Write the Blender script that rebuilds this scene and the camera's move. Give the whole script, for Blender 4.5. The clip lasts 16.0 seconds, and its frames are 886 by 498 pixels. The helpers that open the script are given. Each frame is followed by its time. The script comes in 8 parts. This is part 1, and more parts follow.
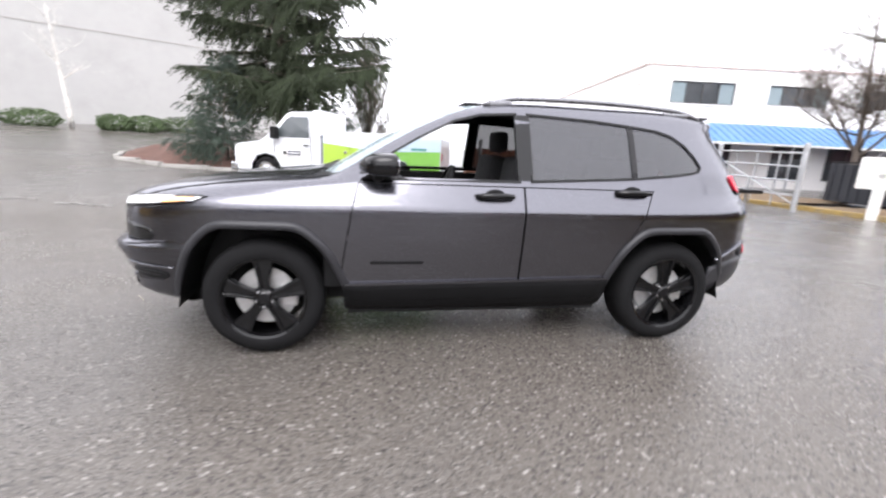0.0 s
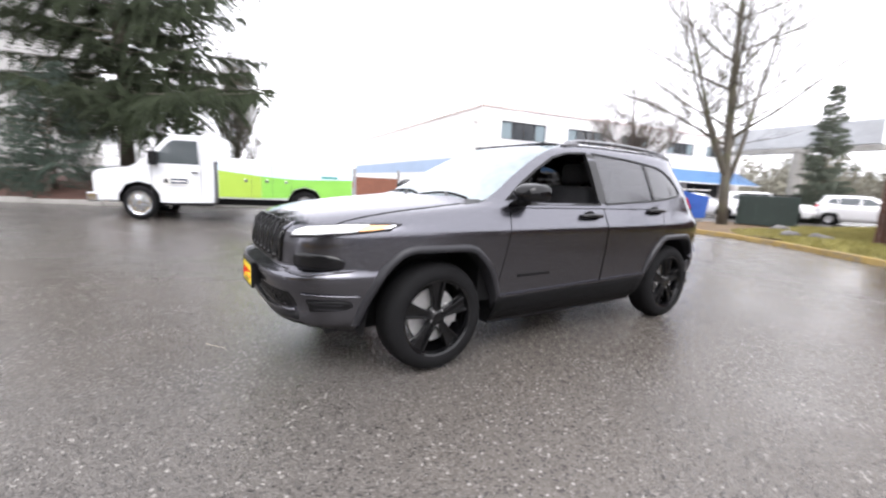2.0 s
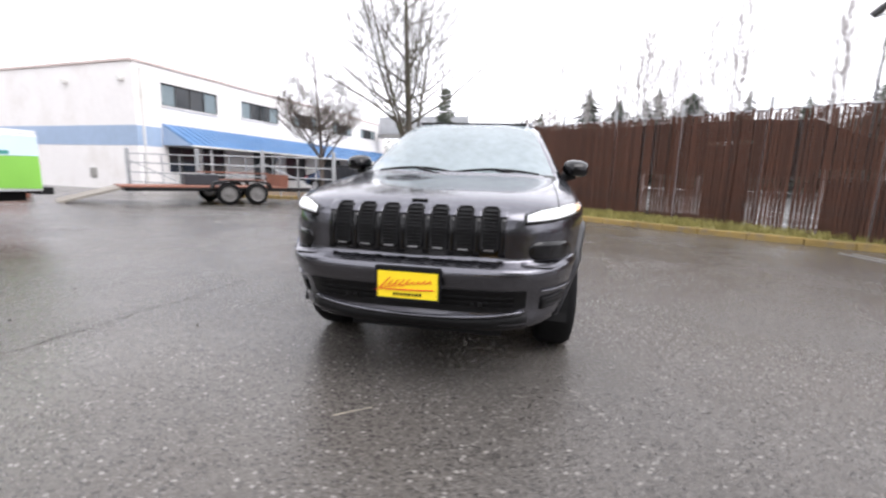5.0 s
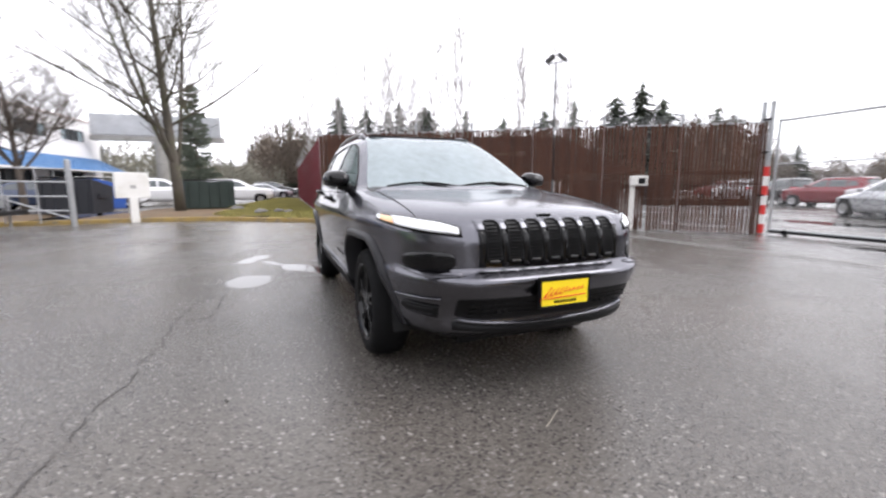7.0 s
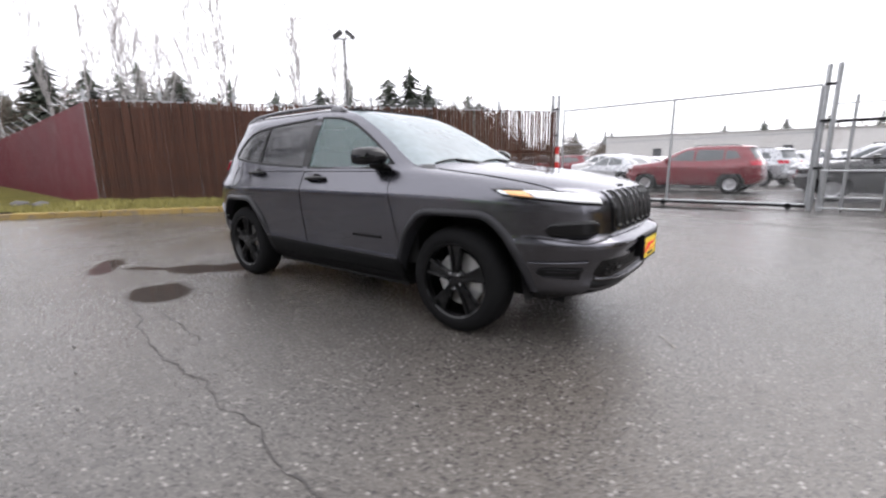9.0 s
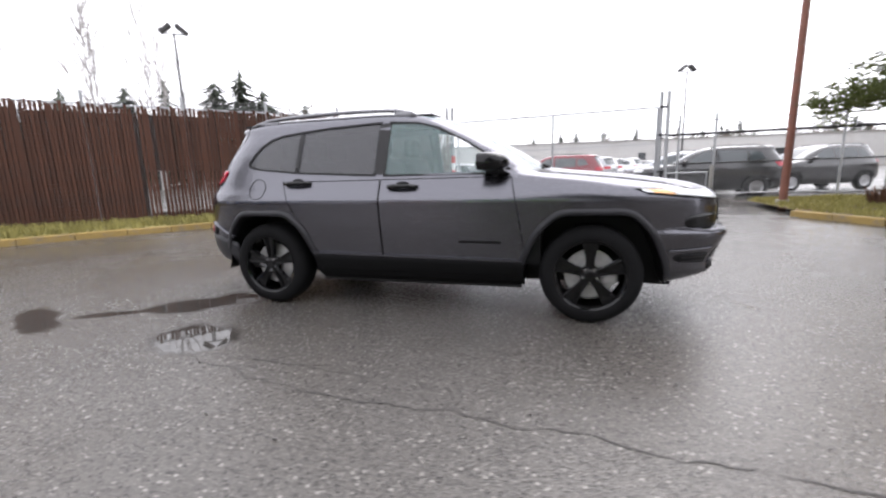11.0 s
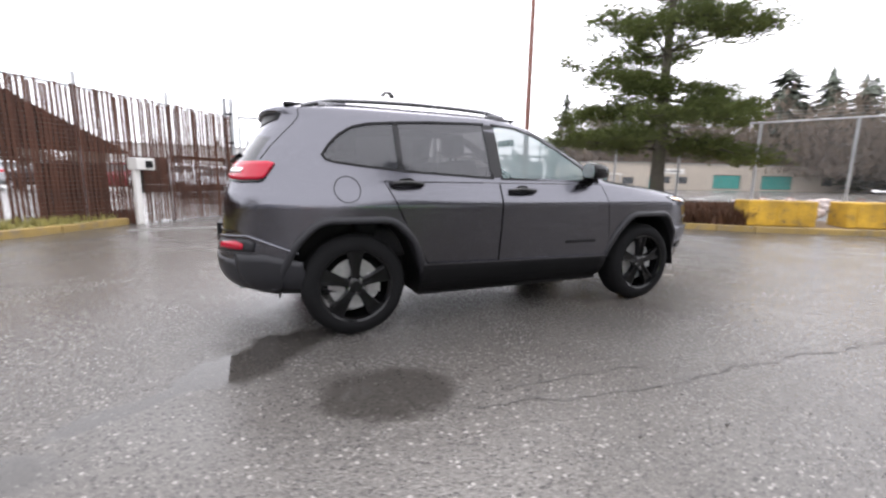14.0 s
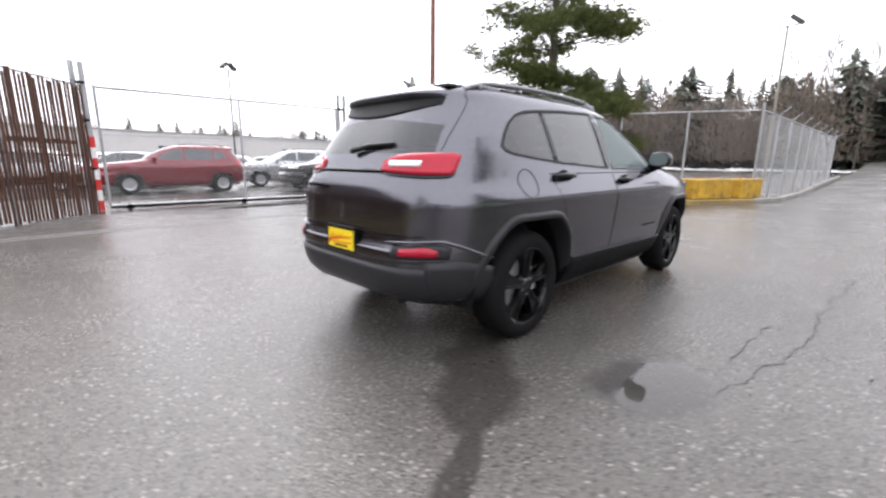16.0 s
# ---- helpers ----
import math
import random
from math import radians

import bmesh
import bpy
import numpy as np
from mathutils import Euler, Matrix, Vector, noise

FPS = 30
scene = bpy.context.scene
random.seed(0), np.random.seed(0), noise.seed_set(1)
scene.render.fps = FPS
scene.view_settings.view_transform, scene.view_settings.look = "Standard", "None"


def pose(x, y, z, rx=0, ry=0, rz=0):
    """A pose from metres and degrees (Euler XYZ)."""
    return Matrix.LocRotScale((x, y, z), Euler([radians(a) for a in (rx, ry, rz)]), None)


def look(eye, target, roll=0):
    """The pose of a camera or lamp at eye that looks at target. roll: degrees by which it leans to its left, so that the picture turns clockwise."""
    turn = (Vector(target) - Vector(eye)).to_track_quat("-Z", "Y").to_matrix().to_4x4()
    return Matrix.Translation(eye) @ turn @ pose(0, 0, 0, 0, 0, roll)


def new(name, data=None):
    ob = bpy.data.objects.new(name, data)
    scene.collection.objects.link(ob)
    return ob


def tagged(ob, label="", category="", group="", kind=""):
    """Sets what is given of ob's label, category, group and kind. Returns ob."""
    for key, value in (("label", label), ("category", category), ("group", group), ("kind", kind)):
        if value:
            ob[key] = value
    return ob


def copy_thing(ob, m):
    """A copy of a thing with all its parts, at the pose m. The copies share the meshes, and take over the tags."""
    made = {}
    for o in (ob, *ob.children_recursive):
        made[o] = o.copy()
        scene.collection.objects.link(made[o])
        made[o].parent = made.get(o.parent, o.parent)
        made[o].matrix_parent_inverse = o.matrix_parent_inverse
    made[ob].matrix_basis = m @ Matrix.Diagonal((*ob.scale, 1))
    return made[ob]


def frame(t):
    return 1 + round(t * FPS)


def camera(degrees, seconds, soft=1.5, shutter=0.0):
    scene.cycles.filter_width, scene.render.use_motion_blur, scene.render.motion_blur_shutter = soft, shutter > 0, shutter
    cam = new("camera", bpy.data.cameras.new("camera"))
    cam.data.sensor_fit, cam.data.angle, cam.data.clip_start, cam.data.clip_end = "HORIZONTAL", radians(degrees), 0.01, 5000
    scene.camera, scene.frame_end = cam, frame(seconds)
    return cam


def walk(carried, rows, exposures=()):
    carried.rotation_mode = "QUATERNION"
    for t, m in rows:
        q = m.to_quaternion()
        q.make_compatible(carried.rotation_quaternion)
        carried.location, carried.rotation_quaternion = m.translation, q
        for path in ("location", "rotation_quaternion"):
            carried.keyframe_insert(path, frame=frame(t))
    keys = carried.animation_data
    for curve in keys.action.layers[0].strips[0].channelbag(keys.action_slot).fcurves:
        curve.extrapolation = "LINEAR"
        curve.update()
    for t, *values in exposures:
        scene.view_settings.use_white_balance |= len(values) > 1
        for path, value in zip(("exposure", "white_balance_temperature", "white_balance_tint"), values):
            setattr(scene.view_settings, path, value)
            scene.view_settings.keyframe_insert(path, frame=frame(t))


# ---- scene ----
cam = camera(92.5, 16.0, soft=2.3, shutter=0.6)
PATH = [
    (0, (-0.738, -3.411, 1.292), (-0.386, -1.497, 0.831), 2.7),
    (0.5, (-1.347, -3.583, 1.22), (-0.771, -1.711, 0.816), 2.3),
    (1, (-1.925, -3.525, 1.199), (-1.117, -1.725, 0.868), 2.9),
    (1.5, (-2.395, -3.31, 1.207), (-1.516, -1.542, 0.888), 2.1),
    (2, (-2.803, -3.06, 1.214), (-1.709, -1.414, 0.913), 2.7),
    (2.5, (-3.231, -2.767, 1.19), (-1.877, -1.333, 0.858), 2.1),
    (3, (-3.577, -2.385, 1.156), (-2.088, -1.106, 0.774), 0.5),
    (3.2, (-3.703, -2.235, 1.156), (-2.165, -1.021, 0.755), 3.3),
    (5.3, (-4.292, -0.232, 1.08), (-2.334, -0.013, 0.736), 1.4),
    (5.5, (-4.318, -0.052, 1.115), (-2.352, 0.07, 0.768), 1.6),
    (6, (-4.291, 0.425, 1.12), (-2.333, 0.137, 0.83), -0.3),
    (6.5, (-4.146, 0.895, 1.08), (-2.242, 0.376, 0.753), -0.5),
    (7, (-4.119, 1.418, 1.121), (-2.286, 0.671, 0.831), 0.0),
    (7.5, (-3.935, 1.846, 1.141), (-2.188, 0.925, 0.823), 0.2),
    (8, (-3.65, 2.252, 1.148), (-2.009, 1.174, 0.764), 1.4),
    (8.5, (-3.369, 2.672, 1.157), (-1.98, 1.281, 0.788), 2.5),
    (9, (-2.975, 3.032, 1.118), (-1.763, 1.49, 0.727), -0.8),
    (9.2, (-2.824, 3.151, 1.135), (-1.665, 1.566, 0.756), -0.4),
    (11.3, (-0.883, 4.015, 1.122), (-0.395, 2.111, 0.755), -0.6),
    (11.5, (-0.666, 4.037, 1.12), (-0.23, 2.121, 0.749), 0.7),
    (12, (-0.13, 4.073, 1.157), (0.032, 2.119, 0.763), 0.7),
    (12.5, (0.429, 4.003, 1.217), (0.349, 2.045, 0.819), 1.2),
    (13, (0.964, 3.958, 1.213), (0.62, 2.022, 0.848), 1.6),
    (13.5, (1.489, 3.812, 1.156), (0.963, 1.919, 0.781), 1.2),
    (14, (1.965, 3.692, 1.109), (1.163, 1.89, 0.777), 1.1),
    (14.5, (2.451, 3.423, 1.187), (1.488, 1.718, 0.782), 1.8),
    (15, (2.895, 3.117, 1.17), (1.749, 1.526, 0.776), 2.4),
    (15.5, (3.299, 2.786, 1.153), (1.987, 1.322, 0.785), 2.6),
    (16, (3.619, 2.356, 1.144), (2.24, 0.964, 0.742), 0.6),
]
walk(cam, [(t, look(eye, target, roll)) for t, eye, target, roll in PATH],
     [(0, 1.55, 6380, 14), (0.5, 1.62, 6380, 14), (1.0, 1.42, 6380, 14), (1.5, 1.45, 6380, 14), (2.5, 1.25, 6380, 14), (5.5, 1.0, 6380, 14), (9.0, 0.9, 6380, 14), (12.5, 1.15, 6380, 14), (14.5, 1.27, 6380, 14), (16.0, 1.1, 6380, 14)])

# ---- world, sun, exposure ----
scene.view_settings.exposure = 0.85
world = bpy.data.worlds.new("overcast_sky")
scene.world = world
world.use_nodes = True
wn, wl = world.node_tree.nodes, world.node_tree.links
sky = wn.new("ShaderNodeTexSky")
sky.sky_type = "NISHITA"
sky.sun_disc = False
sky.sun_elevation, sky.sun_rotation = radians(48), radians(200)
sky.dust_density = 6.0
pale = wn.new("ShaderNodeHueSaturation")
pale.inputs["Saturation"].default_value = 0.12
cloud = wn.new("ShaderNodeMixRGB")
cloud.inputs["Fac"].default_value = 0.82
cloud.inputs[2].default_value = (12.45, 12.55, 12.95, 1)
wl.new(sky.outputs[0], pale.inputs["Color"])
wl.new(pale.outputs[0], cloud.inputs[1])
wl.new(cloud.outputs[0], wn["Background"].inputs[0])
wn["Background"].inputs[1].default_value = 0.105
sun_data = bpy.data.lights.new("sun", "SUN")
sun_data.energy, sun_data.angle, sun_data.color = 0.9, radians(40), (1, 0.98, 0.95)
sun_lamp = new("sun", sun_data)
sun_lamp.matrix_basis = look((0, 0, 30), (8, 20, 0))
# ---- materials ----
def mat(name, col, rough=0.6, metal=0.0, vary=0.25, scale=8.0, bump=0.0, bump_scale=60.0, coat=0.0, alpha=1.0, emit=None,
        trans=0.0, ior=1.45, per_piece=0.0, spec=0.5, edge_tint=None, dirt=None, dirt_scale=1.2):
    """A procedural surface: a colour that varies at two scales, a grain of fine relief, and gloss that varies with both."""
    m = bpy.data.materials.new(name)
    m.use_nodes = True
    n, l = m.node_tree.nodes, m.node_tree.links
    b = n["Principled BSDF"]
    b.inputs["Metallic"].default_value = metal
    b.inputs["Roughness"].default_value = rough
    b.inputs["IOR"].default_value = ior
    b.inputs["Coat Weight"].default_value = coat
    b.inputs["Coat Roughness"].default_value = 0.04
    b.inputs["Transmission Weight"].default_value = trans
    b.inputs["Alpha"].default_value = alpha
    b.inputs["Specular IOR Level"].default_value = spec
    if edge_tint:
        b.inputs["Specular Tint"].default_value = (*edge_tint, 1)
    if emit:
        b.inputs["Emission Color"].default_value = (*emit[:3], 1)
        b.inputs["Emission Strength"].default_value = emit[3]
    co = n.new("ShaderNodeTexCoord")
    big = n.new("ShaderNodeTexNoise")
    big.inputs["Scale"].default_value, big.inputs["Detail"].default_value = scale * 0.15, 4
    fine = n.new("ShaderNodeTexNoise")
    fine.inputs["Scale"].default_value, fine.inputs["Detail"].default_value = scale, 6
    l.new(co.outputs["Object"], big.inputs["Vector"])
    l.new(co.outputs["Object"], fine.inputs["Vector"])
    both = n.new("ShaderNodeMath")
    both.operation = "ADD"
    l.new(big.outputs["Fac"], both.inputs[0])
    l.new(fine.outputs["Fac"], both.inputs[1])
    tone = n.new("ShaderNodeMapRange")
    tone.inputs["From Min"].default_value, tone.inputs["From Max"].default_value = 0.6, 1.4
    tone.inputs["To Min"].default_value, tone.inputs["To Max"].default_value = 1 - vary, 1 + vary
    l.new(both.outputs[0], tone.inputs["Value"])
    hue = n.new("ShaderNodeHueSaturation")
    hue.inputs["Color"].default_value = (*col, 1)
    last = tone.outputs[0]
    if per_piece:
        info = n.new("ShaderNodeObjectInfo")
        isle = n.new("ShaderNodeNewGeometry")
        add = n.new("ShaderNodeMath")
        add.operation = "ADD"
        l.new(info.outputs["Random"], add.inputs[0])
        l.new(isle.outputs["Random Per Island"], add.inputs[1])
        spread = n.new("ShaderNodeMapRange")
        spread.inputs["From Max"].default_value = 2.0
        spread.inputs["To Min"].default_value, spread.inputs["To Max"].default_value = 1 - per_piece, 1 + per_piece
        l.new(add.outputs[0], spread.inputs["Value"])
        times = n.new("ShaderNodeMath")
        times.operation = "MULTIPLY"
        l.new(last, times.inputs[0])
        l.new(spread.outputs[0], times.inputs[1])
        last = times.outputs[0]
    l.new(last, hue.inputs["Value"])
    colour = hue.outputs[0]
    if dirt:
        patch = n.new("ShaderNodeTexNoise")
        patch.inputs["Scale"].default_value, patch.inputs["Detail"].default_value = dirt_scale, 8
        patch.inputs["Roughness"].default_value = 0.7
        l.new(co.outputs["Object"], patch.inputs["Vector"])
        edge = n.new("ShaderNodeMapRange")
        edge.inputs["From Min"].default_value, edge.inputs["From Max"].default_value = 0.5, 0.68
        l.new(patch.outputs["Fac"], edge.inputs["Value"])
        mix = n.new("ShaderNodeMixRGB")
        mix.inputs[2].default_value = (*dirt, 1)
        l.new(edge.outputs[0], mix.inputs["Fac"])
        l.new(colour, mix.inputs[1])
        colour = mix.outputs[0]
    l.new(colour, b.inputs["Base Color"])
    gloss = n.new("ShaderNodeMapRange")
    gloss.inputs["From Min"].default_value, gloss.inputs["From Max"].default_value = 0.3, 0.7
    gloss.inputs["To Min"].default_value, gloss.inputs["To Max"].default_value = rough * 0.85, min(1, rough * 1.15)
    l.new(fine.outputs["Fac"], gloss.inputs["Value"])
    l.new(gloss.outputs[0], b.inputs["Roughness"])
    if bump:
        grain = n.new("ShaderNodeTexNoise")
        grain.inputs["Scale"].default_value, grain.inputs["Detail"].default_value = bump_scale, 5
        l.new(co.outputs["Object"], grain.inputs["Vector"])
        bp = n.new("ShaderNodeBump")
        bp.inputs["Strength"].default_value, bp.inputs["Distance"].default_value = bump, 0.01
        l.new(grain.outputs["Fac"], bp.inputs["Height"])
        l.new(bp.outputs[0], b.inputs["Normal"])
    return m


def asphalt():
    """Wet asphalt: pale and dark chips in a dark binder, a film of water that smooths the low places, and still puddles."""
    m = bpy.data.materials.new("wet_asphalt")
    m.use_nodes = True
    n, l = m.node_tree.nodes, m.node_tree.links
    b = n["Principled BSDF"]
    co = n.new("ShaderNodeTexCoord")

    def noise_at(scale, detail=4, rough=0.55):
        t = n.new("ShaderNodeTexNoise")
        t.inputs["Scale"].default_value, t.inputs["Detail"].default_value, t.inputs["Roughness"].default_value = scale, detail, rough
        l.new(co.outputs["Object"], t.inputs["Vector"])
        return t.outputs["Fac"]

    def ramp(value, a, c, lo=0.0, hi=1.0):
        r = n.new("ShaderNodeMapRange")
        r.inputs["From Min"].default_value, r.inputs["From Max"].default_value = a, c
        r.inputs["To Min"].default_value, r.inputs["To Max"].default_value = lo, hi
        l.new(value, r.inputs["Value"])
        return r.outputs[0]

    def math_of(op, a, c):
        x = n.new("ShaderNodeMath")
        x.operation = op
        for i, v in enumerate((a, c)):
            if isinstance(v, (int, float)):
                x.inputs[i].default_value = v
            else:
                l.new(v, x.inputs[i])
        return x.outputs[0]

    def mixed(fac, a, c):
        x = n.new("ShaderNodeMixRGB")
        l.new(fac, x.inputs["Fac"])
        for i, v in ((1, a), (2, c)):
            if isinstance(v, tuple):
                x.inputs[i].default_value = (*v, 1)
            else:
                l.new(v, x.inputs[i])
        return x.outputs[0]

    chips = n.new("ShaderNodeTexVoronoi")
    chips.inputs["Scale"].default_value = 85
    l.new(co.outputs["Object"], chips.inputs["Vector"])
    tone = n.new("ShaderNodeSeparateColor")
    l.new(chips.outputs["Color"], tone.inputs[0])
    big_chips = n.new("ShaderNodeTexVoronoi")
    big_chips.inputs["Scale"].default_value = 48
    l.new(co.outputs["Object"], big_chips.inputs["Vector"])
    tone2 = n.new("ShaderNodeSeparateColor")
    l.new(big_chips.outputs["Color"], tone2.inputs[0])
    base = mixed(noise_at(0.6, 6), (0.050, 0.0465, 0.0435), (0.080, 0.075, 0.070))
    base = mixed(ramp(noise_at(0.18, 5), 0.42, 0.6), base, (0.070, 0.061, 0.052))
    base = mixed(ramp(tone.outputs[0], 0.0, 1.0, 0.0, 0.55), base, (0.146, 0.135, 0.123))
    pale = math_of("MULTIPLY", ramp(tone.outputs[1], 0.88, 0.95), ramp(chips.outputs["Distance"], 0.55, 0.3))
    base = mixed(pale, base, (0.20, 0.188, 0.174))
    pale2 = math_of("MULTIPLY", ramp(tone2.outputs[2], 0.95, 0.97), ramp(big_chips.outputs["Distance"], 0.5, 0.3))
    base = mixed(pale2, base, (0.235, 0.222, 0.205))
    pits = ramp(tone.outputs[2], 0.8, 0.95, 0, 0.75)
    base = mixed(pits, base, (0.022, 0.021, 0.02))
    l.new(base, b.inputs["Base Color"])
    wet = None
    warp = noise_at(2.0, 6, 0.6)
    for px, py, rx, ry, turn in ((1.93, 0.93, 0.58, 0.22, 40), (1.43, 1.68, 0.36, 0.25, -12), (2.52, 1.38, 0.34, 0.07, 30), (3.15, 1.62, 0.46, 0.14, -30), (2.25, 1.15, 0.30, 0.12, 48),
                             (-7.4, 9.3, 0.7, 0.35, 0), (-1.0, -8.6, 1.6, 0.3, 0), (3.4, -14.5, 2.2, 0.7, 0), (-9.0, -22.0, 4.0, 1.2, 0)):
        at_p = n.new("ShaderNodeMapping")
        at_p.vector_type = "TEXTURE"
        at_p.inputs["Location"].default_value = (px, py, 0)
        at_p.inputs["Rotation"].default_value = (0, 0, radians(turn))
        at_p.inputs["Scale"].default_value = (rx, ry, 1)
        l.new(co.outputs["Object"], at_p.inputs["Vector"])
        far = n.new("ShaderNodeVectorMath")
        far.operation = "LENGTH"
        l.new(at_p.outputs[0], far.inputs[0])
        one = ramp(math_of("ADD", far.outputs["Value"], math_of("MULTIPLY", warp, 1.9)), 2.1, 1.72)
        wet = one if wet is None else math_of("MAXIMUM", wet, one)
    base = mixed(math_of("MULTIPLY", wet, 0.75), base, (0.03, 0.027, 0.024))
    l.new(base, b.inputs["Base Color"])
    film = ramp(noise_at(0.45, 5, 0.6), 0.36, 0.64)
    rough = math_of("ADD", ramp(film, 0, 1, 0.28, 0.14), ramp(noise_at(38, 3), 0.3, 0.7, -0.06, 0.1))
    rough = math_of("ADD", math_of("MULTIPLY", rough, math_of("SUBTRACT", 1.0, wet)), math_of("MULTIPLY", wet, 0.02))
    l.new(rough, b.inputs["Roughness"])
    b.inputs["Specular IOR Level"].default_value = 0.5
    b.inputs["IOR"].default_value = 1.36
    relief = math_of("ADD", math_of("MULTIPLY", chips.outputs["Distance"], -0.9), math_of("MULTIPLY", noise_at(150, 3), 0.5))
    bp = n.new("ShaderNodeBump")
    bp.inputs["Strength"].default_value, bp.inputs["Distance"].default_value = 0.5, 0.006
    l.new(relief, bp.inputs["Height"])
    l.new(math_of("MULTIPLY", math_of("SUBTRACT", 1.0, wet), ramp(film, 0, 1, 0.5, 0.28)), bp.inputs["Strength"])
    l.new(bp.outputs[0], b.inputs["Normal"])
    return m


M_ASPHALT = asphalt()
M_WATER = mat("still_water", (0.03, 0.029, 0.027), 0.015, vary=0.05, ior=1.33)
M_PAINT = mat("granite_grey_metallic_paint", (0.110, 0.110, 0.125), 0.25, 1.0, vary=0.05, scale=300, coat=0.75, edge_tint=(0.6, 0.6, 0.63), bump=0.012, bump_scale=900)
M_BLACK = mat("black_plastic", (0.007, 0.007, 0.0075), 0.45, vary=0.15, scale=40, bump=0.1, bump_scale=400, spec=0.22)
M_MOULD = mat("satin_dark_grey_moulding", (0.024, 0.024, 0.027), 0.38, 0.0, vary=0.1, scale=120, spec=0.35)
M_CLAD = mat("matt_black_cladding", (0.008, 0.008, 0.0085), 0.6, vary=0.15, scale=40, bump=0.1, bump_scale=400, spec=0.12)
M_RAIL = mat("satin_grey_rail", (0.20, 0.20, 0.21), 0.3, 0.9, vary=0.06, scale=40)
M_GLOSS = mat("gloss_black", (0.004, 0.004, 0.0045), 0.12, vary=0.1, spec=0.4)
M_RUBBER = mat("tyre_rubber", (0.009, 0.009, 0.0095), 0.8, vary=0.2, scale=30, bump=0.2, bump_scale=200, spec=0.12)
M_STEEL = mat("bare_steel", (0.42, 0.42, 0.43), 0.35, 1.0, vary=0.2, scale=20)
M_CHROME = mat("bright_trim", (0.55, 0.56, 0.58), 0.16, 1.0, vary=0.05)
M_GLASS = mat("clear_glass", (0.30, 0.40, 0.40), 0.03, vary=0.0, alpha=0.36, spec=0.7)
M_TINT = mat("privacy_glass", (0.03, 0.031, 0.036), 0.05, vary=0.1, scale=6, alpha=0.93, spec=0.8)
# The pale half-opaque base stands in for sky reflected in the wet screen.
M_SHIELD = mat("sky_sheen_windscreen", (0.34, 0.40, 0.42), 0.07, vary=0.18, scale=14, alpha=0.66, spec=0.7)
M_SEAT = mat("black_cloth", (0.02, 0.02, 0.022), 0.85, vary=0.2, scale=60)
M_LENS = mat("clear_lamp_lens", (0.85, 0.86, 0.88), 0.06, vary=0.08, scale=30, coat=0.8)
M_AMBER = mat("amber_reflector", (0.85, 0.45, 0.20), 0.15, vary=0.1, coat=0.6)
M_RED = mat("red_lens", (0.40, 0.008, 0.028), 0.16, vary=0.15, scale=30, coat=0.2, spec=0.35)
M_YELLOW = mat("yellow_plate", (0.95, 0.72, 0.02), 0.4, vary=0.05)
M_REDINK = mat("red_ink", (0.7, 0.03, 0.02), 0.5, vary=0.05)
M_DISC = mat("brake_disc", (0.45, 0.445, 0.44), 0.35, 0.5, vary=0.2, scale=30)
M_WHITEWASH = mat("dull_whitewash", (0.6, 0.59, 0.575), 0.8, vary=0.08, scale=2, dirt=(0.5, 0.48, 0.46), dirt_scale=0.3)
M_WHITE = mat("white_wall_paint", (0.82, 0.80, 0.785), 0.7, vary=0.04, scale=3, bump=0.15, bump_scale=30, dirt=(0.75, 0.72, 0.69), dirt_scale=0.5)
M_WORN = mat("worn_marking_paint", (0.24, 0.235, 0.225), 0.6, vary=0.25, scale=25)
M_PALEWALL = mat("pale_grey_render", (0.37, 0.365, 0.355), 0.8, vary=0.06, scale=2, bump=0.15, bump_scale=25, dirt=(0.335, 0.33, 0.32), dirt_scale=0.4)
M_BEIGE = mat("beige_block_wall", (0.42, 0.37, 0.31), 0.8, vary=0.08, scale=2)
M_BLUEBAND = mat("blue_band_paint", (0.33, 0.43, 0.58), 0.6, vary=0.1, scale=3)
M_AWNING = mat("blue_metal_awning", (0.09, 0.20, 0.38), 0.4, vary=0.12, scale=3)
M_PINK = mat("pinkish_coping", (0.60, 0.50, 0.47), 0.7, vary=0.1)
M_WINDOW = mat("dark_window_glass", (0.05, 0.055, 0.06), 0.06, vary=0.3, scale=2, spec=0.7)
M_CURTAIN = mat("pale_blue_blind", (0.20, 0.25, 0.27), 0.5, vary=0.1)
M_FRAME = mat("dark_window_frame", (0.05, 0.05, 0.05), 0.5)
M_RUST = mat("rust_brown_slat", (0.064, 0.026, 0.015), 0.75, vary=0.45, scale=6, per_piece=0.45, bump=0.3, bump_scale=40, dirt=(0.028, 0.02, 0.014), dirt_scale=0.9)
M_RUSTDARK = mat("dark_rusty_sheet", (0.046, 0.020, 0.012), 0.8, vary=0.35, scale=3, bump=0.3, bump_scale=30, dirt=(0.02, 0.014, 0.01), dirt_scale=1.2)
M_REDPANEL = mat("dark_red_sheet", (0.155, 0.022, 0.03), 0.5, vary=0.2, scale=1.5)
M_GALV = mat("galvanised_steel", (0.40, 0.41, 0.42), 0.45, 0.6, vary=0.2, scale=10)
M_WIRE = mat("chain_link_wire", (0.24, 0.245, 0.25), 0.5, 0.5, vary=0.2)
M_BARK = mat("grey_bark", (0.085, 0.075, 0.06), 0.9, vary=0.35, scale=8, bump=0.6, bump_scale=25, dirt=(0.10, 0.11, 0.05), dirt_scale=1.4)
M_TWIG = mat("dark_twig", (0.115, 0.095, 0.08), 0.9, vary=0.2)
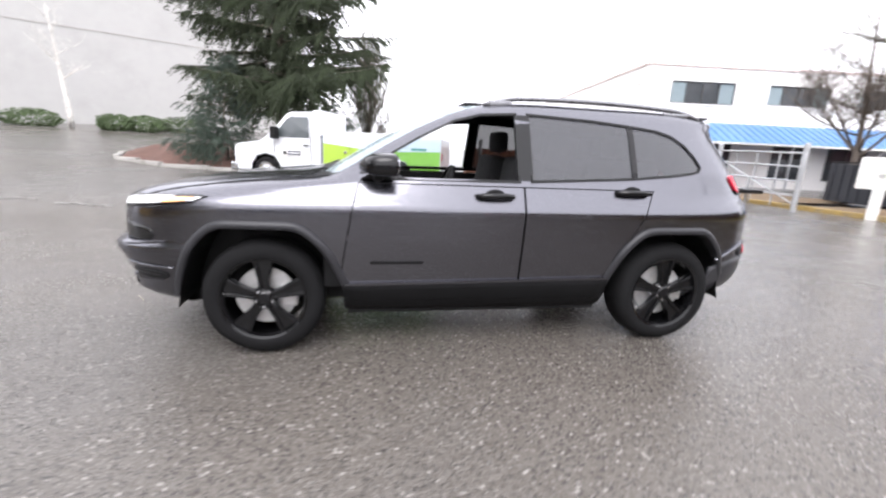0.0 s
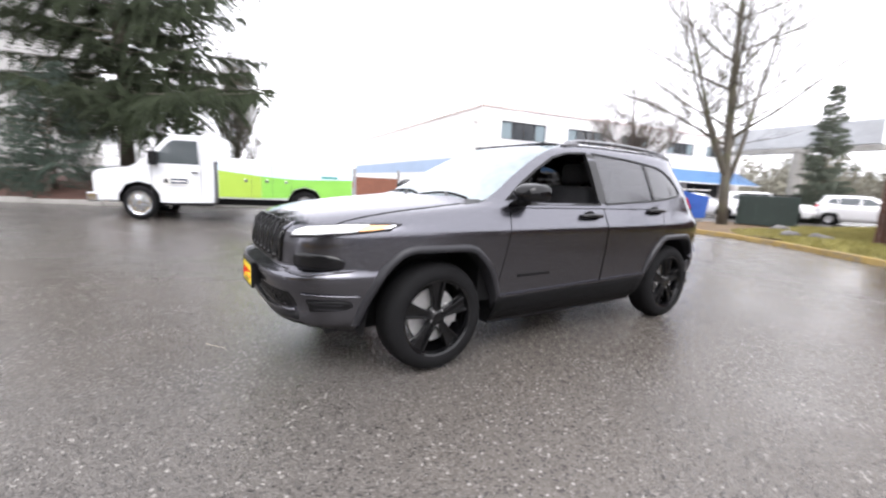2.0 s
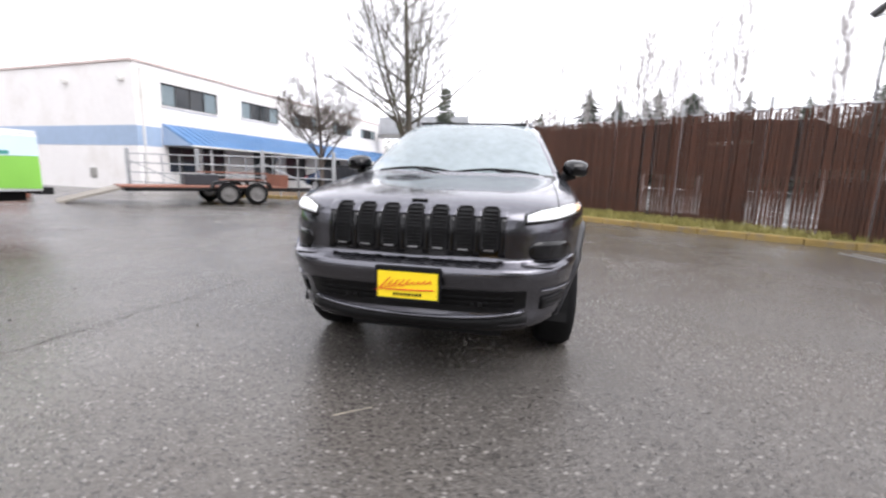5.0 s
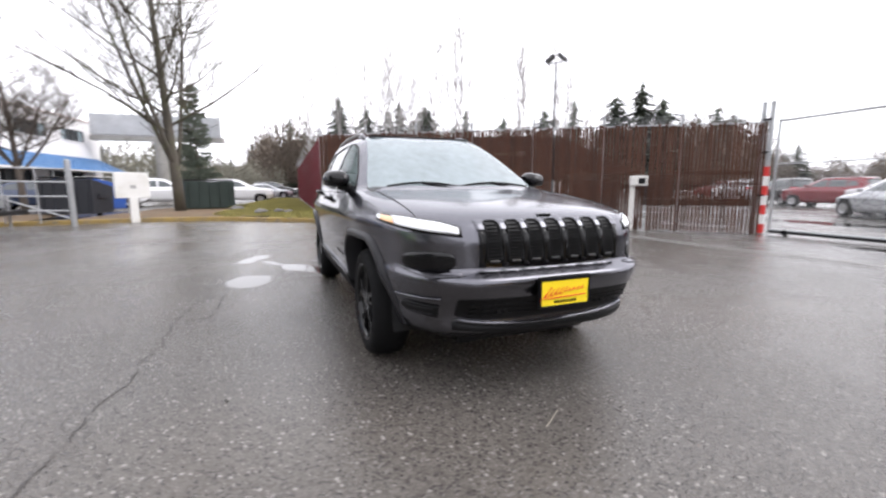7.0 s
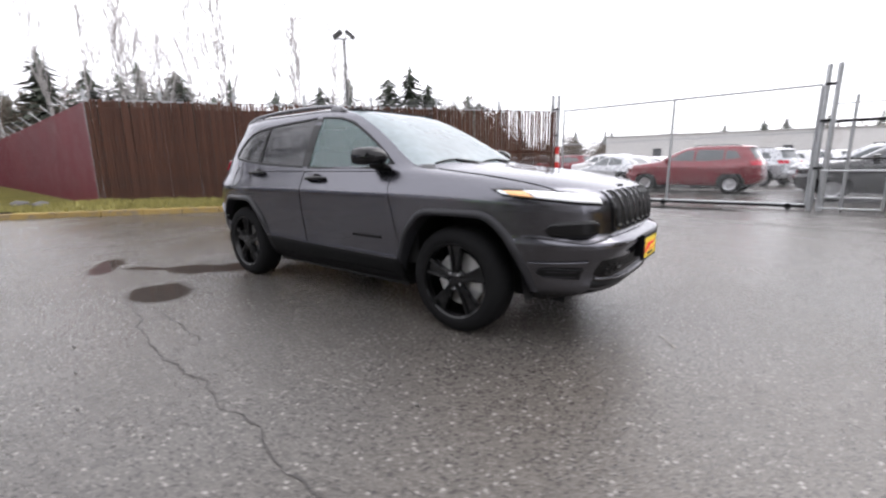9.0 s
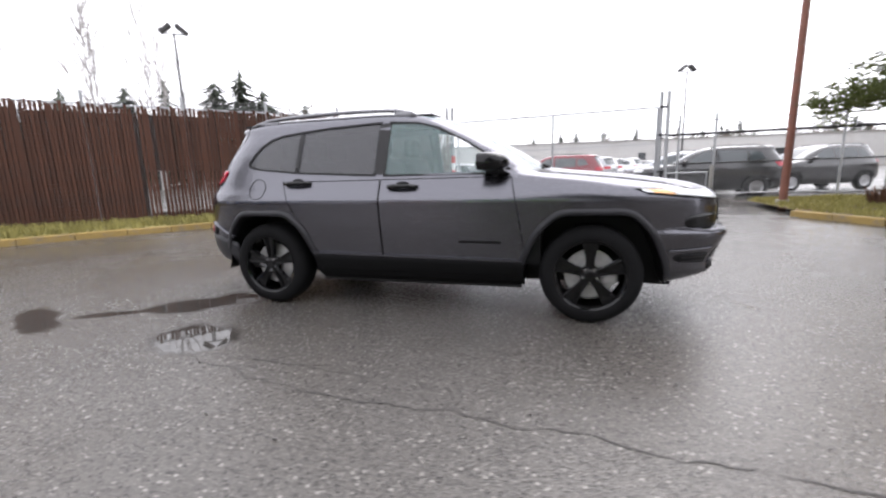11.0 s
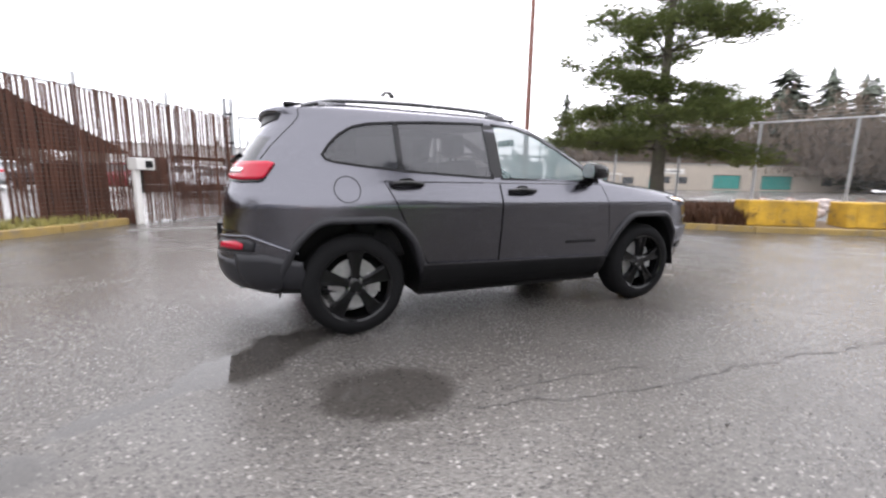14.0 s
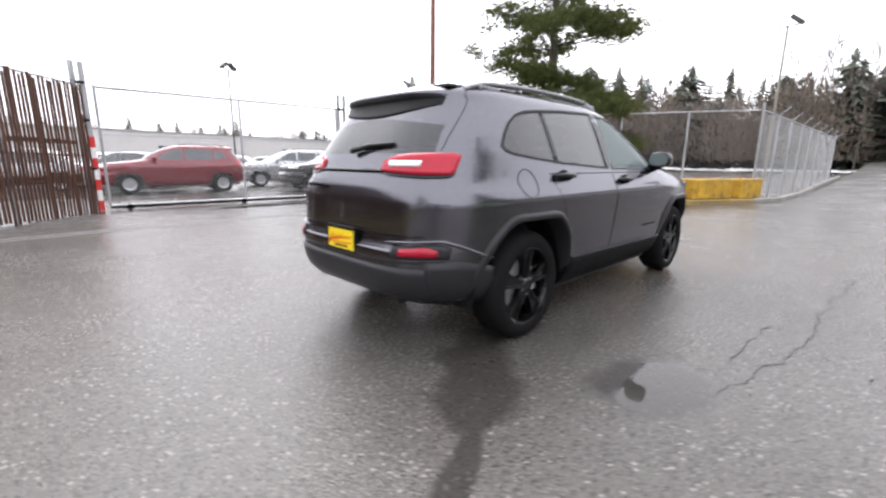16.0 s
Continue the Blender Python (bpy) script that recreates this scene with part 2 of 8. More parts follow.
# Bare twigs paled to grey: distance haze is put into this colour.
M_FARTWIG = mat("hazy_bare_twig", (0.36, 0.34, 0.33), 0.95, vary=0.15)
M_BIRCH = mat("white_birch_bark", (0.62, 0.60, 0.56), 0.8, vary=0.2, scale=6, dirt=(0.06, 0.05, 0.05), dirt_scale=5)
M_SPRUCE = mat("spruce_needles", (0.022, 0.031, 0.013), 0.75, vary=0.35, scale=3, per_piece=0.4)
M_SPRUCE2 = mat("blue_green_needles", (0.06, 0.085, 0.065), 0.7, vary=0.3, scale=3, per_piece=0.35)
M_PINE = mat("pine_needles", (0.135, 0.165, 0.055), 0.7, vary=0.35, scale=3, per_piece=0.45)
# Fir green raised towards grey; the colour itself holds the haze of distance.
M_FARFIR = mat("hazed_fir_needles", (0.08, 0.095, 0.07), 0.85, vary=0.3, scale=0.5, per_piece=0.35)
# Winter wood lightened for one distant stand, with the haze mixed into its colour.
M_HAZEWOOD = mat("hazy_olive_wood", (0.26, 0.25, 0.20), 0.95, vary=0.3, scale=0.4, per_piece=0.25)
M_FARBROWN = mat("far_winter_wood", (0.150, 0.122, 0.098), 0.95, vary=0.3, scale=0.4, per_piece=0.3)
M_HEDGE = mat("clipped_hedge", (0.05, 0.075, 0.03), 0.8, vary=0.3, per_piece=0.4)
M_SHRUB = mat("red_brown_groundcover", (0.12, 0.06, 0.035), 0.85, vary=0.35, per_piece=0.5)
M_MULCH = mat("red_bark_mulch", (0.085, 0.043, 0.032), 0.9, vary=0.4, scale=20, bump=0.8, bump_scale=50)
M_SOIL = mat("leaf_litter_soil", (0.12, 0.085, 0.05), 0.95, vary=0.4, scale=12, bump=0.8, bump_scale=40, dirt=(0.17, 0.09, 0.04), dirt_scale=3)
M_TURF = mat("turf_soil", (0.24, 0.215, 0.08), 0.95, vary=0.35, scale=10, bump=0.8, bump_scale=60)
M_GRASS = mat("winter_grass", (0.27, 0.245, 0.08), 0.8, vary=0.3, per_piece=0.4)
M_KERB = mat("worn_yellow_kerb", (0.31, 0.215, 0.07), 0.75, vary=0.25, scale=10, per_piece=0.15, bump=0.5, bump_scale=50, dirt=(0.17, 0.145, 0.115), dirt_scale=5)
M_CONC = mat("grey_concrete", (0.30, 0.29, 0.27), 0.8, vary=0.2, scale=8, bump=0.4, bump_scale=40, dirt=(0.2, 0.19, 0.17), dirt_scale=2)
M_YBLOCK = mat("worn_yellow_concrete", (0.50, 0.30, 0.03), 0.7, vary=0.4, scale=9, bump=0.5, bump_scale=30, dirt=(0.13, 0.09, 0.05), dirt_scale=4.5)
M_TRUCK = mat("white_truck_paint", (0.62, 0.63, 0.65), 0.25, vary=0.03, coat=0.5)
M_GREEN = mat("bright_green_graphic", (0.20, 0.46, 0.07), 0.35, vary=0.15, scale=1.5)
M_LIME = mat("yellow_green_graphic", (0.31, 0.45, 0.06), 0.35, vary=0.1, scale=1.5)
M_SKYBLUE = mat("pale_blue_graphic", (0.55, 0.68, 0.78), 0.35, vary=0.1, scale=1.5)
M_WOOD = mat("weathered_plank", (0.24, 0.22, 0.19), 0.8, vary=0.25, scale=10, per_piece=0.25)
M_BROWNBOX = mat("rusty_brown_steel", (0.20, 0.08, 0.05), 0.7, vary=0.3)
M_BINBLUE = mat("blue_dumpster_paint", (0.03, 0.09, 0.34), 0.45, vary=0.2)
M_BINGREEN = mat("dark_green_dumpster_paint", (0.022, 0.035, 0.03), 0.55, vary=0.25)
M_BINDARK = mat("near_black_container", (0.022, 0.024, 0.03), 0.6, vary=0.2)
M_SIGN = mat("white_sign_face", (0.72, 0.71, 0.68), 0.5, vary=0.06, dirt=(0.6, 0.58, 0.53), dirt_scale=2)
M_POLE = mat("red_brown_pole", (0.20, 0.082, 0.058), 0.65, vary=0.25, scale=8, dirt=(0.16, 0.09, 0.07), dirt_scale=3)
M_STRIPE_R = mat("red_reflective", (0.62, 0.04, 0.035), 0.45, vary=0.1)
M_STRIPE_W = mat("white_reflective", (0.8, 0.79, 0.77), 0.45, vary=0.05)
M_CARRED = mat("red_car_paint", (0.17, 0.009, 0.018), 0.25, 0.2, vary=0.05, coat=0.9)
M_CARWHITE = mat("white_car_paint", (0.72, 0.72, 0.73), 0.25, vary=0.04, coat=0.8)
M_CARSILVER = mat("silver_car_paint", (0.42, 0.43, 0.45), 0.28, 0.5, vary=0.05, coat=0.8)
M_CARBLACK = mat("black_car_paint", (0.014, 0.014, 0.016), 0.2, vary=0.05, coat=0.9)
M_CARBLUE = mat("dark_blue_car_paint", (0.03, 0.045, 0.09), 0.25, 0.2, vary=0.05, coat=0.8)
M_CARGLASS = mat("car_glass", (0.07, 0.08, 0.085), 0.03, vary=0.05, spec=0.8)
M_ORANGE = mat("orange_paint", (0.75, 0.12, 0.04), 0.5, vary=0.15)
M_TEAL = mat("teal_paint", (0.05, 0.25, 0.22), 0.5, vary=0.15)
M_STRAW = mat("dry_straw", (0.42, 0.38, 0.30), 0.7, vary=0.15)
M_ROCK = mat("rough_rock", (0.14, 0.135, 0.13), 0.85, vary=0.35, scale=10, bump=0.6, bump_scale=20)
M_RUBBLE = mat("pale_rubble", (0.42, 0.36, 0.34), 0.85, vary=0.3, per_piece=0.3)
M_CRACK = mat("tar_crack", (0.042, 0.039, 0.037), 0.7, vary=0.2)
# ---- builders ----
def obj(name, bm, material, parent=None, label="", smooth=False, kind=""):
    bmesh.ops.recalc_face_normals(bm, faces=bm.faces[:])
    me = bpy.data.meshes.new(name)
    bm.to_mesh(me)
    bm.free()
    if smooth:
        me.polygons.foreach_set("use_smooth", [True] * len(me.polygons))
    for x in material if isinstance(material, (list, tuple)) else (material,):
        me.materials.append(x)
    ob = new(name, me)
    if parent:
        ob.parent = parent
    return tagged(ob, label=label, kind=kind)


def part(name, bm, material, parent, label="", smooth=False):
    return obj(name, bm, material, parent, label, smooth)


def thing(name, label, category, group="", at=(0, 0, 0), turn=0.0):
    ob = new(name)
    ob.empty_display_size = 0.2
    ob.location, ob.rotation_euler = at, (0, 0, radians(turn))
    return tagged(ob, label=label, category=category, group=group)


def box(bm, x0, x1, y0, y1, z0, z1, bevel=0.0, m=None, mi=0):
    r = bmesh.ops.create_cube(bm, size=1)
    vs = r["verts"]
    for v in vs:
        v.co = Vector(((x0 + x1) / 2 + v.co.x * (x1 - x0), (y0 + y1) / 2 + v.co.y * (y1 - y0), (z0 + z1) / 2 + v.co.z * (z1 - z0)))
    if bevel:
        es = list({e for v in vs for e in v.link_edges})
        g = bmesh.ops.bevel(bm, geom=es, offset=bevel, segments=2, affect="EDGES", profile=0.5)
        vs = list({v for f in g["faces"] for v in f.verts} | {v for v in vs if v.is_valid})
    if m is not None:
        bmesh.ops.transform(bm, matrix=m, verts=vs)
    if mi:
        for f in {f for v in vs for f in v.link_faces}:
            f.material_index = mi
    return bm


def boxed(*a, **k):
    return box(bmesh.new(), *a, **k)


def rod(bm, a, b, r0, r1=None, n=8, caps=True):
    """A tapered round bar from a to b."""
    a, b = Vector(a), Vector(b)
    r1 = r0 if r1 is None else r1
    q = (b - a).to_track_quat("Z", "Y")
    rings = []
    for p, r in ((a, r0), (b, r1)):
        rings.append([bm.verts.new(p + q @ Vector((r * math.cos(2 * math.pi * i / n), r * math.sin(2 * math.pi * i / n), 0))) for i in range(n)])
    for i in range(n):
        j = (i + 1) % n
        bm.faces.new((rings[0][i], rings[0][j], rings[1][j], rings[1][i]))
    if caps and n > 2:
        bm.faces.new(rings[0][::-1])
        bm.faces.new(rings[1])
    return bm


def tube(bm, pts, radii, n=8):
    """A round bar along points."""
    pts = [Vector(p) for p in pts]
    if isinstance(radii, (int, float)):
        radii = [radii] * len(pts)
    rings = []
    for i, p in enumerate(pts):
        d = pts[min(i + 1, len(pts) - 1)] - pts[max(i - 1, 0)]
        q = d.to_track_quat("Z", "Y")
        rings.append([bm.verts.new(p + q @ Vector((radii[i] * math.cos(2 * math.pi * k / n), radii[i] * math.sin(2 * math.pi * k / n), 0))) for k in range(n)])
    for a, b in zip(rings, rings[1:]):
        for k in range(n):
            j = (k + 1) % n
            bm.faces.new((a[k], a[j], b[j], b[k]))
    bm.faces.new(rings[0][::-1])
    bm.faces.new(rings[-1])
    return bm


def lathe(bm, profile, n=40, axis="y"):
    """Turns (radius, along) points about an axis."""
    rings = []
    for r, h in profile:
        ring = []
        for k in range(n):
            c, s = r * math.cos(2 * math.pi * k / n), r * math.sin(2 * math.pi * k / n)
            ring.append(bm.verts.new((c, h, s) if axis == "y" else (c, s, h)))
        rings.append(ring)
    for a, b in zip(rings, rings[1:]):
        for k in range(n):
            j = (k + 1) % n
            bm.faces.new((a[k], a[j], b[j], b[k]))
    return bm


def prism(bm, outline, lo, hi, axis="y", bevel=0.0):
    """A flat outline given thickness: axis y takes (x, z) points, axis x (y, z), axis z (x, y)."""
    def place(p, h):
        return {"y": (p[0], h, p[1]), "x": (h, p[0], p[1]), "z": (p[0], p[1], h)}[axis]
    a = [bm.verts.new(place(p, lo)) for p in outline]
    b = [bm.verts.new(place(p, hi)) for p in outline]
    bm.faces.new(a[::-1])
    bm.faces.new(b)
    for i in range(len(a)):
        j = (i + 1) % len(a)
        bm.faces.new((a[i], a[j], b[j], b[i]))
    if bevel:
        bmesh.ops.bevel(bm, geom=bm.edges[:], offset=bevel, segments=2, affect="EDGES", profile=0.5)
    return bm


def rounded(poly, times=2):
    """Cuts the corners of an outline."""
    for _ in range(times):
        out = []
        for i, p in enumerate(poly):
            q = poly[(i + 1) % len(poly)]
            out += [(p[0] * 0.75 + q[0] * 0.25, p[1] * 0.75 + q[1] * 0.25), (p[0] * 0.25 + q[0] * 0.75, p[1] * 0.25 + q[1] * 0.75)]
        poly = out
    return poly


def grown(poly, d):
    """An outline moved outwards by d."""
    n, out = len(poly), []
    turn = sum(poly[i][0] * poly[(i + 1) % n][1] - poly[(i + 1) % n][0] * poly[i][1] for i in range(n))
    side = 1 if turn > 0 else -1
    for i in range(n):
        a, p, b = Vector(poly[i - 1]), Vector(poly[i]), Vector(poly[(i + 1) % n])
        e, f = (p - a).normalized(), (b - p).normalized()
        ne, nf = Vector((e.y, -e.x)) * side, Vector((f.y, -f.x)) * side
        m = (ne + nf).normalized()
        out.append(tuple(p + m * d / max(0.35, m.dot(ne))))
    return out


def cut_out(bm, poly, keep_side, axis="y"):
    """Cuts a convex outline, seen along an axis, into the faces on one side (+1 or -1), and returns the faces inside it."""
    ax = 1 if axis == "y" else 0
    u = 0 if axis == "y" else 1
    lo_u, hi_u = min(p[0] for p in poly) - 0.02, max(p[0] for p in poly) + 0.02
    lo_z, hi_z = min(p[1] for p in poly) - 0.02, max(p[1] for p in poly) + 0.02

    def near(f):
        cs = [v.co for v in f.verts]
        return (keep_side * sum(c[ax] for c in cs) > 0 and max(c[u] for c in cs) > lo_u and min(c[u] for c in cs) < hi_u
                and max(c.z for c in cs) > lo_z and min(c.z for c in cs) < hi_z)
    n = len(poly)
    mid = Vector((sum(p[0] for p in poly) / n, sum(p[1] for p in poly) / n))
    walls = []
    for i in range(n):
        p, q = Vector(poly[i]), Vector(poly[(i + 1) % n])
        d = q - p
        nor = Vector((d.y, -d.x)).normalized()
        if nor.dot(mid - p) > 0:
            nor = -nor
        walls.append((p, nor))
        fs = [f for f in bm.faces if near(f)]
        co = Vector((p.x, 0, p.y)) if axis == "y" else Vector((0, p.x, p.y))
        no = Vector((nor.x, 0, nor.y)) if axis == "y" else Vector((0, nor.x, nor.y))
        geom = fs + list({e for f in fs for e in f.edges}) + list({v for f in fs for v in f.verts})
        bmesh.ops.bisect_plane(bm, geom=geom, dist=1e-5, plane_co=co, plane_no=no)
    inside = []
    for f in bm.faces:
        c = f.calc_center_median()
        if keep_side * c[ax] > 0:
            w = Vector((c[u], c.z))
            if all((w - p).dot(nor) < 1e-4 for p, nor in walls):
                inside.append(f)
    return inside


def lifted(bm, faces, thick=0.0):
    """Takes faces out of bm into a bmesh of their own."""
    out, seen = bmesh.new(), {}
    for f in faces:
        vs = []
        for v in f.verts:
            if v not in seen:
                seen[v] = out.verts.new(v.co)
            vs.append(seen[v])
        try:
            out.faces.new(vs)
        except ValueError:
            pass
    bmesh.ops.delete(bm, geom=faces, context="FACES")
    return out
# ---- vehicles: hulls drawn as stacked plan outlines ----
class Hull:
    """A car body as plan outlines stacked in height. rows: z, front x, rear x, half width, centre x, front and rear squareness."""

    def __init__(self, rows, n=176):
        self.rows, self.n = np.array(rows, float), n

    def at(self, z):
        return [float(np.interp(z, self.rows[:, 0], self.rows[:, k])) for k in range(1, 7)]

    def y(self, x, z):
        xf, xr, w, cx, nf, nr = self.at(z)
        a, e = (cx - xf, nf) if x < cx else (xr - cx, nr)
        return w * max(0.0, 1 - min(1, abs((x - cx) / a)) ** e) ** (1 / e)

    def x_front(self, y, z):
        xf, xr, w, cx, nf, nr = self.at(z)
        return cx - (cx - xf) * max(0.0, 1 - min(1, abs(y) / w) ** nf) ** (1 / nf)

    def x_rear(self, y, z):
        xf, xr, w, cx, nf, nr = self.at(z)
        return cx + (xr - cx) * max(0.0, 1 - min(1, abs(y) / w) ** nr) ** (1 / nr)

    def half(self, z, count=None):
        """Points from the front middle along the left side (negative y) to the rear middle."""
        xf, xr, w, cx, nf, nr = self.at(z)
        t = np.linspace(0, math.pi / 2, 260)
        fx, fy = cx - (cx - xf) * np.cos(t) ** (2 / nf), w * np.sin(t) ** (2 / nf)
        rx, ry = cx + (xr - cx) * np.sin(t) ** (2 / nr), w * np.cos(t) ** (2 / nr)
        px, py = np.r_[fx, rx[1:]], np.r_[fy, ry[1:]]
        s = np.r_[0, np.cumsum(np.hypot(np.diff(px), np.diff(py)))]
        u = np.linspace(0, s[-1], (count or self.n // 2) + 1)
        return np.c_[np.interp(u, s, px), -np.interp(u, s, py)], u

    def mesh(self, zs):
        bm = bmesh.new()
        rings = []
        for z in zs:
            p, _ = self.half(z)
            ring = [(x, y) for x, y in p] + [(x, -y) for x, y in p[-2:0:-1]]
            rings.append([bm.verts.new((x, y, z)) for x, y in ring])
        for a, b in zip(rings, rings[1:]):
            m = len(a)
            for i in range(m):
                j = (i + 1) % m
                bm.faces.new((a[i], a[j], b[j], b[i]))
        bm.faces.new(rings[0][::-1])
        bm.faces.new(rings[-1])
        return bm

    def patch_front(self, y0, y1, z0, z1, out=0.006, thick=0.01, n=10, m=6, rear=False):
        """A thin plate laid on the front or rear skin. z0, z1: numbers or functions of y."""
        lo = z0 if callable(z0) else (lambda y: z0)
        hi = z1 if callable(z1) else (lambda y: z1)
        bm, way = bmesh.new(), 1 if rear else -1
        grid = []
        for layer in (out, out - thick):
            rows = []
            for i in range(n + 1):
                y = y0 + (y1 - y0) * i / n
                row = []
                for j in range(m + 1):
                    z = lo(y) + (hi(y) - lo(y)) * j / m
                    x = self.x_rear(y, z) if rear else self.x_front(y, z)
                    row.append(bm.verts.new((x + way * layer, y, z)))
                rows.append(row)
            grid.append(rows)
        return close_grid(bm, grid)

    def patch_side(self, side, x0, x1, z0, z1, out=0.004, thick=0.01, n=12, m=4):
        lo = z0 if callable(z0) else (lambda x: z0)
        hi = z1 if callable(z1) else (lambda x: z1)
        bm, grid = bmesh.new(), []
        for layer in (out, out - thick):
            rows = []
            for i in range(n + 1):
                x = x0 + (x1 - x0) * i / n
                row = []
                for j in range(m + 1):
                    z = lo(x) + (hi(x) - lo(x)) * j / m
                    row.append(bm.verts.new((x, side * (self.y(x, z) + layer), z)))
                rows.append(row)
            grid.append(rows)
        return close_grid(bm, grid)

    def patch_wrap(self, side, s0, s1, z0, z1, out=0.005, thick=0.012, n=16, m=4, rear=False):
        """A plate wrapped round a corner: s runs along the outline from the front (or rear) middle, z0 and z1 are functions of s."""
        bm, grid = bmesh.new(), []
        for layer in (out, out - thick):
            rows = []
            for i in range(n + 1):
                s = s0 + (s1 - s0) * i / n
                row = []
                for j in range(m + 1):
                    z = z0(s) + (z1(s) - z0(s)) * j / m
                    p, u = self.half(z, 400)
                    q = (u[-1] - s) if rear else s
                    x, y = np.interp(q, u, p[:, 0]), np.interp(q, u, p[:, 1])
                    x2, y2 = np.interp(q + 0.01, u, p[:, 0]), np.interp(q + 0.01, u, p[:, 1])
                    d = Vector((x2 - x, y2 - y, 0)).normalized()
                    nrm = Vector((d.y, -d.x, 0))
                    c = Vector((x, y, z)) + nrm * layer
                    row.append(bm.verts.new((c.x, -side * c.y, c.z)))
                rows.append(row)
            grid.append(rows)
        return close_grid(bm, grid)


def true_normals(me, hull, dome=0.0):
    """Shade a panel cut from a hull by the hull's own curvature, so that its cut edges leave no trace."""
    def level(x, y, z):
        xf, xr, w, cx, nf, nr = hull.at(z)
        a, e = (cx - xf, nf) if x < cx else (xr - cx, nr)
        return (abs(x - cx) / a) ** e + (abs(y) / w) ** e
    out, d = [], 0.004
    for v in me.vertices:
        x, y, z = v.co
        g = Vector((level(x + d, y, z) - level(x - d, y, z), level(x, y + d, z) - level(x, y - d, z), level(x, y, z + 2 * d) - level(x, y, z - 2 * d)))
        g.z *= 0.5
        g = g.normalized() if g.length > 1e-7 else v.normal.copy()
        g.y += dome * y * max(0.0, g.z)
        out.append(g.normalized())
    me.normals_split_custom_set_from_vertices(out)


def close_grid(bm, grid):
    top, low = grid
    n, m = len(top) - 1, len(top[0]) - 1
    for i in range(n):
        for j in range(m):
            bm.faces.new((top[i][j], top[i + 1][j], top[i + 1][j + 1], top[i][j + 1]))
            bm.faces.new((low[i][j], low[i][j + 1], low[i + 1][j + 1], low[i + 1][j]))
    for i in range(n):
        for j in (0, m):
            bm.faces.new((top[i][j], low[i][j], low[i + 1][j], top[i + 1][j]))
    for j in range(m):
        for i in (0, n):
            bm.faces.new((top[i][j], top[i][j + 1], low[i][j + 1], low[i][j]))
    return bm


def fade(points):
    """A straight-line function through (value, result) pairs."""
    a, b = zip(*points)
    return lambda v: float(np.interp(v, a, b))


def add_wheel(car, x, side, y_face, r=0.36, width=0.225, rim_mat=None, style="star", hub=None):
    """A wheel whose outer face lies at y_face, as parts of the car."""
    turn = Matrix.Translation((x, side * y_face, r)) @ (Matrix.Rotation(math.pi, 4, "Z") if side < 0 else Matrix())
    rr = r * (0.69 if style == "star" else 0.66)
    bm = lathe(bmesh.new(), [(rr, 0.0), (rr + 0.012, 0.006), (r * 0.80, 0.012), (r * 0.92, 0.0), (r * 0.965, -0.022), (r * 0.99, -0.045), (r, -0.07), (r, -width + 0.06),
                             (r * 0.985, -width + 0.03), (r * 0.9, -width), (rr, -width), (rr, 0.0)], 48)
    bmesh.ops.transform(bm, matrix=turn, verts=bm.verts[:])
    wheel = part("wheel", bm, M_RUBBER, car, "black rubber tyre on its wheel", True)
    rim = lathe(bmesh.new(), [(rr * 0.93, -0.03), (rr * 0.97, -0.002), (rr * 1.03, 0.006), (rr * 1.03, -0.012), (rr * 0.99, -0.06), (rr * 0.93, -width + 0.02)], 48)
    if style == "star":
        for k in range(5):
            a = math.radians(90 + 72 * k)
            mm = Matrix.Rotation(-a, 4, "Y")
            sp = bmesh.new()
            prism(sp, [(0.03, -0.034), (rr * 0.42, -0.030), (rr * 0.70, -0.036), (rr * 0.97, -0.064), (rr * 0.99, 0.0), (rr * 0.97, 0.064), (rr * 0.70, 0.036), (rr * 0.42, 0.030), (0.03, 0.034)], -0.060, -0.026, "y", 0.006)
            for w in (-1, 1):
                prism(sp, [(0.055, w * 0.006), (0.055, w * 0.026), (rr * 0.5, w * 0.027), (rr * 0.93, w * 0.056), (rr * 0.95, w * 0.036), (rr * 0.6, w * 0.016)], -0.030, -0.012, "y", 0.004)
            bmesh.ops.transform(sp, matrix=mm, verts=sp.verts[:])
            me = bpy.data.meshes.new("spoke")
            sp.to_mesh(me)
            sp.free()
            rim.from_mesh(me)
            bpy.data.meshes.remove(me)
        lathe(rim, [(0.0, -0.008), (0.034, -0.008), (0.045, -0.016), (0.06, -0.02), (0.075, -0.04)], 20)
    else:
        lathe(rim, [(0.0, 0.01), (0.06, 0.01), (0.075, -0.01), (rr * 0.55, -0.02), (rr * 0.75, -0.03), (rr * 0.93, -0.028)], 32)
        for k in range(8):
            a = 2 * math.pi * k / 8
            rod(rim, (rr * 0.66 * math.cos(a), -0.04, rr * 0.66 * math.sin(a)), (rr * 0.66 * math.cos(a), -0.012, rr * 0.66 * math.sin(a)), 0.026, n=8)
    bmesh.ops.transform(rim, matrix=turn, verts=rim.verts[:])
    part("rim", rim, rim_mat or M_GLOSS, wheel, "", False)
    disc = lathe(bmesh.new(), [(0.06, -0.085), (rr * 0.72, -0.085), (rr * 0.72, -0.1), (0.06, -0.1)], 32)
    box(disc, -rr * 0.75, -rr * 0.35, -0.12, -0.065, -0.07, 0.07, 0.01)
    bmesh.ops.transform(disc, matrix=turn, verts=disc.verts[:])
    part("brake_disc", disc, M_DISC, wheel)
    if style == "star":
        for k in range(5):
            a = math.radians(126 + 72 * k)
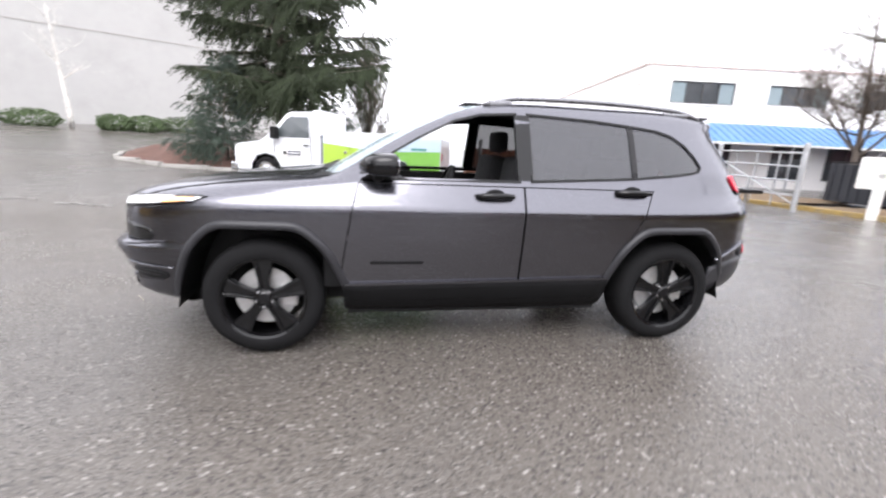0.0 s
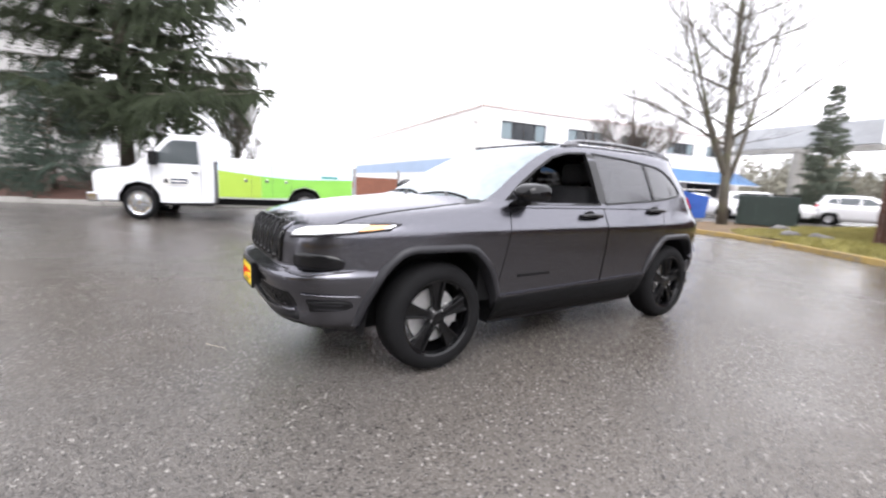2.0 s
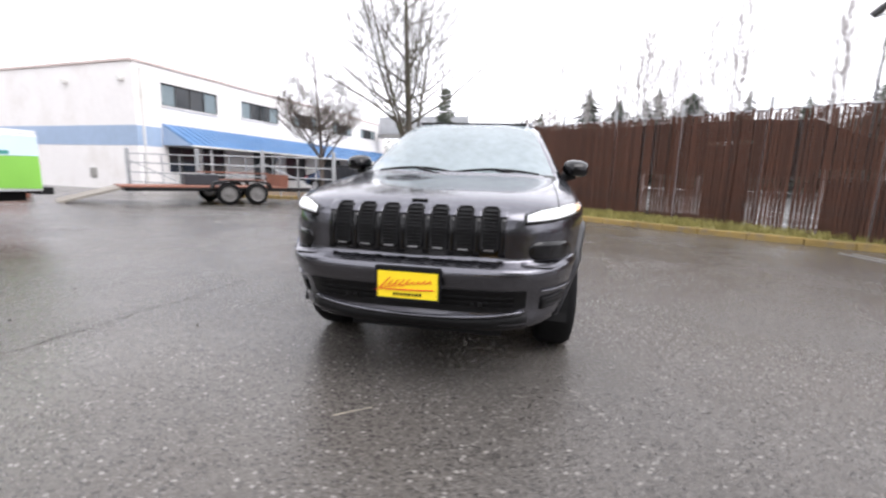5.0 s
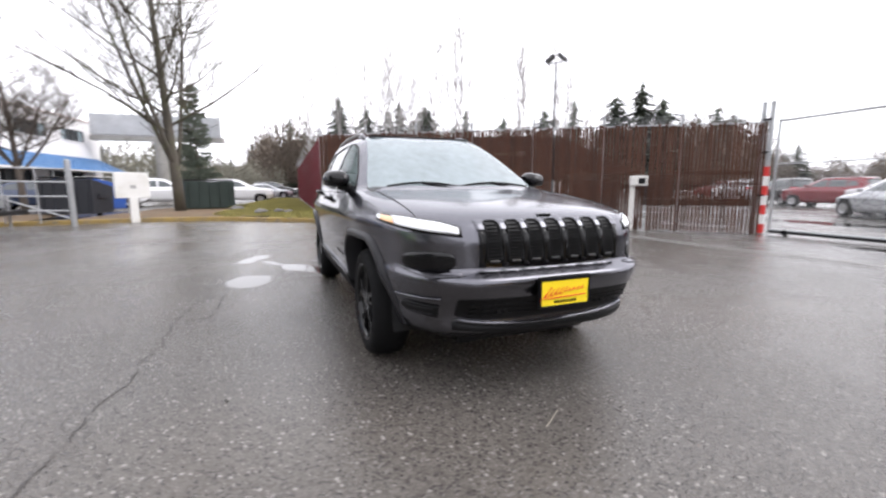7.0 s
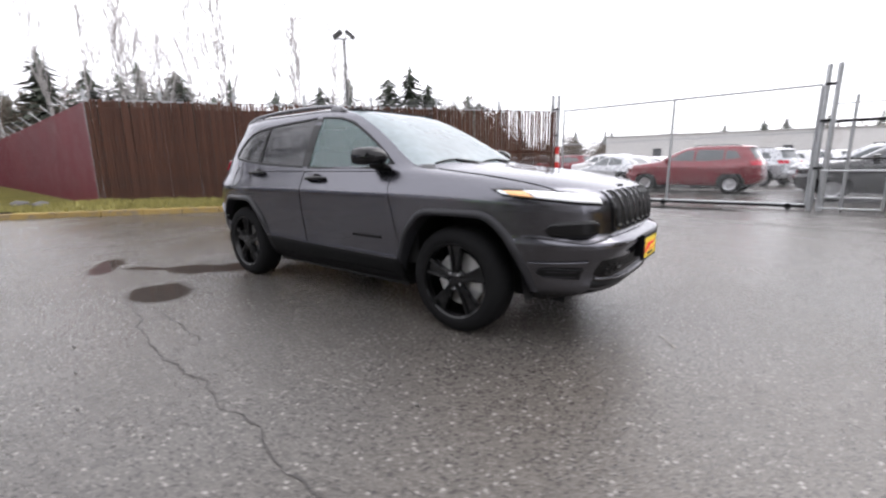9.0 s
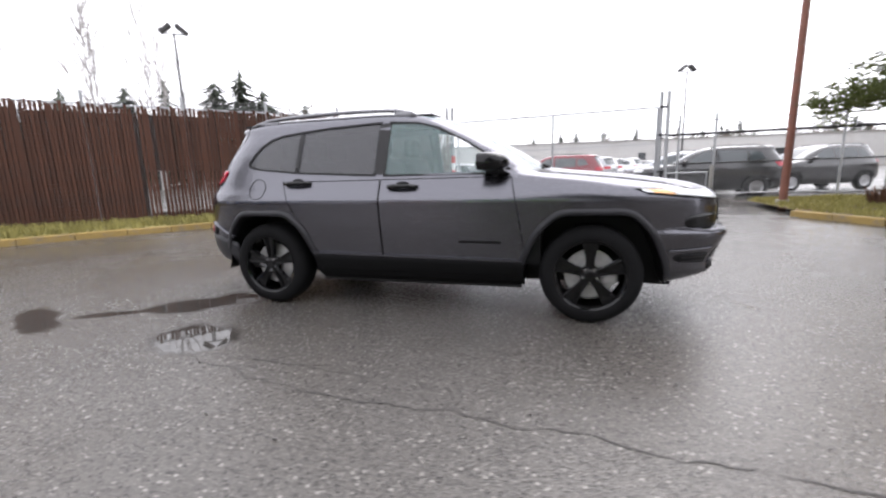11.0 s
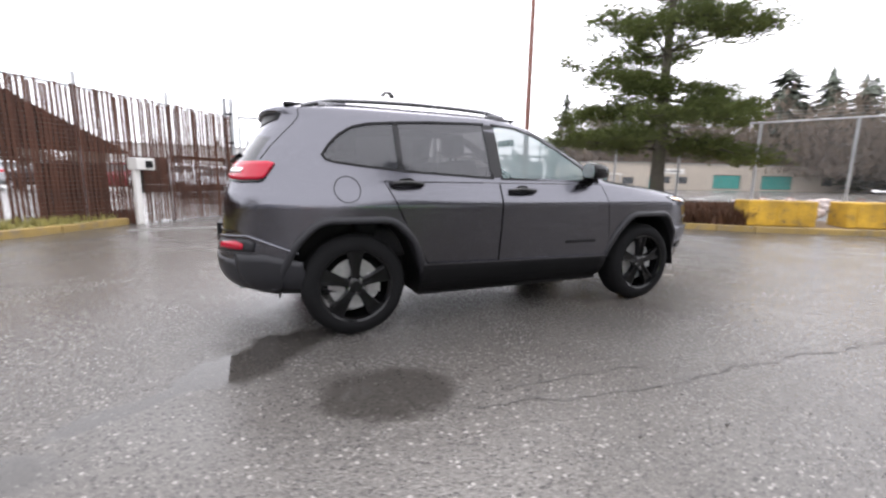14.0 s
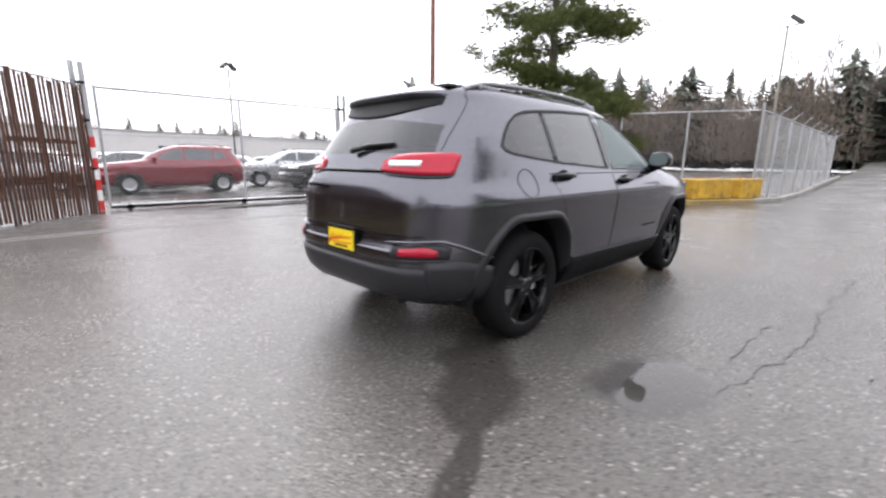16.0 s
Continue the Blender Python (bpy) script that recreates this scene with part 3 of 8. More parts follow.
            nb = rod(bmesh.new(), (0.052 * math.cos(a), -0.03, 0.052 * math.sin(a)), (0.052 * math.cos(a), -0.008, 0.052 * math.sin(a)), 0.0095, n=6)
            bmesh.ops.transform(nb, matrix=turn, verts=nb.verts[:])
            part("lug_nut", nb, M_CHROME, wheel)
    return wheel


def arch_outline(hx, s=1.0):
    pts = [(-0.50, 0.16), (-0.485, 0.42), (-0.385, 0.66), (-0.25, 0.795), (0.22, 0.795), (0.36, 0.66), (0.475, 0.42), (0.50, 0.16)]
    pts = [(hx + x * s, z) for x, z in pts]
    out = [pts[0]]
    for i in range(1, len(pts) - 1):
        a, p, b = (Vector(q) for q in (pts[i - 1], pts[i], pts[i + 1]))
        da, db = (a - p).normalized() * 0.07, (b - p).normalized() * 0.07
        for t in (0, 0.33, 0.67, 1):
            out.append(tuple((p + da) * (1 - t) ** 2 + p * 2 * t * (1 - t) + (p + db) * t * t))
    return out + [pts[-1]]


SUV = Hull([
    # z, front, rear, half width, centre, front and rear squareness
    (0.24, -1.96, 1.86, 0.735, 0, 4.4, 5),
    (0.29, -2.09, 1.99, 0.8, 0, 4.4, 5),
    (0.335, -2.21, 2.11, 0.831, 0, 4.4, 5),
    (0.37, -2.244, 2.16, 0.848, 0, 4.5, 5),
    (0.4, -2.24, 2.185, 0.86, 0, 4.5, 5),
    (0.44, -2.232, 2.2, 0.873, 0, 4.5, 5),
    (0.47, -2.236, 2.213, 0.877, 0, 4.5, 5),
    (0.5, -2.250, 2.217, 0.881, 0, 4.5, 5),
    (0.56, -2.288, 2.217, 0.889, 0, 4.5, 5),
    (0.62, -2.318, 2.214, 0.897, 0, 4.5, 5),
    (0.65, -2.32, 2.208, 0.901, 0, 4.5, 5),
    (0.668, -2.305, 2.202, 0.903, 0, 4.5, 5),
    (0.685, -2.25, 2.194, 0.905, 0, 4.5, 5),
    (0.74, -2.245, 2.185, 0.911, 0, 4.5, 5),
    (0.84, -2.24, 2.18, 0.918, 0, 4.5, 5),
    (0.9, -2.222, 2.177, 0.922, 0, 4.5, 5),
    (0.935, -2.19, 2.173, 0.919, 0, 4.5, 5),
    (0.955, -2.155, 2.169, 0.908, 0, 4.5, 5),
    (0.975, -2.105, 2.165, 0.899, 0, 4.5, 5),
    (0.99, -2.05, 2.162, 0.892, 0, 4.4, 4.9),
    (1.005, -1.975, 2.158, 0.885, 0, 4.4, 4.8),
    (1.025, -1.83, 2.151, 0.876, 0.05, 4.6, 4.7),
    (1.045, -1.64, 2.145, 0.866, 0.1, 5.2, 4.6),
    (1.065, -1.43, 2.137, 0.857, 0.2, 5.8, 4.5),
    (1.085, -1.23, 2.128, 0.848, 0.3, 6.4, 4.4),
    (1.1, -1.11, 2.119, 0.841, 0.4, 6.8, 4.3),
    (1.13, -1, 2.105, 0.828, 0.5, 7, 4.2),
    (1.2, -0.89, 2.07, 0.8, 0.7, 7, 4),
    (1.3, -0.725, 2.004, 0.757, 0.8, 7, 4),
    (1.4, -0.55, 1.934, 0.712, 0.8, 6.5, 4),
    (1.44, -0.473, 1.906, 0.692, 0.8, 6.3, 4),
    (1.48, -0.395, 1.885, 0.672, 0.8, 6, 4),
    (1.515, -0.318, 1.879, 0.652, 0.8, 5.8, 4),
    (1.535, -0.272, 1.9, 0.64, 0.8, 5.6, 4),
    (1.548, -0.238, 1.906, 0.63, 0.8, 5.4, 4),
    (1.56, -0.2, 1.897, 0.62, 0.8, 5.3, 4),
    (1.575, -0.155, 1.869, 0.606, 0.8, 5.2, 4),
    (1.6, -0.05, 1.799, 0.572, 0.8, 5, 4),
    (1.618, 0.06, 1.733, 0.53, 0.8, 4.6, 4),
    (1.63, 0.2, 1.631, 0.46, 0.8, 4.2, 3.8),
    (1.637, 0.35, 1.49, 0.36, 0.85, 4, 3.6),
    (1.642, 0.6, 1.25, 0.18, 0.9, 3, 3),
])


def main_suv():
    car = thing("suv", "dark grey metallic suv with black wheels, parked on wet asphalt", "car")
    H = SUV
    knots = H.rows[:, 0]
    zs = []
    for a, b in zip(knots, knots[1:]):
        k = max(1, int(round((b - a) / 0.022)))
        zs += [a + (b - a) * i / k for i in range(k)]
    bm = H.mesh(zs + [knots[-1]])
    # wheel openings
    for hx in (-1.35, 1.35):
        for side in (-1, 1):
            bmesh.ops.delete(bm, geom=cut_out(bm, arch_outline(hx), side), context="FACES")
    # side glass
    quarter = [(1.035, 1.160), (1.30, 1.185), (1.46, 1.205), (1.52, 1.222), (1.535, 1.245), (1.49, 1.31), (1.42, 1.38), (1.33, 1.434), (1.22, 1.464), (1.035, 1.484)]
    rear_pane = [(0.295, 1.120), (1.0, 1.157), (1.0, 1.487), (0.75, 1.507), (0.295, 1.525)]
    front_pane = [(-0.75, 1.135), (-0.60, 1.110), (0.20, 1.116), (0.20, 1.523), (-0.02, 1.508), (-0.19, 1.462), (-0.42, 1.345), (-0.62, 1.225)]
    panes = []
    for side in (-1, 1):
        for outline, tint in ((quarter, True), (rear_pane, True), (front_pane, False)):
            panes.append((side, outline, tint, lifted(bm, cut_out(bm, outline, side))))
    # windscreen and rear window, seen from the front and the back
    shield = [(-0.735, 1.115), (0.735, 1.115), (0.70, 1.20), (0.60, 1.50), (0.55, 1.575), (-0.55, 1.575), (-0.60, 1.50), (-0.70, 1.20)]
    shield_bm = lifted(bm, [f for f in cut_out(bm, shield, -1, "x") if f.calc_center_median().x < 0.25])
    back = [(-0.60, 1.19), (0.60, 1.19), (0.56, 1.40), (0.53, 1.48), (0.4, 1.465), (0.0, 1.45), (-0.4, 1.465), (-0.53, 1.48), (-0.56, 1.40)]
    back_bm = lifted(bm, [f for f in cut_out(bm, back, 1, "x") if f.calc_center_median().x > 1.5])
    # doors
    doors = {}
    front_door = [(-0.905, 0.455), (0.232, 0.47), (0.232, 1.075), (-0.79, 1.075), (-0.83, 0.9)]
    rear_door = [(0.24, 0.47), (0.86, 0.485), (0.925, 0.62), (1.09, 0.84), (1.16, 0.95), (1.19, 1.075), (0.24, 1.075)]
    for side in (-1, 1):
        for name, outline in (("front_door", front_door), ("rear_door", rear_door)):
            ring = cut_out(bm, grown(outline, 0.004), side)
            inner = cut_out(bm, grown(outline, -0.003), side)
            keep = set(inner)
            doors[side, name] = lifted(bm, inner)
            whole = [f for f in cut_out(bm, grown(outline, 0.004), side) if f.is_valid]
            bmesh.ops.delete(bm, geom=whole, context="FACES")
    # bonnet: its shut line runs back from the grille to the windscreen
    bonnet_in = [f for f in bm.faces if f.calc_center_median().z > 0.958 and f.calc_center_median().x < -1.03 and f.calc_center_median().z < 1.112]
    for y in (-0.70, 0.70):
        geom = bonnet_in + list({e for f in bonnet_in for e in f.edges}) + list({v for f in bonnet_in for v in f.verts})
        bmesh.ops.bisect_plane(bm, geom=geom, dist=1e-5, plane_co=(0, y, 0), plane_no=(0, 1, 0))
        bonnet_in = [f for f in bm.faces if f.calc_center_median().z > 0.958 and f.calc_center_median().x < -1.03 and f.calc_center_median().z < 1.112]
    bonnet_bm = lifted(bm, [f for f in bonnet_in if abs(f.calc_center_median().y) < 0.70])
    for v in bonnet_bm.verts:
        back = min(1.0, max(0.0, (v.co.x + 2.10) / 0.5))
        v.co.z += back * (0.003 + 0.012 * math.exp(-((abs(v.co.y) - 0.46) / 0.10) ** 2) + 0.010 * max(0.0, 1 - (v.co.y / 0.5) ** 2))
    body = part("body_shell", bm, M_PAINT, car, "", True)
    body.data.polygons.foreach_set("use_smooth", [True] * len(body.data.polygons))
    bonnet = part("bonnet", bonnet_bm, M_PAINT, car, "", True)
    true_normals(body.data, H)
    true_normals(bonnet.data, H, 0.2)
    for y in (-0.70, 0.70):
        seam = bmesh.new()
        pts = []
        for i in range(24):
            x = -2.02 + 0.90 * i / 23
            zz = [z for z in np.linspace(0.95, 1.11, 160) if H.x_front(y, z) >= x]
            pts.append((x, y, (zz[0] if zz else 1.11) + 0.002))
        tube(seam, pts, 0.0025, 5)
        part("bonnet_gap", seam, M_MOULD, bonnet)
    for side, outline, tint, pane in panes:
        for v in pane.verts:
            v.co.y -= side * 0.006
        name = "quarter_window" if outline is quarter else "rear_side_window" if tint else "front_side_window"
        if not tint and side < 0:
            pane.free()
        else:
            part(name, pane, M_TINT if tint else M_GLASS, car, "dark tinted glass" if tint else "clear glass", True)
        # black frame round the opening
        fr = bmesh.new()
        inner_o, outer_o = outline, grown(outline, 0.015)
        a = [fr.verts.new((x, side * (H.y(x, z) + 0.003), z)) for x, z in inner_o]
        b = [fr.verts.new((x, side * (H.y(x, z) + 0.005), z)) for x, z in outer_o]
        c = [fr.verts.new((x, side * (H.y(x, z) - 0.03), z)) for x, z in inner_o]
        for i in range(len(a)):
            j = (i + 1) % len(a)
            fr.faces.new((a[i], a[j], b[j], b[i]))
            fr.faces.new((a[i], a[j], c[j], c[i]))
        part("window_frame", fr, M_BLACK, car)
    # pillars between the side windows, black
    for side in (-1, 1):
        part("pillar_trim", H.patch_side(side, 0.198, 0.297, 1.116, 1.525, 0.002, 0.008), M_GLOSS, car)
        part("pillar_trim", H.patch_side(side, 0.998, 1.037, 1.158, 1.487, 0.002, 0.008), M_GLOSS, car)
    part("windscreen", shield_bm, M_SHIELD, car, "wide rain-wet windscreen with sky sheen in its colour", True)
    part("rear_window", back_bm, M_TINT, car, "dark tinted rear window", True)
    # doors with handles
    for (side, name), dbm in doors.items():
        d = part(name, dbm, M_PAINT, car, "", True)
        true_normals(d.data, H)
        hx = 0.04 if name == "front_door" else 0.985
        hz = 1.02 if name == "front_door" else 1.062
        hb = bmesh.new()
        yy = H.y(hx, hz)
        tube(hb, [(hx - 0.125, side * (yy - 0.005), hz - 0.004), (hx - 0.10, side * (yy + 0.03), hz), (hx - 0.03, side * (yy + 0.042), hz + 0.004), (hx + 0.05, side * (yy + 0.042), hz + 0.004),
                  (hx + 0.105, side * (yy + 0.03), hz), (hx + 0.125, side * (yy - 0.005), hz - 0.004)], [0.012, 0.017, 0.018, 0.018, 0.017, 0.012], 10)
        part("door_handle", hb, M_GLOSS, d, "gloss black pull handle", True)
        cup = lathe(bmesh.new(), [(0.0, 0.004), (0.06, 0.003), (0.068, 0.0)], 20)
        bmesh.ops.transform(cup, matrix=Matrix.Translation((hx, side * (yy - 0.003), hz)) @ Matrix.Scale(0.6, 4, (0, 0, 1)) @ (Matrix.Rotation(math.pi, 4, "Z") if side < 0 else Matrix()), verts=cup.verts[:])
        part("handle_cup", cup, M_BLACK, d)
        if name == "front_door":
            bars = H.patch_side(side, -0.72, -0.40, 0.588, 0.606, 0.003, 0.006, 10, 1)
            part("badge", bars, M_BLACK, d, "dark raised lettering, a plain bar")
    # lower trim, sills and wheel arch mouldings
    for side in (-1, 1):
        low = H.patch_side(side, -0.88, 0.87, 0.25, fade([(-0.9, 0.452), (0.9, 0.482)]), 0.012, 0.03, 24, 5)
        part("sill_cladding", low, M_CLAD, car, "black sill cladding", True)
        edge = H.patch_side(side, -0.87, 0.87, fade([(-0.9, 0.448), (0.9, 0.478)]), fade([(-0.9, 0.462), (0.9, 0.492)]), 0.02, 0.02, 24, 1)
        part("sill_edge", edge, M_PAINT, car)
        dark = H.patch_side(side, -0.86, 0.86, 0.24, 0.335, 0.016, 0.03, 24, 2)
        part("sill_trim", dark, M_CLAD, car)
        for hx in (-1.35, 1.35):
            inner_o = arch_outline(hx)
            outer_o = grown(inner_o + [(hx, 0.0)], 0.048)[:-1]
            fb = bmesh.new()
            rows = []
            for k, (f, o) in enumerate(((0.0, -0.12), (0.0, 0.014), (0.12, 0.026), (0.55, 0.024), (0.9, 0.016), (1.0, 0.0))):
                row = []
                for p, q in zip(inner_o, outer_o):
                    x, z = p[0] + (q[0] - p[0]) * f, max(0.35, p[1] + (q[1] - p[1]) * f)
                    slim = min(1.0, max(0.2, (z - 0.36) / 0.28)) if o > 0 else 1.0
                    row.append(fb.verts.new((x, side * (H.y(min(max(x, -2.1), 2.15), max(z, 0.36)) + o * slim), z)))
                rows.append(row)
            for a, b in zip(rows, rows[1:]):
                for i in range(len(a) - 1):
                    fb.faces.new((a[i], a[i + 1], b[i + 1], b[i]))
            part("wheel_arch_trim", fb, M_MOULD, car, "satin dark grey wheel arch moulding", True)
            lb = bmesh.new()
            io = [(x, max(0.30, z)) for x, z in arch_outline(hx, 0.99)]
            a = [lb.verts.new((x, side * 0.80, z - 0.004)) for x, z in io]
            b = [lb.verts.new((x, side * 0.45, z - 0.004)) for x, z in io]
            for i in range(len(a) - 1):
                lb.faces.new((a[i], a[i + 1], b[i + 1], b[i]))
            lb.faces.new(b)
            part("wheel_liner", lb, M_BLACK, car)
            add_wheel(car, hx, side, 0.86)
    # dark inner shell and floor
    part("floor_pan", boxed(-0.86, 0.86, -0.76, 0.76, 0.225, 0.42), M_BLACK, car)
    part("chassis", boxed(-1.95, 1.62, -0.44, 0.44, 0.215, 0.6), M_BLACK, car)
    part("bulkhead", boxed(-1.0, -0.862, -0.8, 0.8, 0.42, 1.0), M_BLACK, car)
    part("boot_floor", boxed(0.84, 1.9, -0.70, 0.70, 0.82, 0.86), M_BLACK, car)
    for s in (-1, 1):
        part("door_lining", boxed(-0.84, 0.84, min(s * 0.80, s * 0.83), max(s * 0.80, s * 0.83), 0.422, 1.06), M_BLACK, car)
        part("boot_lining", boxed(0.86, 1.62, min(s * 0.72, s * 0.75), max(s * 0.72, s * 0.75), 0.862, 1.08), M_BLACK, car)
    dash = prism(bmesh.new(), rounded([(-1.0, 0.7), (-0.42, 0.72), (-0.36, 0.98), (-0.50, 1.07), (-1.0, 1.09)], 2), -0.74, 0.74)
    part("dashboard", dash, M_SEAT, car)
    wheel_ring = bmesh.new()
    wm = Matrix.Translation((-0.22, -0.38, 1.0)) @ Matrix.Rotation(math.radians(-65), 4, "Y")
    tube(wheel_ring, [wm @ Vector((0.185 * math.cos(a), 0.185 * math.sin(a), 0)) for a in np.linspace(0, 2 * math.pi, 25)], 0.015, 8)
    box(wheel_ring, -0.18, 0.18, -0.03, 0.03, -0.02, 0.01, 0.006, wm)
    part("steering_wheel", wheel_ring, M_BLACK, car, "", True)
    for sx, sy in ((0.28, -0.38), (0.28, 0.38), (1.18, -0.4), (1.18, 0.0), (1.18, 0.4)):
        st = bmesh.new()
        w = 0.25 if sx < 1 else 0.19
        box(st, sx - 0.5, sx + 0.05, sy - w, sy + w, 0.5, 0.72, 0.04)
        box(st, sx - 0.08, sx + 0.1, sy - w, sy + w, 0.62, 1.26, 0.05, Matrix.Translation((sx, 0, 0.62)) @ Matrix.Rotation(0.17, 4, "Y") @ Matrix.Translation((-sx, 0, -0.62)))
        box(st, sx + 0.08, sx + 0.2, sy - 0.13, sy + 0.13, 1.28, 1.46, 0.04)
        for o in (-0.05, 0.05):
            rod(st, (sx + 0.13, sy + o, 1.2), (sx + 0.14, sy + o, 1.32), 0.008)
        part("seat", st, M_SEAT, car, "black cloth seat with a head restraint", True)
    ceiling = boxed(-0.1, 1.75, -0.5, 0.5, 1.585, 1.6)
    part("headliner", ceiling, M_SEAT, car)
    rear_view = boxed(-0.35, -0.31, -0.12, 0.12, 1.42, 1.48, 0.01)
    part("inside_mirror", rear_view, M_BLACK, car)
    # outside mirrors: a deep shell on a low foot, its glass facing back
    for side in (-1, 1):
        mb = bmesh.new()
        shell = rounded([(-0.105, -0.062), (0.06, -0.066), (0.098, -0.045), (0.10, 0.03), (0.06, 0.066), (-0.095, 0.07)], 2)
        rings = []
        for f, sy, sz, dz in ((-0.115, 0.35, 0.30, -0.012), (-0.10, 0.66, 0.62, -0.008), (-0.06, 0.88, 0.88, -0.003), (0.0, 0.99, 0.99, 0.0), (0.06, 1.0, 1.0, 0.0), (0.075, 0.96, 0.95, 0.0)):
            rings.append([mb.verts.new((-0.655 + f + 0.16 * p[0], side * (0.915 + p[0] * sy), 1.185 + dz + p[1] * sz)) for p in shell])
        for a, b in zip(rings, rings[1:]):
            for i in range(len(a)):
                j = (i + 1) % len(a)
                mb.faces.new((a[i], a[j], b[j], b[i]))
        mb.faces.new(rings[0])
        mb.faces.new(rings[-1])
        mr = part("wing_mirror", mb, M_GLOSS, car, "gloss black door mirror", True)
        gl = bmesh.new()
        faces = [[gl.verts.new((-0.655 + d + 0.16 * p[0], side * (0.915 + p[0] * 0.86), 1.185 + p[1] * 0.84)) for p in shell] for d in (0.076, 0.080)]
        gl.faces.new(faces[0])
        gl.faces.new(faces[1])
        for i in range(len(shell)):
            j = (i + 1) % len(shell)
            gl.faces.new((faces[0][i], faces[0][j], faces[1][j], faces[1][i]))
        part("mirror_glass", gl, M_CHROME, mr)
        arm = bmesh.new()
        tube(arm, [(-0.68, side * 0.80, 1.108), (-0.675, side * 0.85, 1.112), (-0.67, side * 0.91, 1.128)], [0.034, 0.032, 0.026], 10)
        prism(arm, [(-0.78, 1.095), (-0.60, 1.095), (-0.62, 1.165), (-0.70, 1.145)], side * 0.815, side * 0.838)
        part("mirror_arm", arm, M_BLACK, mr, "", True)
    # roof rails
    for side in (-1, 1):
        rb = bmesh.new()
        pts, rad = [], []
        for i in range(29):
            u = i / 28
            x = 0.02 + 1.62 * u
            lift = 0.042 * min(1, min(u, 1 - u) / 0.12) ** 0.6
            z0 = 1.605 - 0.035 * ((u - 0.45) / 0.55) ** 2
            pts.append((x, side * (0.545 - 0.03 * (u - 0.4) ** 2), z0 + lift))
            rad.append(0.017)
        tube(rb, pts, rad, 8)
        for u, wdt in ((0.0, 0.16), (0.83, 0.2)):
            x = 0.05 + 1.55 * u
            box(rb, x, x + wdt, side * 0.545 - 0.018, side * 0.545 + 0.018, 1.57, 1.632 - (0.02 if u else 0.01), 0.01)
        part("roof_rail", rb, M_RAIL, car, "raised satin grey roof rail", True)
    # ---- front end ----
    hl_lo, hl_hi = fade([(0.53, 0.882), (0.70, 0.897), (0.92, 0.922), (1.09, 0.945)]), fade([(0.53, 0.912), (0.62, 0.94), (0.8, 0.960), (1.03, 0.970), (1.09, 0.962)])
    for side in (-1, 1):
        bezel = H.patch_wrap(side, 0.53, 1.105, lambda s: hl_lo(s) - 0.014, lambda s: hl_hi(s) + 0.008, 0.004, 0.02)
        lamp = part("headlight", bezel, M_GLOSS, car, "slim swept-back headlight with an amber corner", True)
        part("lens", H.patch_wrap(side, 0.545, 0.925, hl_lo, hl_hi, 0.010, 0.012), M_LENS, lamp, "", True)
        part("lens", H.patch_wrap(side, 1.052, 1.088, hl_lo, hl_hi, 0.010, 0.012, 4), M_LENS, lamp, "", True)
        part("indicator", H.patch_wrap(side, 0.93, 1.05, hl_lo, lambda s: hl_hi(s) - 0.006, 0.010, 0.012), M_AMBER, lamp, "amber side reflector", True)
        oval = lambda s: 0.055 * max(0.02, 1 - abs((s - 0.73) / 0.165) ** 4) ** 0.5
        pod = H.patch_wrap(side, 0.566, 0.894, lambda s: 0.742 - oval(s) + 0.02 * (0.73 - s), lambda s: 0.742 + 0.85 * oval(s) + 0.05 * (0.73 - s), 0.004, 0.012, 32)
        pod_ob = part("fog_lamp_housing", pod, M_GLOSS, car, "black recessed lamp housing", True)
        brow = H.patch_wrap(side, 0.53, 0.97, fade([(0.53, 0.680), (0.72, 0.668), (0.97, 0.700)]), fade([(0.53, 0.694), (0.72, 0.682), (0.97, 0.704)]), 0.014, 0.03)
        part("lip", brow, M_PAINT, pod_ob, "", True)
        p, u = H.half(0.755, 400)
        lx, ly = np.interp(0.68, u, p[:, 0]), np.interp(0.68, u, p[:, 1])
        bl = bmesh.new()
        bmesh.ops.create_uvsphere(bl, u_segments=16, v_segments=10, radius=0.013)
        bmesh.ops.transform(bl, matrix=Matrix.Translation((lx + 0.012, -side * ly, 0.755)), verts=bl.verts[:])
        part("bulb_lens", bl, M_STEEL, pod_ob, "", True)
        part("bumper_crease", H.patch_wrap(side, 0.66, 1.0, fade([(0.66, 0.545), (0.9, 0.536), (1.10, 0.531)]), fade([(0.66, 0.553), (0.9, 0.545), (1.10, 0.540)]), 0.010, 0.02, 16, 1), M_PAINT, car, "", True)
        vent = H.patch_wrap(side, 0.66, 0.92, fade([(0.66, 0.44), (0.86, 0.452), (0.92, 0.475)]), fade([(0.66, 0.505), (0.86, 0.512), (0.92, 0.50)]), 0.008, 0.01)
        vo = part("bumper_vent", vent, M_BLACK, car, "", True)
        for zz in (0.452, 0.482):
            part("slat", H.patch_wrap(side, 0.69, 0.87, lambda s, zz=zz: zz, lambda s, zz=zz: zz + 0.008, 0.010, 0.012, 10, 1), M_MOULD, vo)
    grille = part("grille", H.patch_front(-0.435, 0.435, lambda y: 0.705 + 0.02 * (y / 0.435) ** 2, 0.905, 0.003, 0.01, 30, 8), M_GLOSS, car, "seven-slot black grille")
    for k in range(7):
        yc = (k - 3) * 0.123
        wd = 0.0385
        slot = H.patch_front(yc - wd, yc + wd, 0.742, 0.944, 0.006, 0.006, 6, 12)
        so = part("grille_slot", slot, M_BLACK, grille, "black mesh slot")
        mesh_bars = bmesh.new()
        for j in range(11):
            z = 0.755 + j * 0.017
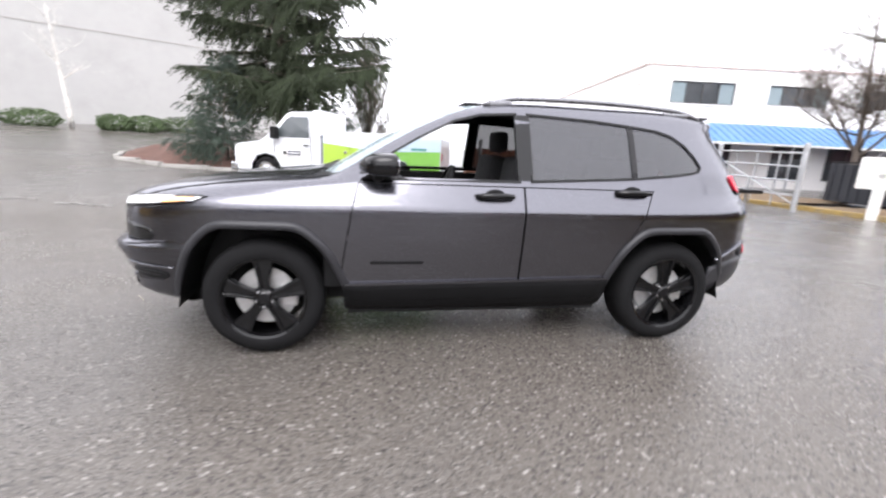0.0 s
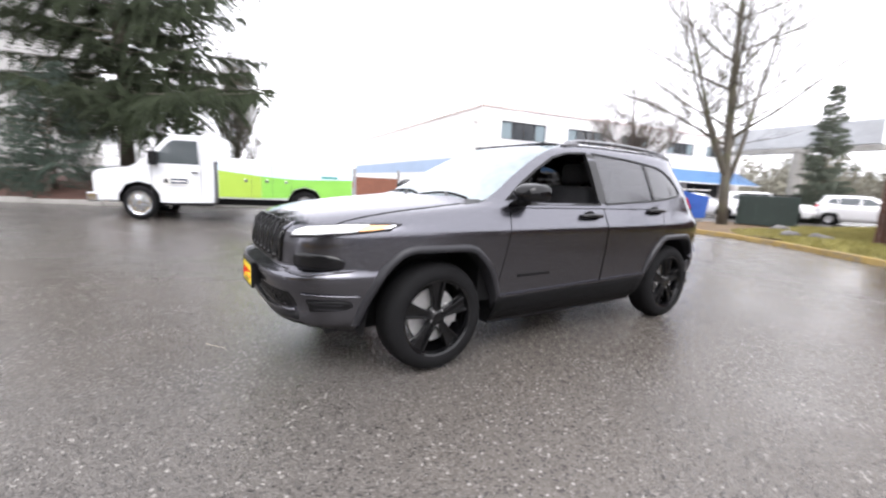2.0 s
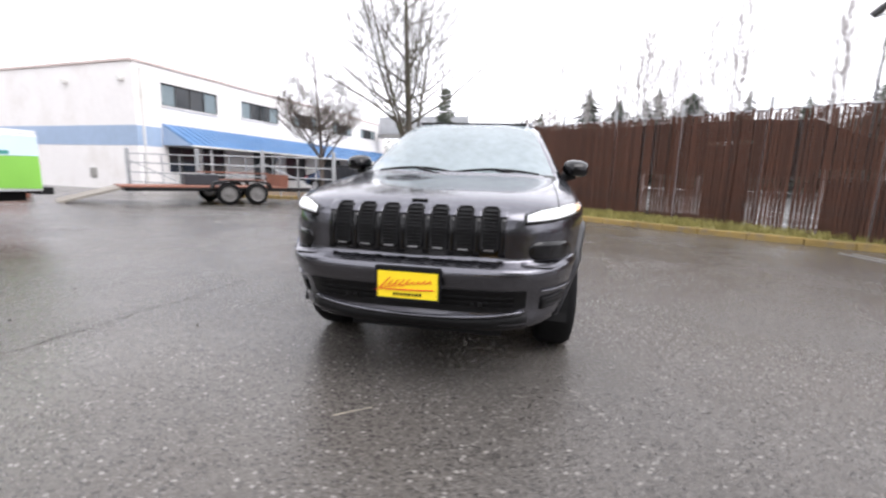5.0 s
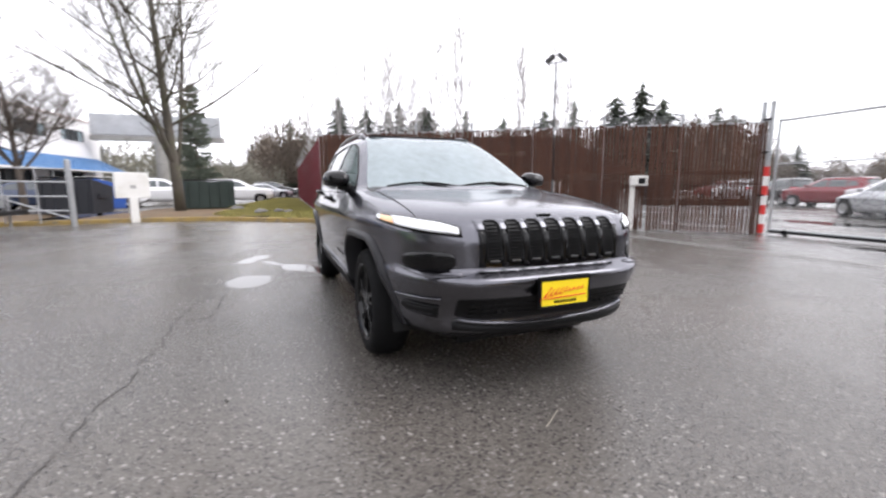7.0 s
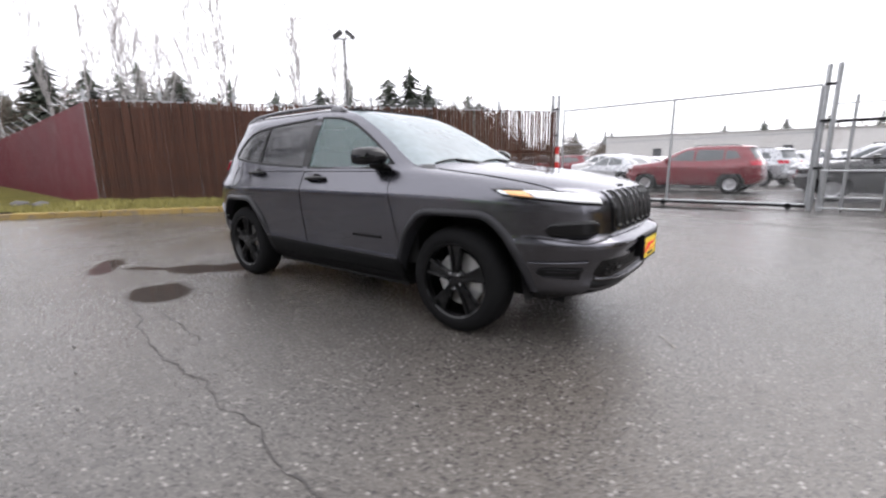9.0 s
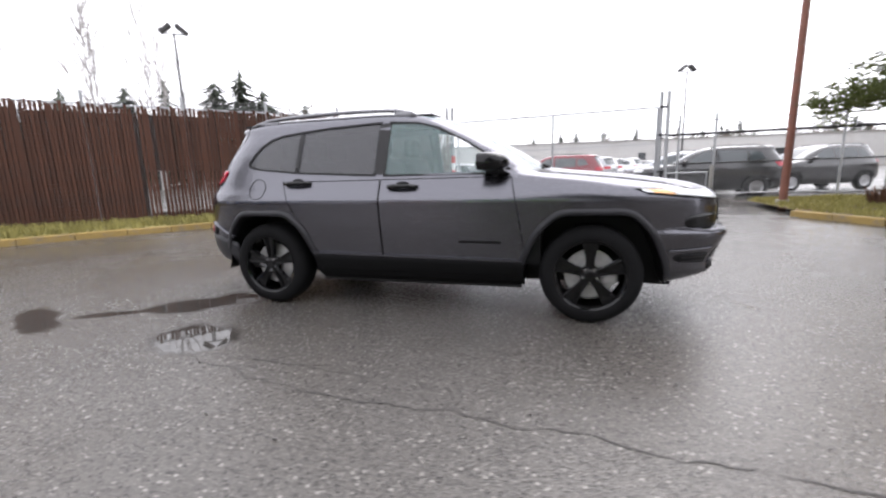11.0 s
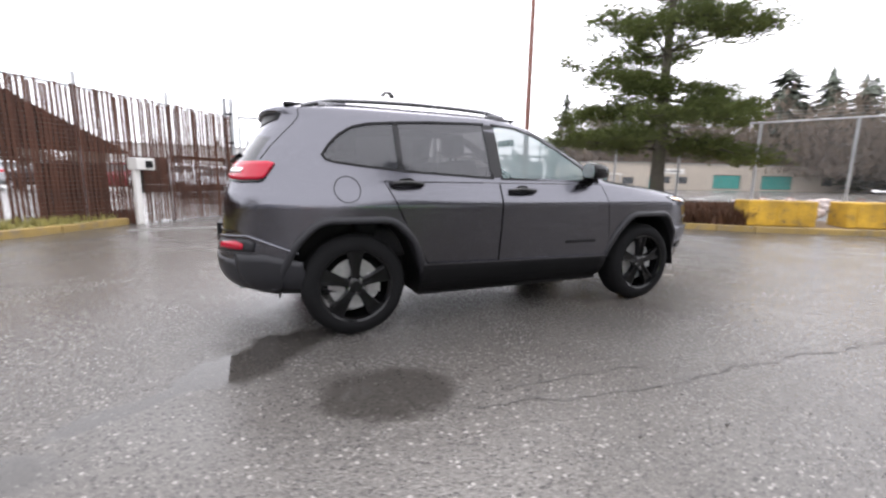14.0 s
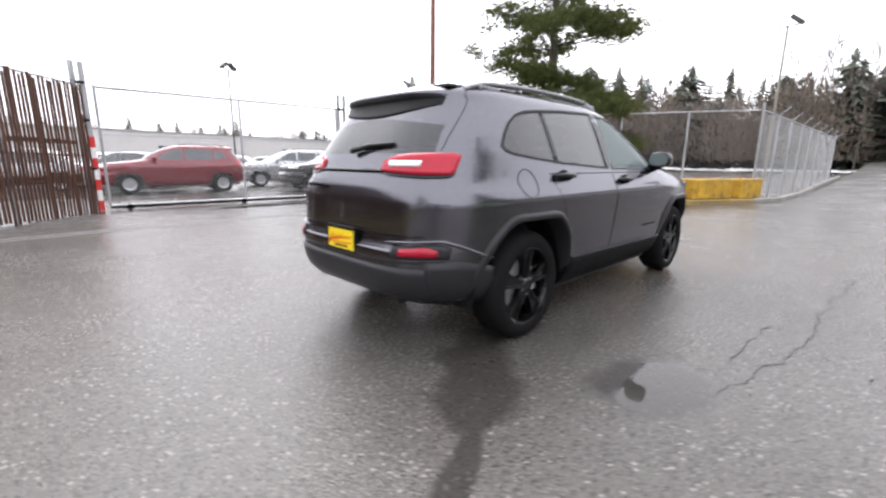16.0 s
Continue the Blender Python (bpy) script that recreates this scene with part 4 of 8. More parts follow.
            x = H.x_front(yc, z)
            box(mesh_bars, x - 0.012, x - 0.005, yc - wd * 0.9, yc + wd * 0.9, z, z + 0.005)
        part("mesh", mesh_bars, M_BLACK, so)
        fb = bmesh.new()
        c1 = 0.014
        ring = [(yc - wd + c1, 0.739), (yc + wd - c1, 0.739), (yc + wd, 0.739 + c1), (yc + wd, 0.905), (yc + wd, 0.948 - c1), (yc + wd - c1, 0.948), (yc - wd + c1, 0.948), (yc - wd, 0.948 - c1), (yc - wd, 0.905), (yc - wd, 0.739 + c1)]
        tube(fb, [(H.x_front(y, z) - 0.011, y, z) for y, z in ring + ring[:1]], 0.006, 6)
        part("slot_frame", fb, M_BLACK, so, "", True)
        part("slot_sill", H.patch_front(yc - wd * 0.6, yc + wd * 0.6, 0.744, 0.750, 0.016, 0.008, 3, 1), M_STEEL, so, "thin bright lower edge")
    for k in range(8):
        yc = (k - 3.5) * 0.123
        part("grille_bar", H.patch_front(yc - 0.016, yc + 0.016, 0.715, 0.904, 0.012, 0.02, 2, 8), M_GLOSS, grille, "", True)
        part("grille_bridge", H.patch_front(yc - 0.021, yc + 0.021, 0.905, 0.952, 0.014, 0.022, 4, 8), M_PAINT, grille, "grey painted bridge between the slots", True)
    badge = bmesh.new()
    box(badge, H.x_front(0, 0.962) - 0.004, H.x_front(0, 0.974) + 0.002, -0.042, 0.042, 0.962, 0.974, 0.003)
    part("badge", badge, M_GLOSS, car, "small dark raised emblem")
    part("lower_intake", H.patch_front(-0.56, 0.56, lambda y: 0.43 + 0.10 * (abs(y) / 0.56) ** 6 * 0.3, 0.552, 0.004, 0.01, 24, 5), M_BLACK, car, "black lower air intake")
    intake = bmesh.new()
    for zz in (0.455, 0.485, 0.515):
        for i in range(16):
            y0, y1 = -0.5 + i / 16, -0.5 + (i + 1) / 16
            xx = H.x_front((y0 + y1) / 2, zz)
            box(intake, xx - 0.012, xx, y0, y1, zz, zz + 0.008)
    part("intake_slats", intake, M_BLACK, car)
    part("skid_strip", H.patch_front(-0.55, 0.55, lambda y: 0.392 + 0.035 * (abs(y) / 0.55) ** 2, lambda y: 0.406 + 0.038 * (abs(y) / 0.55) ** 2, 0.016, 0.02, 30, 2), M_PAINT, car, "grey skid strip", True)
    part("front_apron", H.patch_front(-0.57, 0.57, 0.29, lambda y: 0.388 + 0.035 * (abs(y) / 0.55) ** 2, 0.006, 0.02, 30, 4), M_BLACK, car, "", True)
    for side in (-1, 1):
        cl = bmesh.new()
        for i in range(2):
            box(cl, -2.248, -2.225, side * (0.30 + 0.04 * i) - 0.012, side * (0.30 + 0.04 * i) + 0.012, 0.465, 0.49, 0.003)
        part("tow_hook_cover", cl, M_GLOSS, car)

    def plate(at_x, z0, z1, turn_out, y0, w):
        pb = boxed(min(at_x, at_x + 0.012 * turn_out), max(at_x, at_x + 0.012 * turn_out), y0 - w / 2, y0 + w / 2, z0, z1, 0.004)
        po = part("licence_plate", pb, M_YELLOW, car, "yellow dealer plate with red script in a black frame")
        fb = bmesh.new()
        xo = at_x + 0.014 * turn_out
        for a, b, c, d in ((y0 - w / 2 - 0.008, y0 + w / 2 + 0.008, z1 - 0.012, z1 + 0.012), (y0 - w / 2 - 0.008, y0 + w / 2 + 0.008, z0 - 0.012, z0 + 0.004),
                           (y0 - w / 2 - 0.008, y0 - w / 2 + 0.005, z0, z1), (y0 + w / 2 - 0.005, y0 + w / 2 + 0.008, z0, z1)):
            box(fb, min(xo, at_x - 0.01 * turn_out), max(xo, at_x - 0.01 * turn_out), a, b, c, d, 0.003)
        part("frame", fb, M_BLACK, po)
        ink = bmesh.new()
        zc = (z0 + z1) / 2
        face = at_x + 0.0125 * turn_out
        pts = []
        for i in range(61):
            u = i / 60
            tall = 0.034 if u < 0.12 else 0.020 if u < 0.55 else 0.008
            ang = u * 2 * math.pi * 9
            yy = -0.41 + 0.82 * u + 0.018 * math.sin(ang)
            pts.append((face + 0.0015 * turn_out, y0 + turn_out * w * (-0.012 + yy - 0.10 * tall * math.cos(ang) / 0.034), zc - 0.004 + 0.022 * u - tall * math.cos(ang)))
        tube(ink, pts, 0.0022, 5)
        tube(ink, [(face + 0.0015 * turn_out, y0 - turn_out * w * 0.36, zc - 0.030), (face + 0.0015 * turn_out, y0 + turn_out * w * 0.42, zc - 0.022)], 0.003, 5)
        part("script", ink, M_REDINK, po, "red script on yellow")
        small = bmesh.new()
        for i in range(8):
            y = y0 + (i - 3.5) * 0.018
            box(small, min(face, face + 0.002 * turn_out), max(face, face + 0.002 * turn_out), y - 0.006, y + 0.006, z0 + 0.016, z0 + 0.03)
        part("small_print", small, M_BLACK, po)
        mt = boxed(min(at_x, at_x - 0.05 * turn_out), max(at_x, at_x - 0.05 * turn_out), y0 - w * 0.45, y0 + w * 0.45, z0 + 0.01, z1 + 0.006)
        part("bracket", mt, M_BLACK, po)
    plate(-2.335, 0.505, 0.650, -1, 0, 0.305)
    # ---- wipers ----
    for y0, y1 in ((-0.62, 0.02), (0.02, 0.60)):
        wb = bmesh.new()
        pts = []
        for i in range(9):
            y = y0 + (y1 - y0) * i / 8
            z = 1.125 + 0.03 * math.sin(math.pi * i / 8)
            pts.append((H.x_front(y, z) - 0.012, y, z))
        tube(wb, pts, 0.009, 6)
        tube(wb, [(H.x_front(y0, 1.10) - 0.02, y0 + 0.05, 1.095), pts[4]], 0.011, 6)
        part("wiper", wb, M_BLACK, car, "", True)
    cowl = H.patch_front(-0.74, 0.74, 1.088, 1.122, 0.004, 0.01, 24, 2)
    part("cowl", cowl, M_BLACK, car)
    # ---- rear end ----
    tl_lo, tl_hi = fade([(0.34, 1.095), (0.40, 1.082), (0.62, 1.072), (0.76, 1.075), (0.80, 1.09)]), fade([(0.34, 1.15), (0.40, 1.18), (0.5, 1.192), (0.74, 1.195), (0.80, 1.175)])
    for side in (-1, 1):
        tl = H.patch_wrap(side, 0.33, 0.785, tl_lo, tl_hi, 0.014, 0.03, 18, 5, rear=True)
        t_ob = part("tail_light", tl, M_RED, car, "red wrap-around tail light", True)
        part("reversing_lens", H.patch_wrap(side, 0.38, 0.58, lambda s: 1.118, lambda s: 1.150, 0.018, 0.008, 8, 2, rear=True), M_LENS, t_ob, "clear lamp window", True)
        part("lamp_surround", H.patch_wrap(side, 0.33, 0.79, lambda s: tl_lo(s) - 0.014, lambda s: tl_lo(s) + 0.004, 0.010, 0.03, 18, 1, rear=True), M_GLOSS, t_ob)
        rp = H.patch_wrap(side, 0.50, 0.84, lambda s: 0.615, fade([(0.50, 0.685), (0.78, 0.70), (0.84, 0.675)]), 0.012, 0.02, 12, 3, rear=True)
        ro = part("fog_lamp_housing", rp, M_MOULD, car, "", True)
        part("reflector", H.patch_wrap(side, 0.55, 0.77, lambda s: 0.63, fade([(0.55, 0.668), (0.70, 0.685), (0.77, 0.665)]), 0.017, 0.012, 10, 2, rear=True), M_RED, ro, "red bumper reflector", True)
        part("bumper_brow", H.patch_wrap(side, 0.45, 1.12, fade([(0.45, 0.692), (0.78, 0.710), (0.9, 0.672), (1.12, 0.595)]), fade([(0.45, 0.705), (0.78, 0.726), (0.9, 0.69), (1.12, 0.61)]), 0.018, 0.03, 14, 1, rear=True), M_PAINT, car, "", True)
    for side in (-1, 1):
        part("bumper_corner", H.patch_wrap(side, 0.70, 1.14, lambda s: 0.31, fade([(0.70, 0.60), (0.9, 0.60), (1.14, 0.545)]), 0.008, 0.02, 14, 5, rear=True), M_MOULD, car, "satin dark grey lower bumper corner", True)
    part("rear_apron", H.patch_front(-0.72, 0.72, 0.31, lambda y: 0.56, 0.010, 0.02, 30, 5, rear=True), M_MOULD, car, "satin dark grey lower bumper", True)
    part("rear_bumper", H.patch_front(-0.74, 0.74, 0.59, 0.66, 0.008, 0.02, 30, 4, rear=True), M_PAINT, car, "rear bumper face", True)
    part("tailgate_strip", H.patch_front(-0.45, 0.45, 1.085, 1.10, 0.012, 0.02, 20, 1, rear=True), M_GLOSS, car, "", True)
    part("tailgate_gap", H.patch_front(-0.66, 0.66, 0.735, 0.742, 0.004, 0.01, 24, 1, rear=True), M_BLACK, car)
    part("spoiler_underside", H.patch_front(-0.50, 0.50, lambda y: 1.415 + 0.06 * (y / 0.5) ** 2, lambda y: 1.537 - 0.012 * (y / 0.5) ** 4, 0.004, 0.02, 24, 6, rear=True), M_BLACK, car, "black underside of the roof spoiler", True)
    for side in (-1, 1):
        part("tailgate_gap", H.patch_wrap(side, 0.655, 0.661, lambda s: 1.205, lambda s: 1.585, 0.002, 0.01, 1, 30, rear=True), M_BLACK, car)
    rw = bmesh.new()
    tube(rw, [(H.x_rear(0, 1.20) + 0.03, 0.0, 1.205), (H.x_rear(0.2, 1.24) + 0.03, 0.16, 1.235), (H.x_rear(0.36, 1.25) + 0.028, 0.34, 1.24)], [0.018, 0.014, 0.010], 8)
    tube(rw, [(H.x_rear(-0.05, 1.23) + 0.02, -0.04, 1.225), (H.x_rear(0.36, 1.25) + 0.02, 0.36, 1.245)], 0.009, 6)
    part("rear_wiper", rw, M_BLACK, car, "", True)
    bb = boxed(2.184, 2.192, -0.42, -0.22, 0.98, 1.0, 0.002)
    part("badge", bb, M_GLOSS, car, "small dark badge")
    plate(2.212, 0.600, 0.738, 1, 0.03, 0.30)
    for y in (-0.45, 0.45):
        ex = rod(bmesh.new(), (1.8, y, 0.345), (2.09, y, 0.335), 0.026, n=16)
        part("exhaust_tip", ex, M_GLOSS, car)
    fd = bmesh.new()
    ring = [(1.40 + 0.085 * math.cos(a), 1.02 + 0.085 * math.sin(a)) for a in np.linspace(0, 2 * math.pi, 29)]
    tube(fd, [(x, (H.y(x, z) + 0.0005), z) for x, z in ring], 0.0035, 5)
    part("fuel_flap", fd, M_BLACK, car)
    ant = rod(bmesh.new(), (1.55, 0, 1.62), (1.68, 0, 1.68), 0.03, 0.008, 8)
    part("roof_aerial", ant, M_PAINT, car, "", True)
    return car


main_suv()
# ---- ground ----
def hill(x, y):
    """The yard is level; from the truck on it climbs towards the pale building."""
    s = max(0.0, 0.9 * y - 0.35 * x - 6.2) if y > 0 else 0.0
    return (0.25 * (1 - math.exp(-s / 2)) + 0.08 * s * s / (s + 8)) * min(1.0, max(0.0, (8 - x) / 6))


def ground_sheet():
    def ticks(reach):
        a = list(np.linspace(-24, 24, 49))
        for d in (27, 31, 36, 42, 50, 62, 80, 110, 160, 260, 420, 700):
            a = [-d] + a + [d]
        return a
    bm = bmesh.new()
    xs, ys = ticks(0), ticks(0) 
    vs = [[bm.verts.new((x, y, hill(x, y))) for y in ys] for x in xs]
    for i in range(len(xs) - 1):
        for j in range(len(ys) - 1):
            bm.faces.new((vs[i][j], vs[i + 1][j], vs[i + 1][j + 1], vs[i][j + 1]))
    g = obj("ground", bm, M_ASPHALT, None, "wet speckled grey asphalt yard with shallow puddles", True, "structure")
    g["category"] = "ground"
    return g


ground_sheet()


def ribbon(name, pts, width, z, material, label):
    rng = random.Random(len(pts) * 7 + int(abs(pts[0][0]) * 100))
    bm, fine = bmesh.new(), []
    for a, b in zip(pts, pts[1:]):
        n = max(2, int(math.dist(a, b) / 0.05))
        fine += [(a[0] + (b[0] - a[0]) * i / n, a[1] + (b[1] - a[1]) * i / n) for i in range(n)]
    rows, wob = [], 0.0
    for i, p in enumerate(fine):
        q = fine[min(i + 1, len(fine) - 1)]
        o = fine[max(i - 1, 0)]
        d = Vector((q[0] - o[0], q[1] - o[1])).normalized()
        nrm = Vector((-d.y, d.x))
        wob = wob * 0.8 + rng.uniform(-0.022, 0.022)
        w = width * rng.uniform(0.15, 1.0) * min(1, 8 * (i + 1) / len(fine), 8 * (len(fine) - i) / len(fine))
        c = Vector(p) + nrm * wob
        rows.append([bm.verts.new((*(c + nrm * w / 2), z)), bm.verts.new((*(c - nrm * w / 2), z))])
    for a, b in zip(rows, rows[1:]):
        bm.faces.new((a[0], a[1], b[1], b[0]))
    o = obj(name, bm, material, None, label, False, "structure")
    o["category"] = "crack"
    return o


ribbon("pavement_crack", [(1.35, 1.95), (0.4, 2.15), (-0.2, 2.2), (-0.9, 2.22), (-1.9, 2.28), (-3.2, 2.5)], 0.015, 0.003, M_CRACK, "long dark crack in the asphalt")
ribbon("pavement_crack", [(0.85, 1.9), (0.35, 1.92), (-0.15, 1.96), (-0.1, 2.2)], 0.012, 0.003, M_CRACK, "short branching crack in the asphalt")

# gate track across the drive
for off in (0.0, 0.22):
    bm = bmesh.new()
    for i in range(28):
        x0, x1 = -9.0 + 13.2 * i / 28, -9.0 + 13.2 * (i + 1) / 28
        y0, y1 = (-6.35 - off + 0.035 * max(0.0, x + 1.0) ** 1.7 * 0.6 + 0.028 * max(0.0, -2.0 - x) ** 1.6 for x in (x0, x1))
        prism(bm, [(x0, y0), (x1, y1), (x1, y1 + 0.05), (x0, y0 + 0.05)], -0.01, 0.006, "z")
    tagged(obj("gate_track", bm, M_WORN, None, "pale worn line across the drive", False, "structure"), category="track")

# paler dabs of old road marking
rng = random.Random(4)
for cx, cy, n in ((-6.1, 5.0, 7), (-7.3, 5.2, 6)):
    bm = bmesh.new()
    for i in range(n):
        a = rng.uniform(-0.1, 0.1)
        x, y = cx + i * 0.13 + rng.uniform(-0.02, 0.02), cy + rng.uniform(-0.03, 0.03)
        prism(bm, [(x, y), (x + 0.11, y + a * 0.1), (x + 0.12, y + 0.05), (x + 0.02, y + 0.06)], hill(x, y) + 0.001, hill(x, y) + 0.012, "z")
    tagged(obj("worn_road_marking", bm, M_WORN, None, "worn white paint dabs on asphalt", False, "structure"), category="road marking")


def scatter(name, n, place, size, material, label, seed):
    """Small stones and leaves."""
    rg = random.Random(seed)
    bm = bmesh.new()
    for _ in range(n):
        x, y = place(rg)
        s = rg.uniform(*size)
        m = Matrix.Translation((x, y, hill(x, y) + s * 0.35)) @ Euler((rg.uniform(0, 6), rg.uniform(0, 6), rg.uniform(0, 6))).to_matrix().to_4x4()
        r = bmesh.ops.create_icosphere(bm, subdivisions=1, radius=s)
        for v in r["verts"]:
            v.co *= rg.uniform(0.7, 1.1)
        bmesh.ops.transform(bm, matrix=m @ Matrix.Diagonal((1, rg.uniform(0.5, 1), rg.uniform(0.4, 0.8), 1)), verts=r["verts"])
    return tagged(obj(name, bm, material, None, label, False, "stuff"), category="stones")


scatter("loose_stones", 60, lambda r: (r.uniform(-6, 6), r.choice((-1, 1)) * r.uniform(1.3, 5)), (0.006, 0.016), M_ROCK, "scattered small dark stones on asphalt", 3)
twig = rod(bmesh.new(), (-2.59, 0.27, 0.006), (-2.48, 0.12, 0.007), 0.0018, 0.0012, 5)
tagged(obj("straw", twig, M_STRAW, None, "thin pale straw lying on asphalt"), category="straw")


# ---- kerbs and beds ----
def along(pts, step):
    out = []
    for a, b in zip(pts, pts[1:]):
        n = max(1, int(round(math.dist(a, b) / step)))
        out += [(a[0] + (b[0] - a[0]) * i / n, a[1] + (b[1] - a[1]) * i / n) for i in range(n)]
    return out + [pts[-1]]


KERBS = []


def kerb(pts, material, label, step=0.9, h=0.13, w=0.16):
    top = thing("kerb", label, "kerb")
    top["kind"] = "structure"
    rg = random.Random(int(pts[0][0] * 10))
    p = along(pts, step)
    for a, b in zip(p, p[1:]):
        L = math.dist(a, b)
        bm = boxed(0.004, L - 0.004, -w / 2, w / 2, -0.05, h + rg.uniform(-0.008, 0.008), 0.018)
        bmesh.ops.transform(bm, matrix=Matrix.Translation((*a, hill(*a))) @ Matrix.Rotation(math.atan2(b[1] - a[1], b[0] - a[0]) + rg.uniform(-0.01, 0.01), 4, "Z"), verts=bm.verts[:])
        part("kerb_stone", bm, material, top)
    KERBS.append(p)
    return top


def bed(name, outline, z0, z1, material, label, category, bumpy=0.04, cell=0.5):
    """A planted strip: a sheet over an outline, rising inwards from its kerb."""
    bm = bmesh.new()
    pts = [Vector(p) for p in outline]
    lo = Vector((min(p.x for p in pts), min(p.y for p in pts)))
    hi = Vector((max(p.x for p in pts), max(p.y for p in pts)))

    def inside(q):
        c, j = False, len(pts) - 1
        for i in range(len(pts)):
            if (pts[i].y > q.y) != (pts[j].y > q.y) and q.x < (pts[j].x - pts[i].x) * (q.y - pts[i].y) / (pts[j].y - pts[i].y) + pts[i].x:
                c = not c
            j = i
        return c

    def off_edge(q):
        best = 9.0
        for i in range(len(pts)):
            a, b = pts[i - 1], pts[i]
            t = max(0, min(1, (q - a).dot(b - a) / max(1e-6, (b - a).length_squared)))
            best = min(best, (q - a - (b - a) * t).length)
        return best

    def height(q):
        d = off_edge(q)
        return hill(q.x, q.y) + z0 + (z1 - z0) * min(1, d / 0.9) + bumpy * noise.noise(Vector((q.x * 1.3, q.y * 1.3, 3))) * min(1, d / 0.5)
    ring = along([tuple(p) for p in pts] + [tuple(pts[0])], cell)[:-1]
    flat = [bm.verts.new((x, y, height(Vector((x, y))))) for x, y in ring]
    edges = [bm.edges.new((flat[i - 1], flat[i])) for i in range(len(flat))]
    bmesh.ops.triangle_fill(bm, edges=edges, use_beauty=True)
    bmesh.ops.subdivide_edges(bm, edges=bm.edges[:], cuts=3, use_grid_fill=True)
    bmesh.ops.triangulate(bm, faces=bm.faces[:])
    for v in bm.verts:
        v.co.z = height(Vector((v.co.x, v.co.y)))
    o = obj(name, bm, material, None, label, True, "structure")
    o["category"] = category
    return inside, height


def tufts(name, inside, height, area, n, size, material, label, category, seed, lean=0.5, blades=5):
    """Many thin blades or leaves standing on a bed."""
    rg = random.Random(seed)
    verts, faces = [], []
    (x0, x1), (y0, y1) = area
    made = 0
    while made < n:
        x, y = rg.uniform(x0, x1), rg.uniform(y0, y1)
        made += 1
        if not inside(Vector((x, y))):
            continue
        z = height(Vector((x, y)))
        for _ in range(blades):
            s = rg.uniform(*size)
            a, t = rg.uniform(0, 6.28), rg.uniform(0.1, lean)
            bx, by = x + rg.uniform(-0.05, 0.05), y + rg.uniform(-0.05, 0.05)
            c, sn = math.cos(a), math.sin(a)
            w = s * 0.10
            k = len(verts)
            verts += [(bx - sn * w, by + c * w, z), (bx + sn * w, by - c * w, z), (bx + c * s * t, by + sn * s * t, z + s)]
            faces.append((k, k + 1, k + 2))
    me = bpy.data.meshes.new(name)
    me.from_pydata(verts, [], faces)
    me.materials.append(material)
    return tagged(new(name, me), label, category, kind="stuff")


fence_line = [(11.39, -0.30), (2.4, -9.5)]
east_kerb = [(11.6, 13.0), (11.75, 8.6), (12.2, 5.2), (11.9, 3.2), (11.0, 1.5), (9.4, -0.7), (7.8, -2.7), (6.3, -4.5), (5.2, -6.0), (4.5, -7.3)]
kerb(east_kerb, M_KERB, "worn yellow kerb along the grass strip")
strip, strip_h = bed("grass_strip", [(11.75, 0.8), (11.1, 1.5), (9.5, -0.7), (7.9, -2.7), (6.4, -4.5), (5.3, -6.0), (4.6, -7.2), (4.75, -7.5), (11.75, -0.4)], 0.11, 0.27, M_TURF, "strip of winter grass below the slatted fence", "grass strip")
tufts("grass", strip, strip_h, ((4.2, 12), (-8, 2)), 16000, (0.05, 0.17), M_GRASS, "tufts of yellow-green winter grass", "grass", 5)
lawn, lawn_h = bed("lawn", [(11.85, 0.9), (11.9, 3.0), (12.3, 5.1), (11.95, 7.0), (12.2, 7.2), (18.8, 6.3), (19.0, 3.0), (25.0, 2.3), (33.0, 1.3), (33.0, -0.85), (11.9, -0.2)], 0.11, 0.2, M_SOIL, "planted strip with leaf litter and thin grass", "lawn")
tufts("grass", lambda q: lawn(q) and q.y < 2.9 + 0.6 * noise.noise(Vector((q.x, q.y, 0))), lawn_h, ((11.5, 33), (-0.8, 4)), 26000, (0.05, 0.12), M_GRASS, "yellow-green winter grass on the corner lawn", "grass", 6)
north_bed, nb_h = bed("planting_bed", [(11.75, 9.0), (11.65, 12.8), (13.0, 13.2), (15.5, 12.5), (16.5, 8.4), (12.2, 8.3)], 0.09, 0.14, M_SOIL, "bed of brown leaf litter inside the gate", "planting bed")

south_kerb = [(-5.55, -6.3), (-6.25, -4.8), (-7.5, -3.4), (-8.6, -2.35), (-10.4, -1.2), (-12.2, -0.25), (-14.0, 0.15), (-20, 0.35), (-33, 0.6)]
kerb(south_kerb[:6], M_KERB, "worn yellow kerb round the planted bed")
kerb(south_kerb[5:], M_CONC, "grey concrete kerb beside the chain-link fence", 1.4)
sbed, sbed_h = bed("planting_bed", [(-5.65, -6.3), (-6.35, -4.85), (-7.6, -3.5), (-8.7, -2.45), (-10.45, -1.3), (-12.25, -0.35), (-13.1, -0.4), (-11.5, -4.0), (-9.2, -9.2), (-5.7, -9.3)], 0.11, 0.2, M_SOIL, "raised bed of low brown shrubs", "planting bed")
tufts("low_shrubs", lambda q: sbed(q) and q.x < -6.9 and -6.6 < q.y < -2.6 and noise.noise(Vector((q.x * 0.9, q.y * 0.9, 5))) > -0.35, sbed_h, ((-11.5, -6.6), (-6.6, -2.4)), 9000, (0.12, 0.42), M_SHRUB, "mat of low red-brown winter shrubs", "shrubs", 8, 0.9, 4)
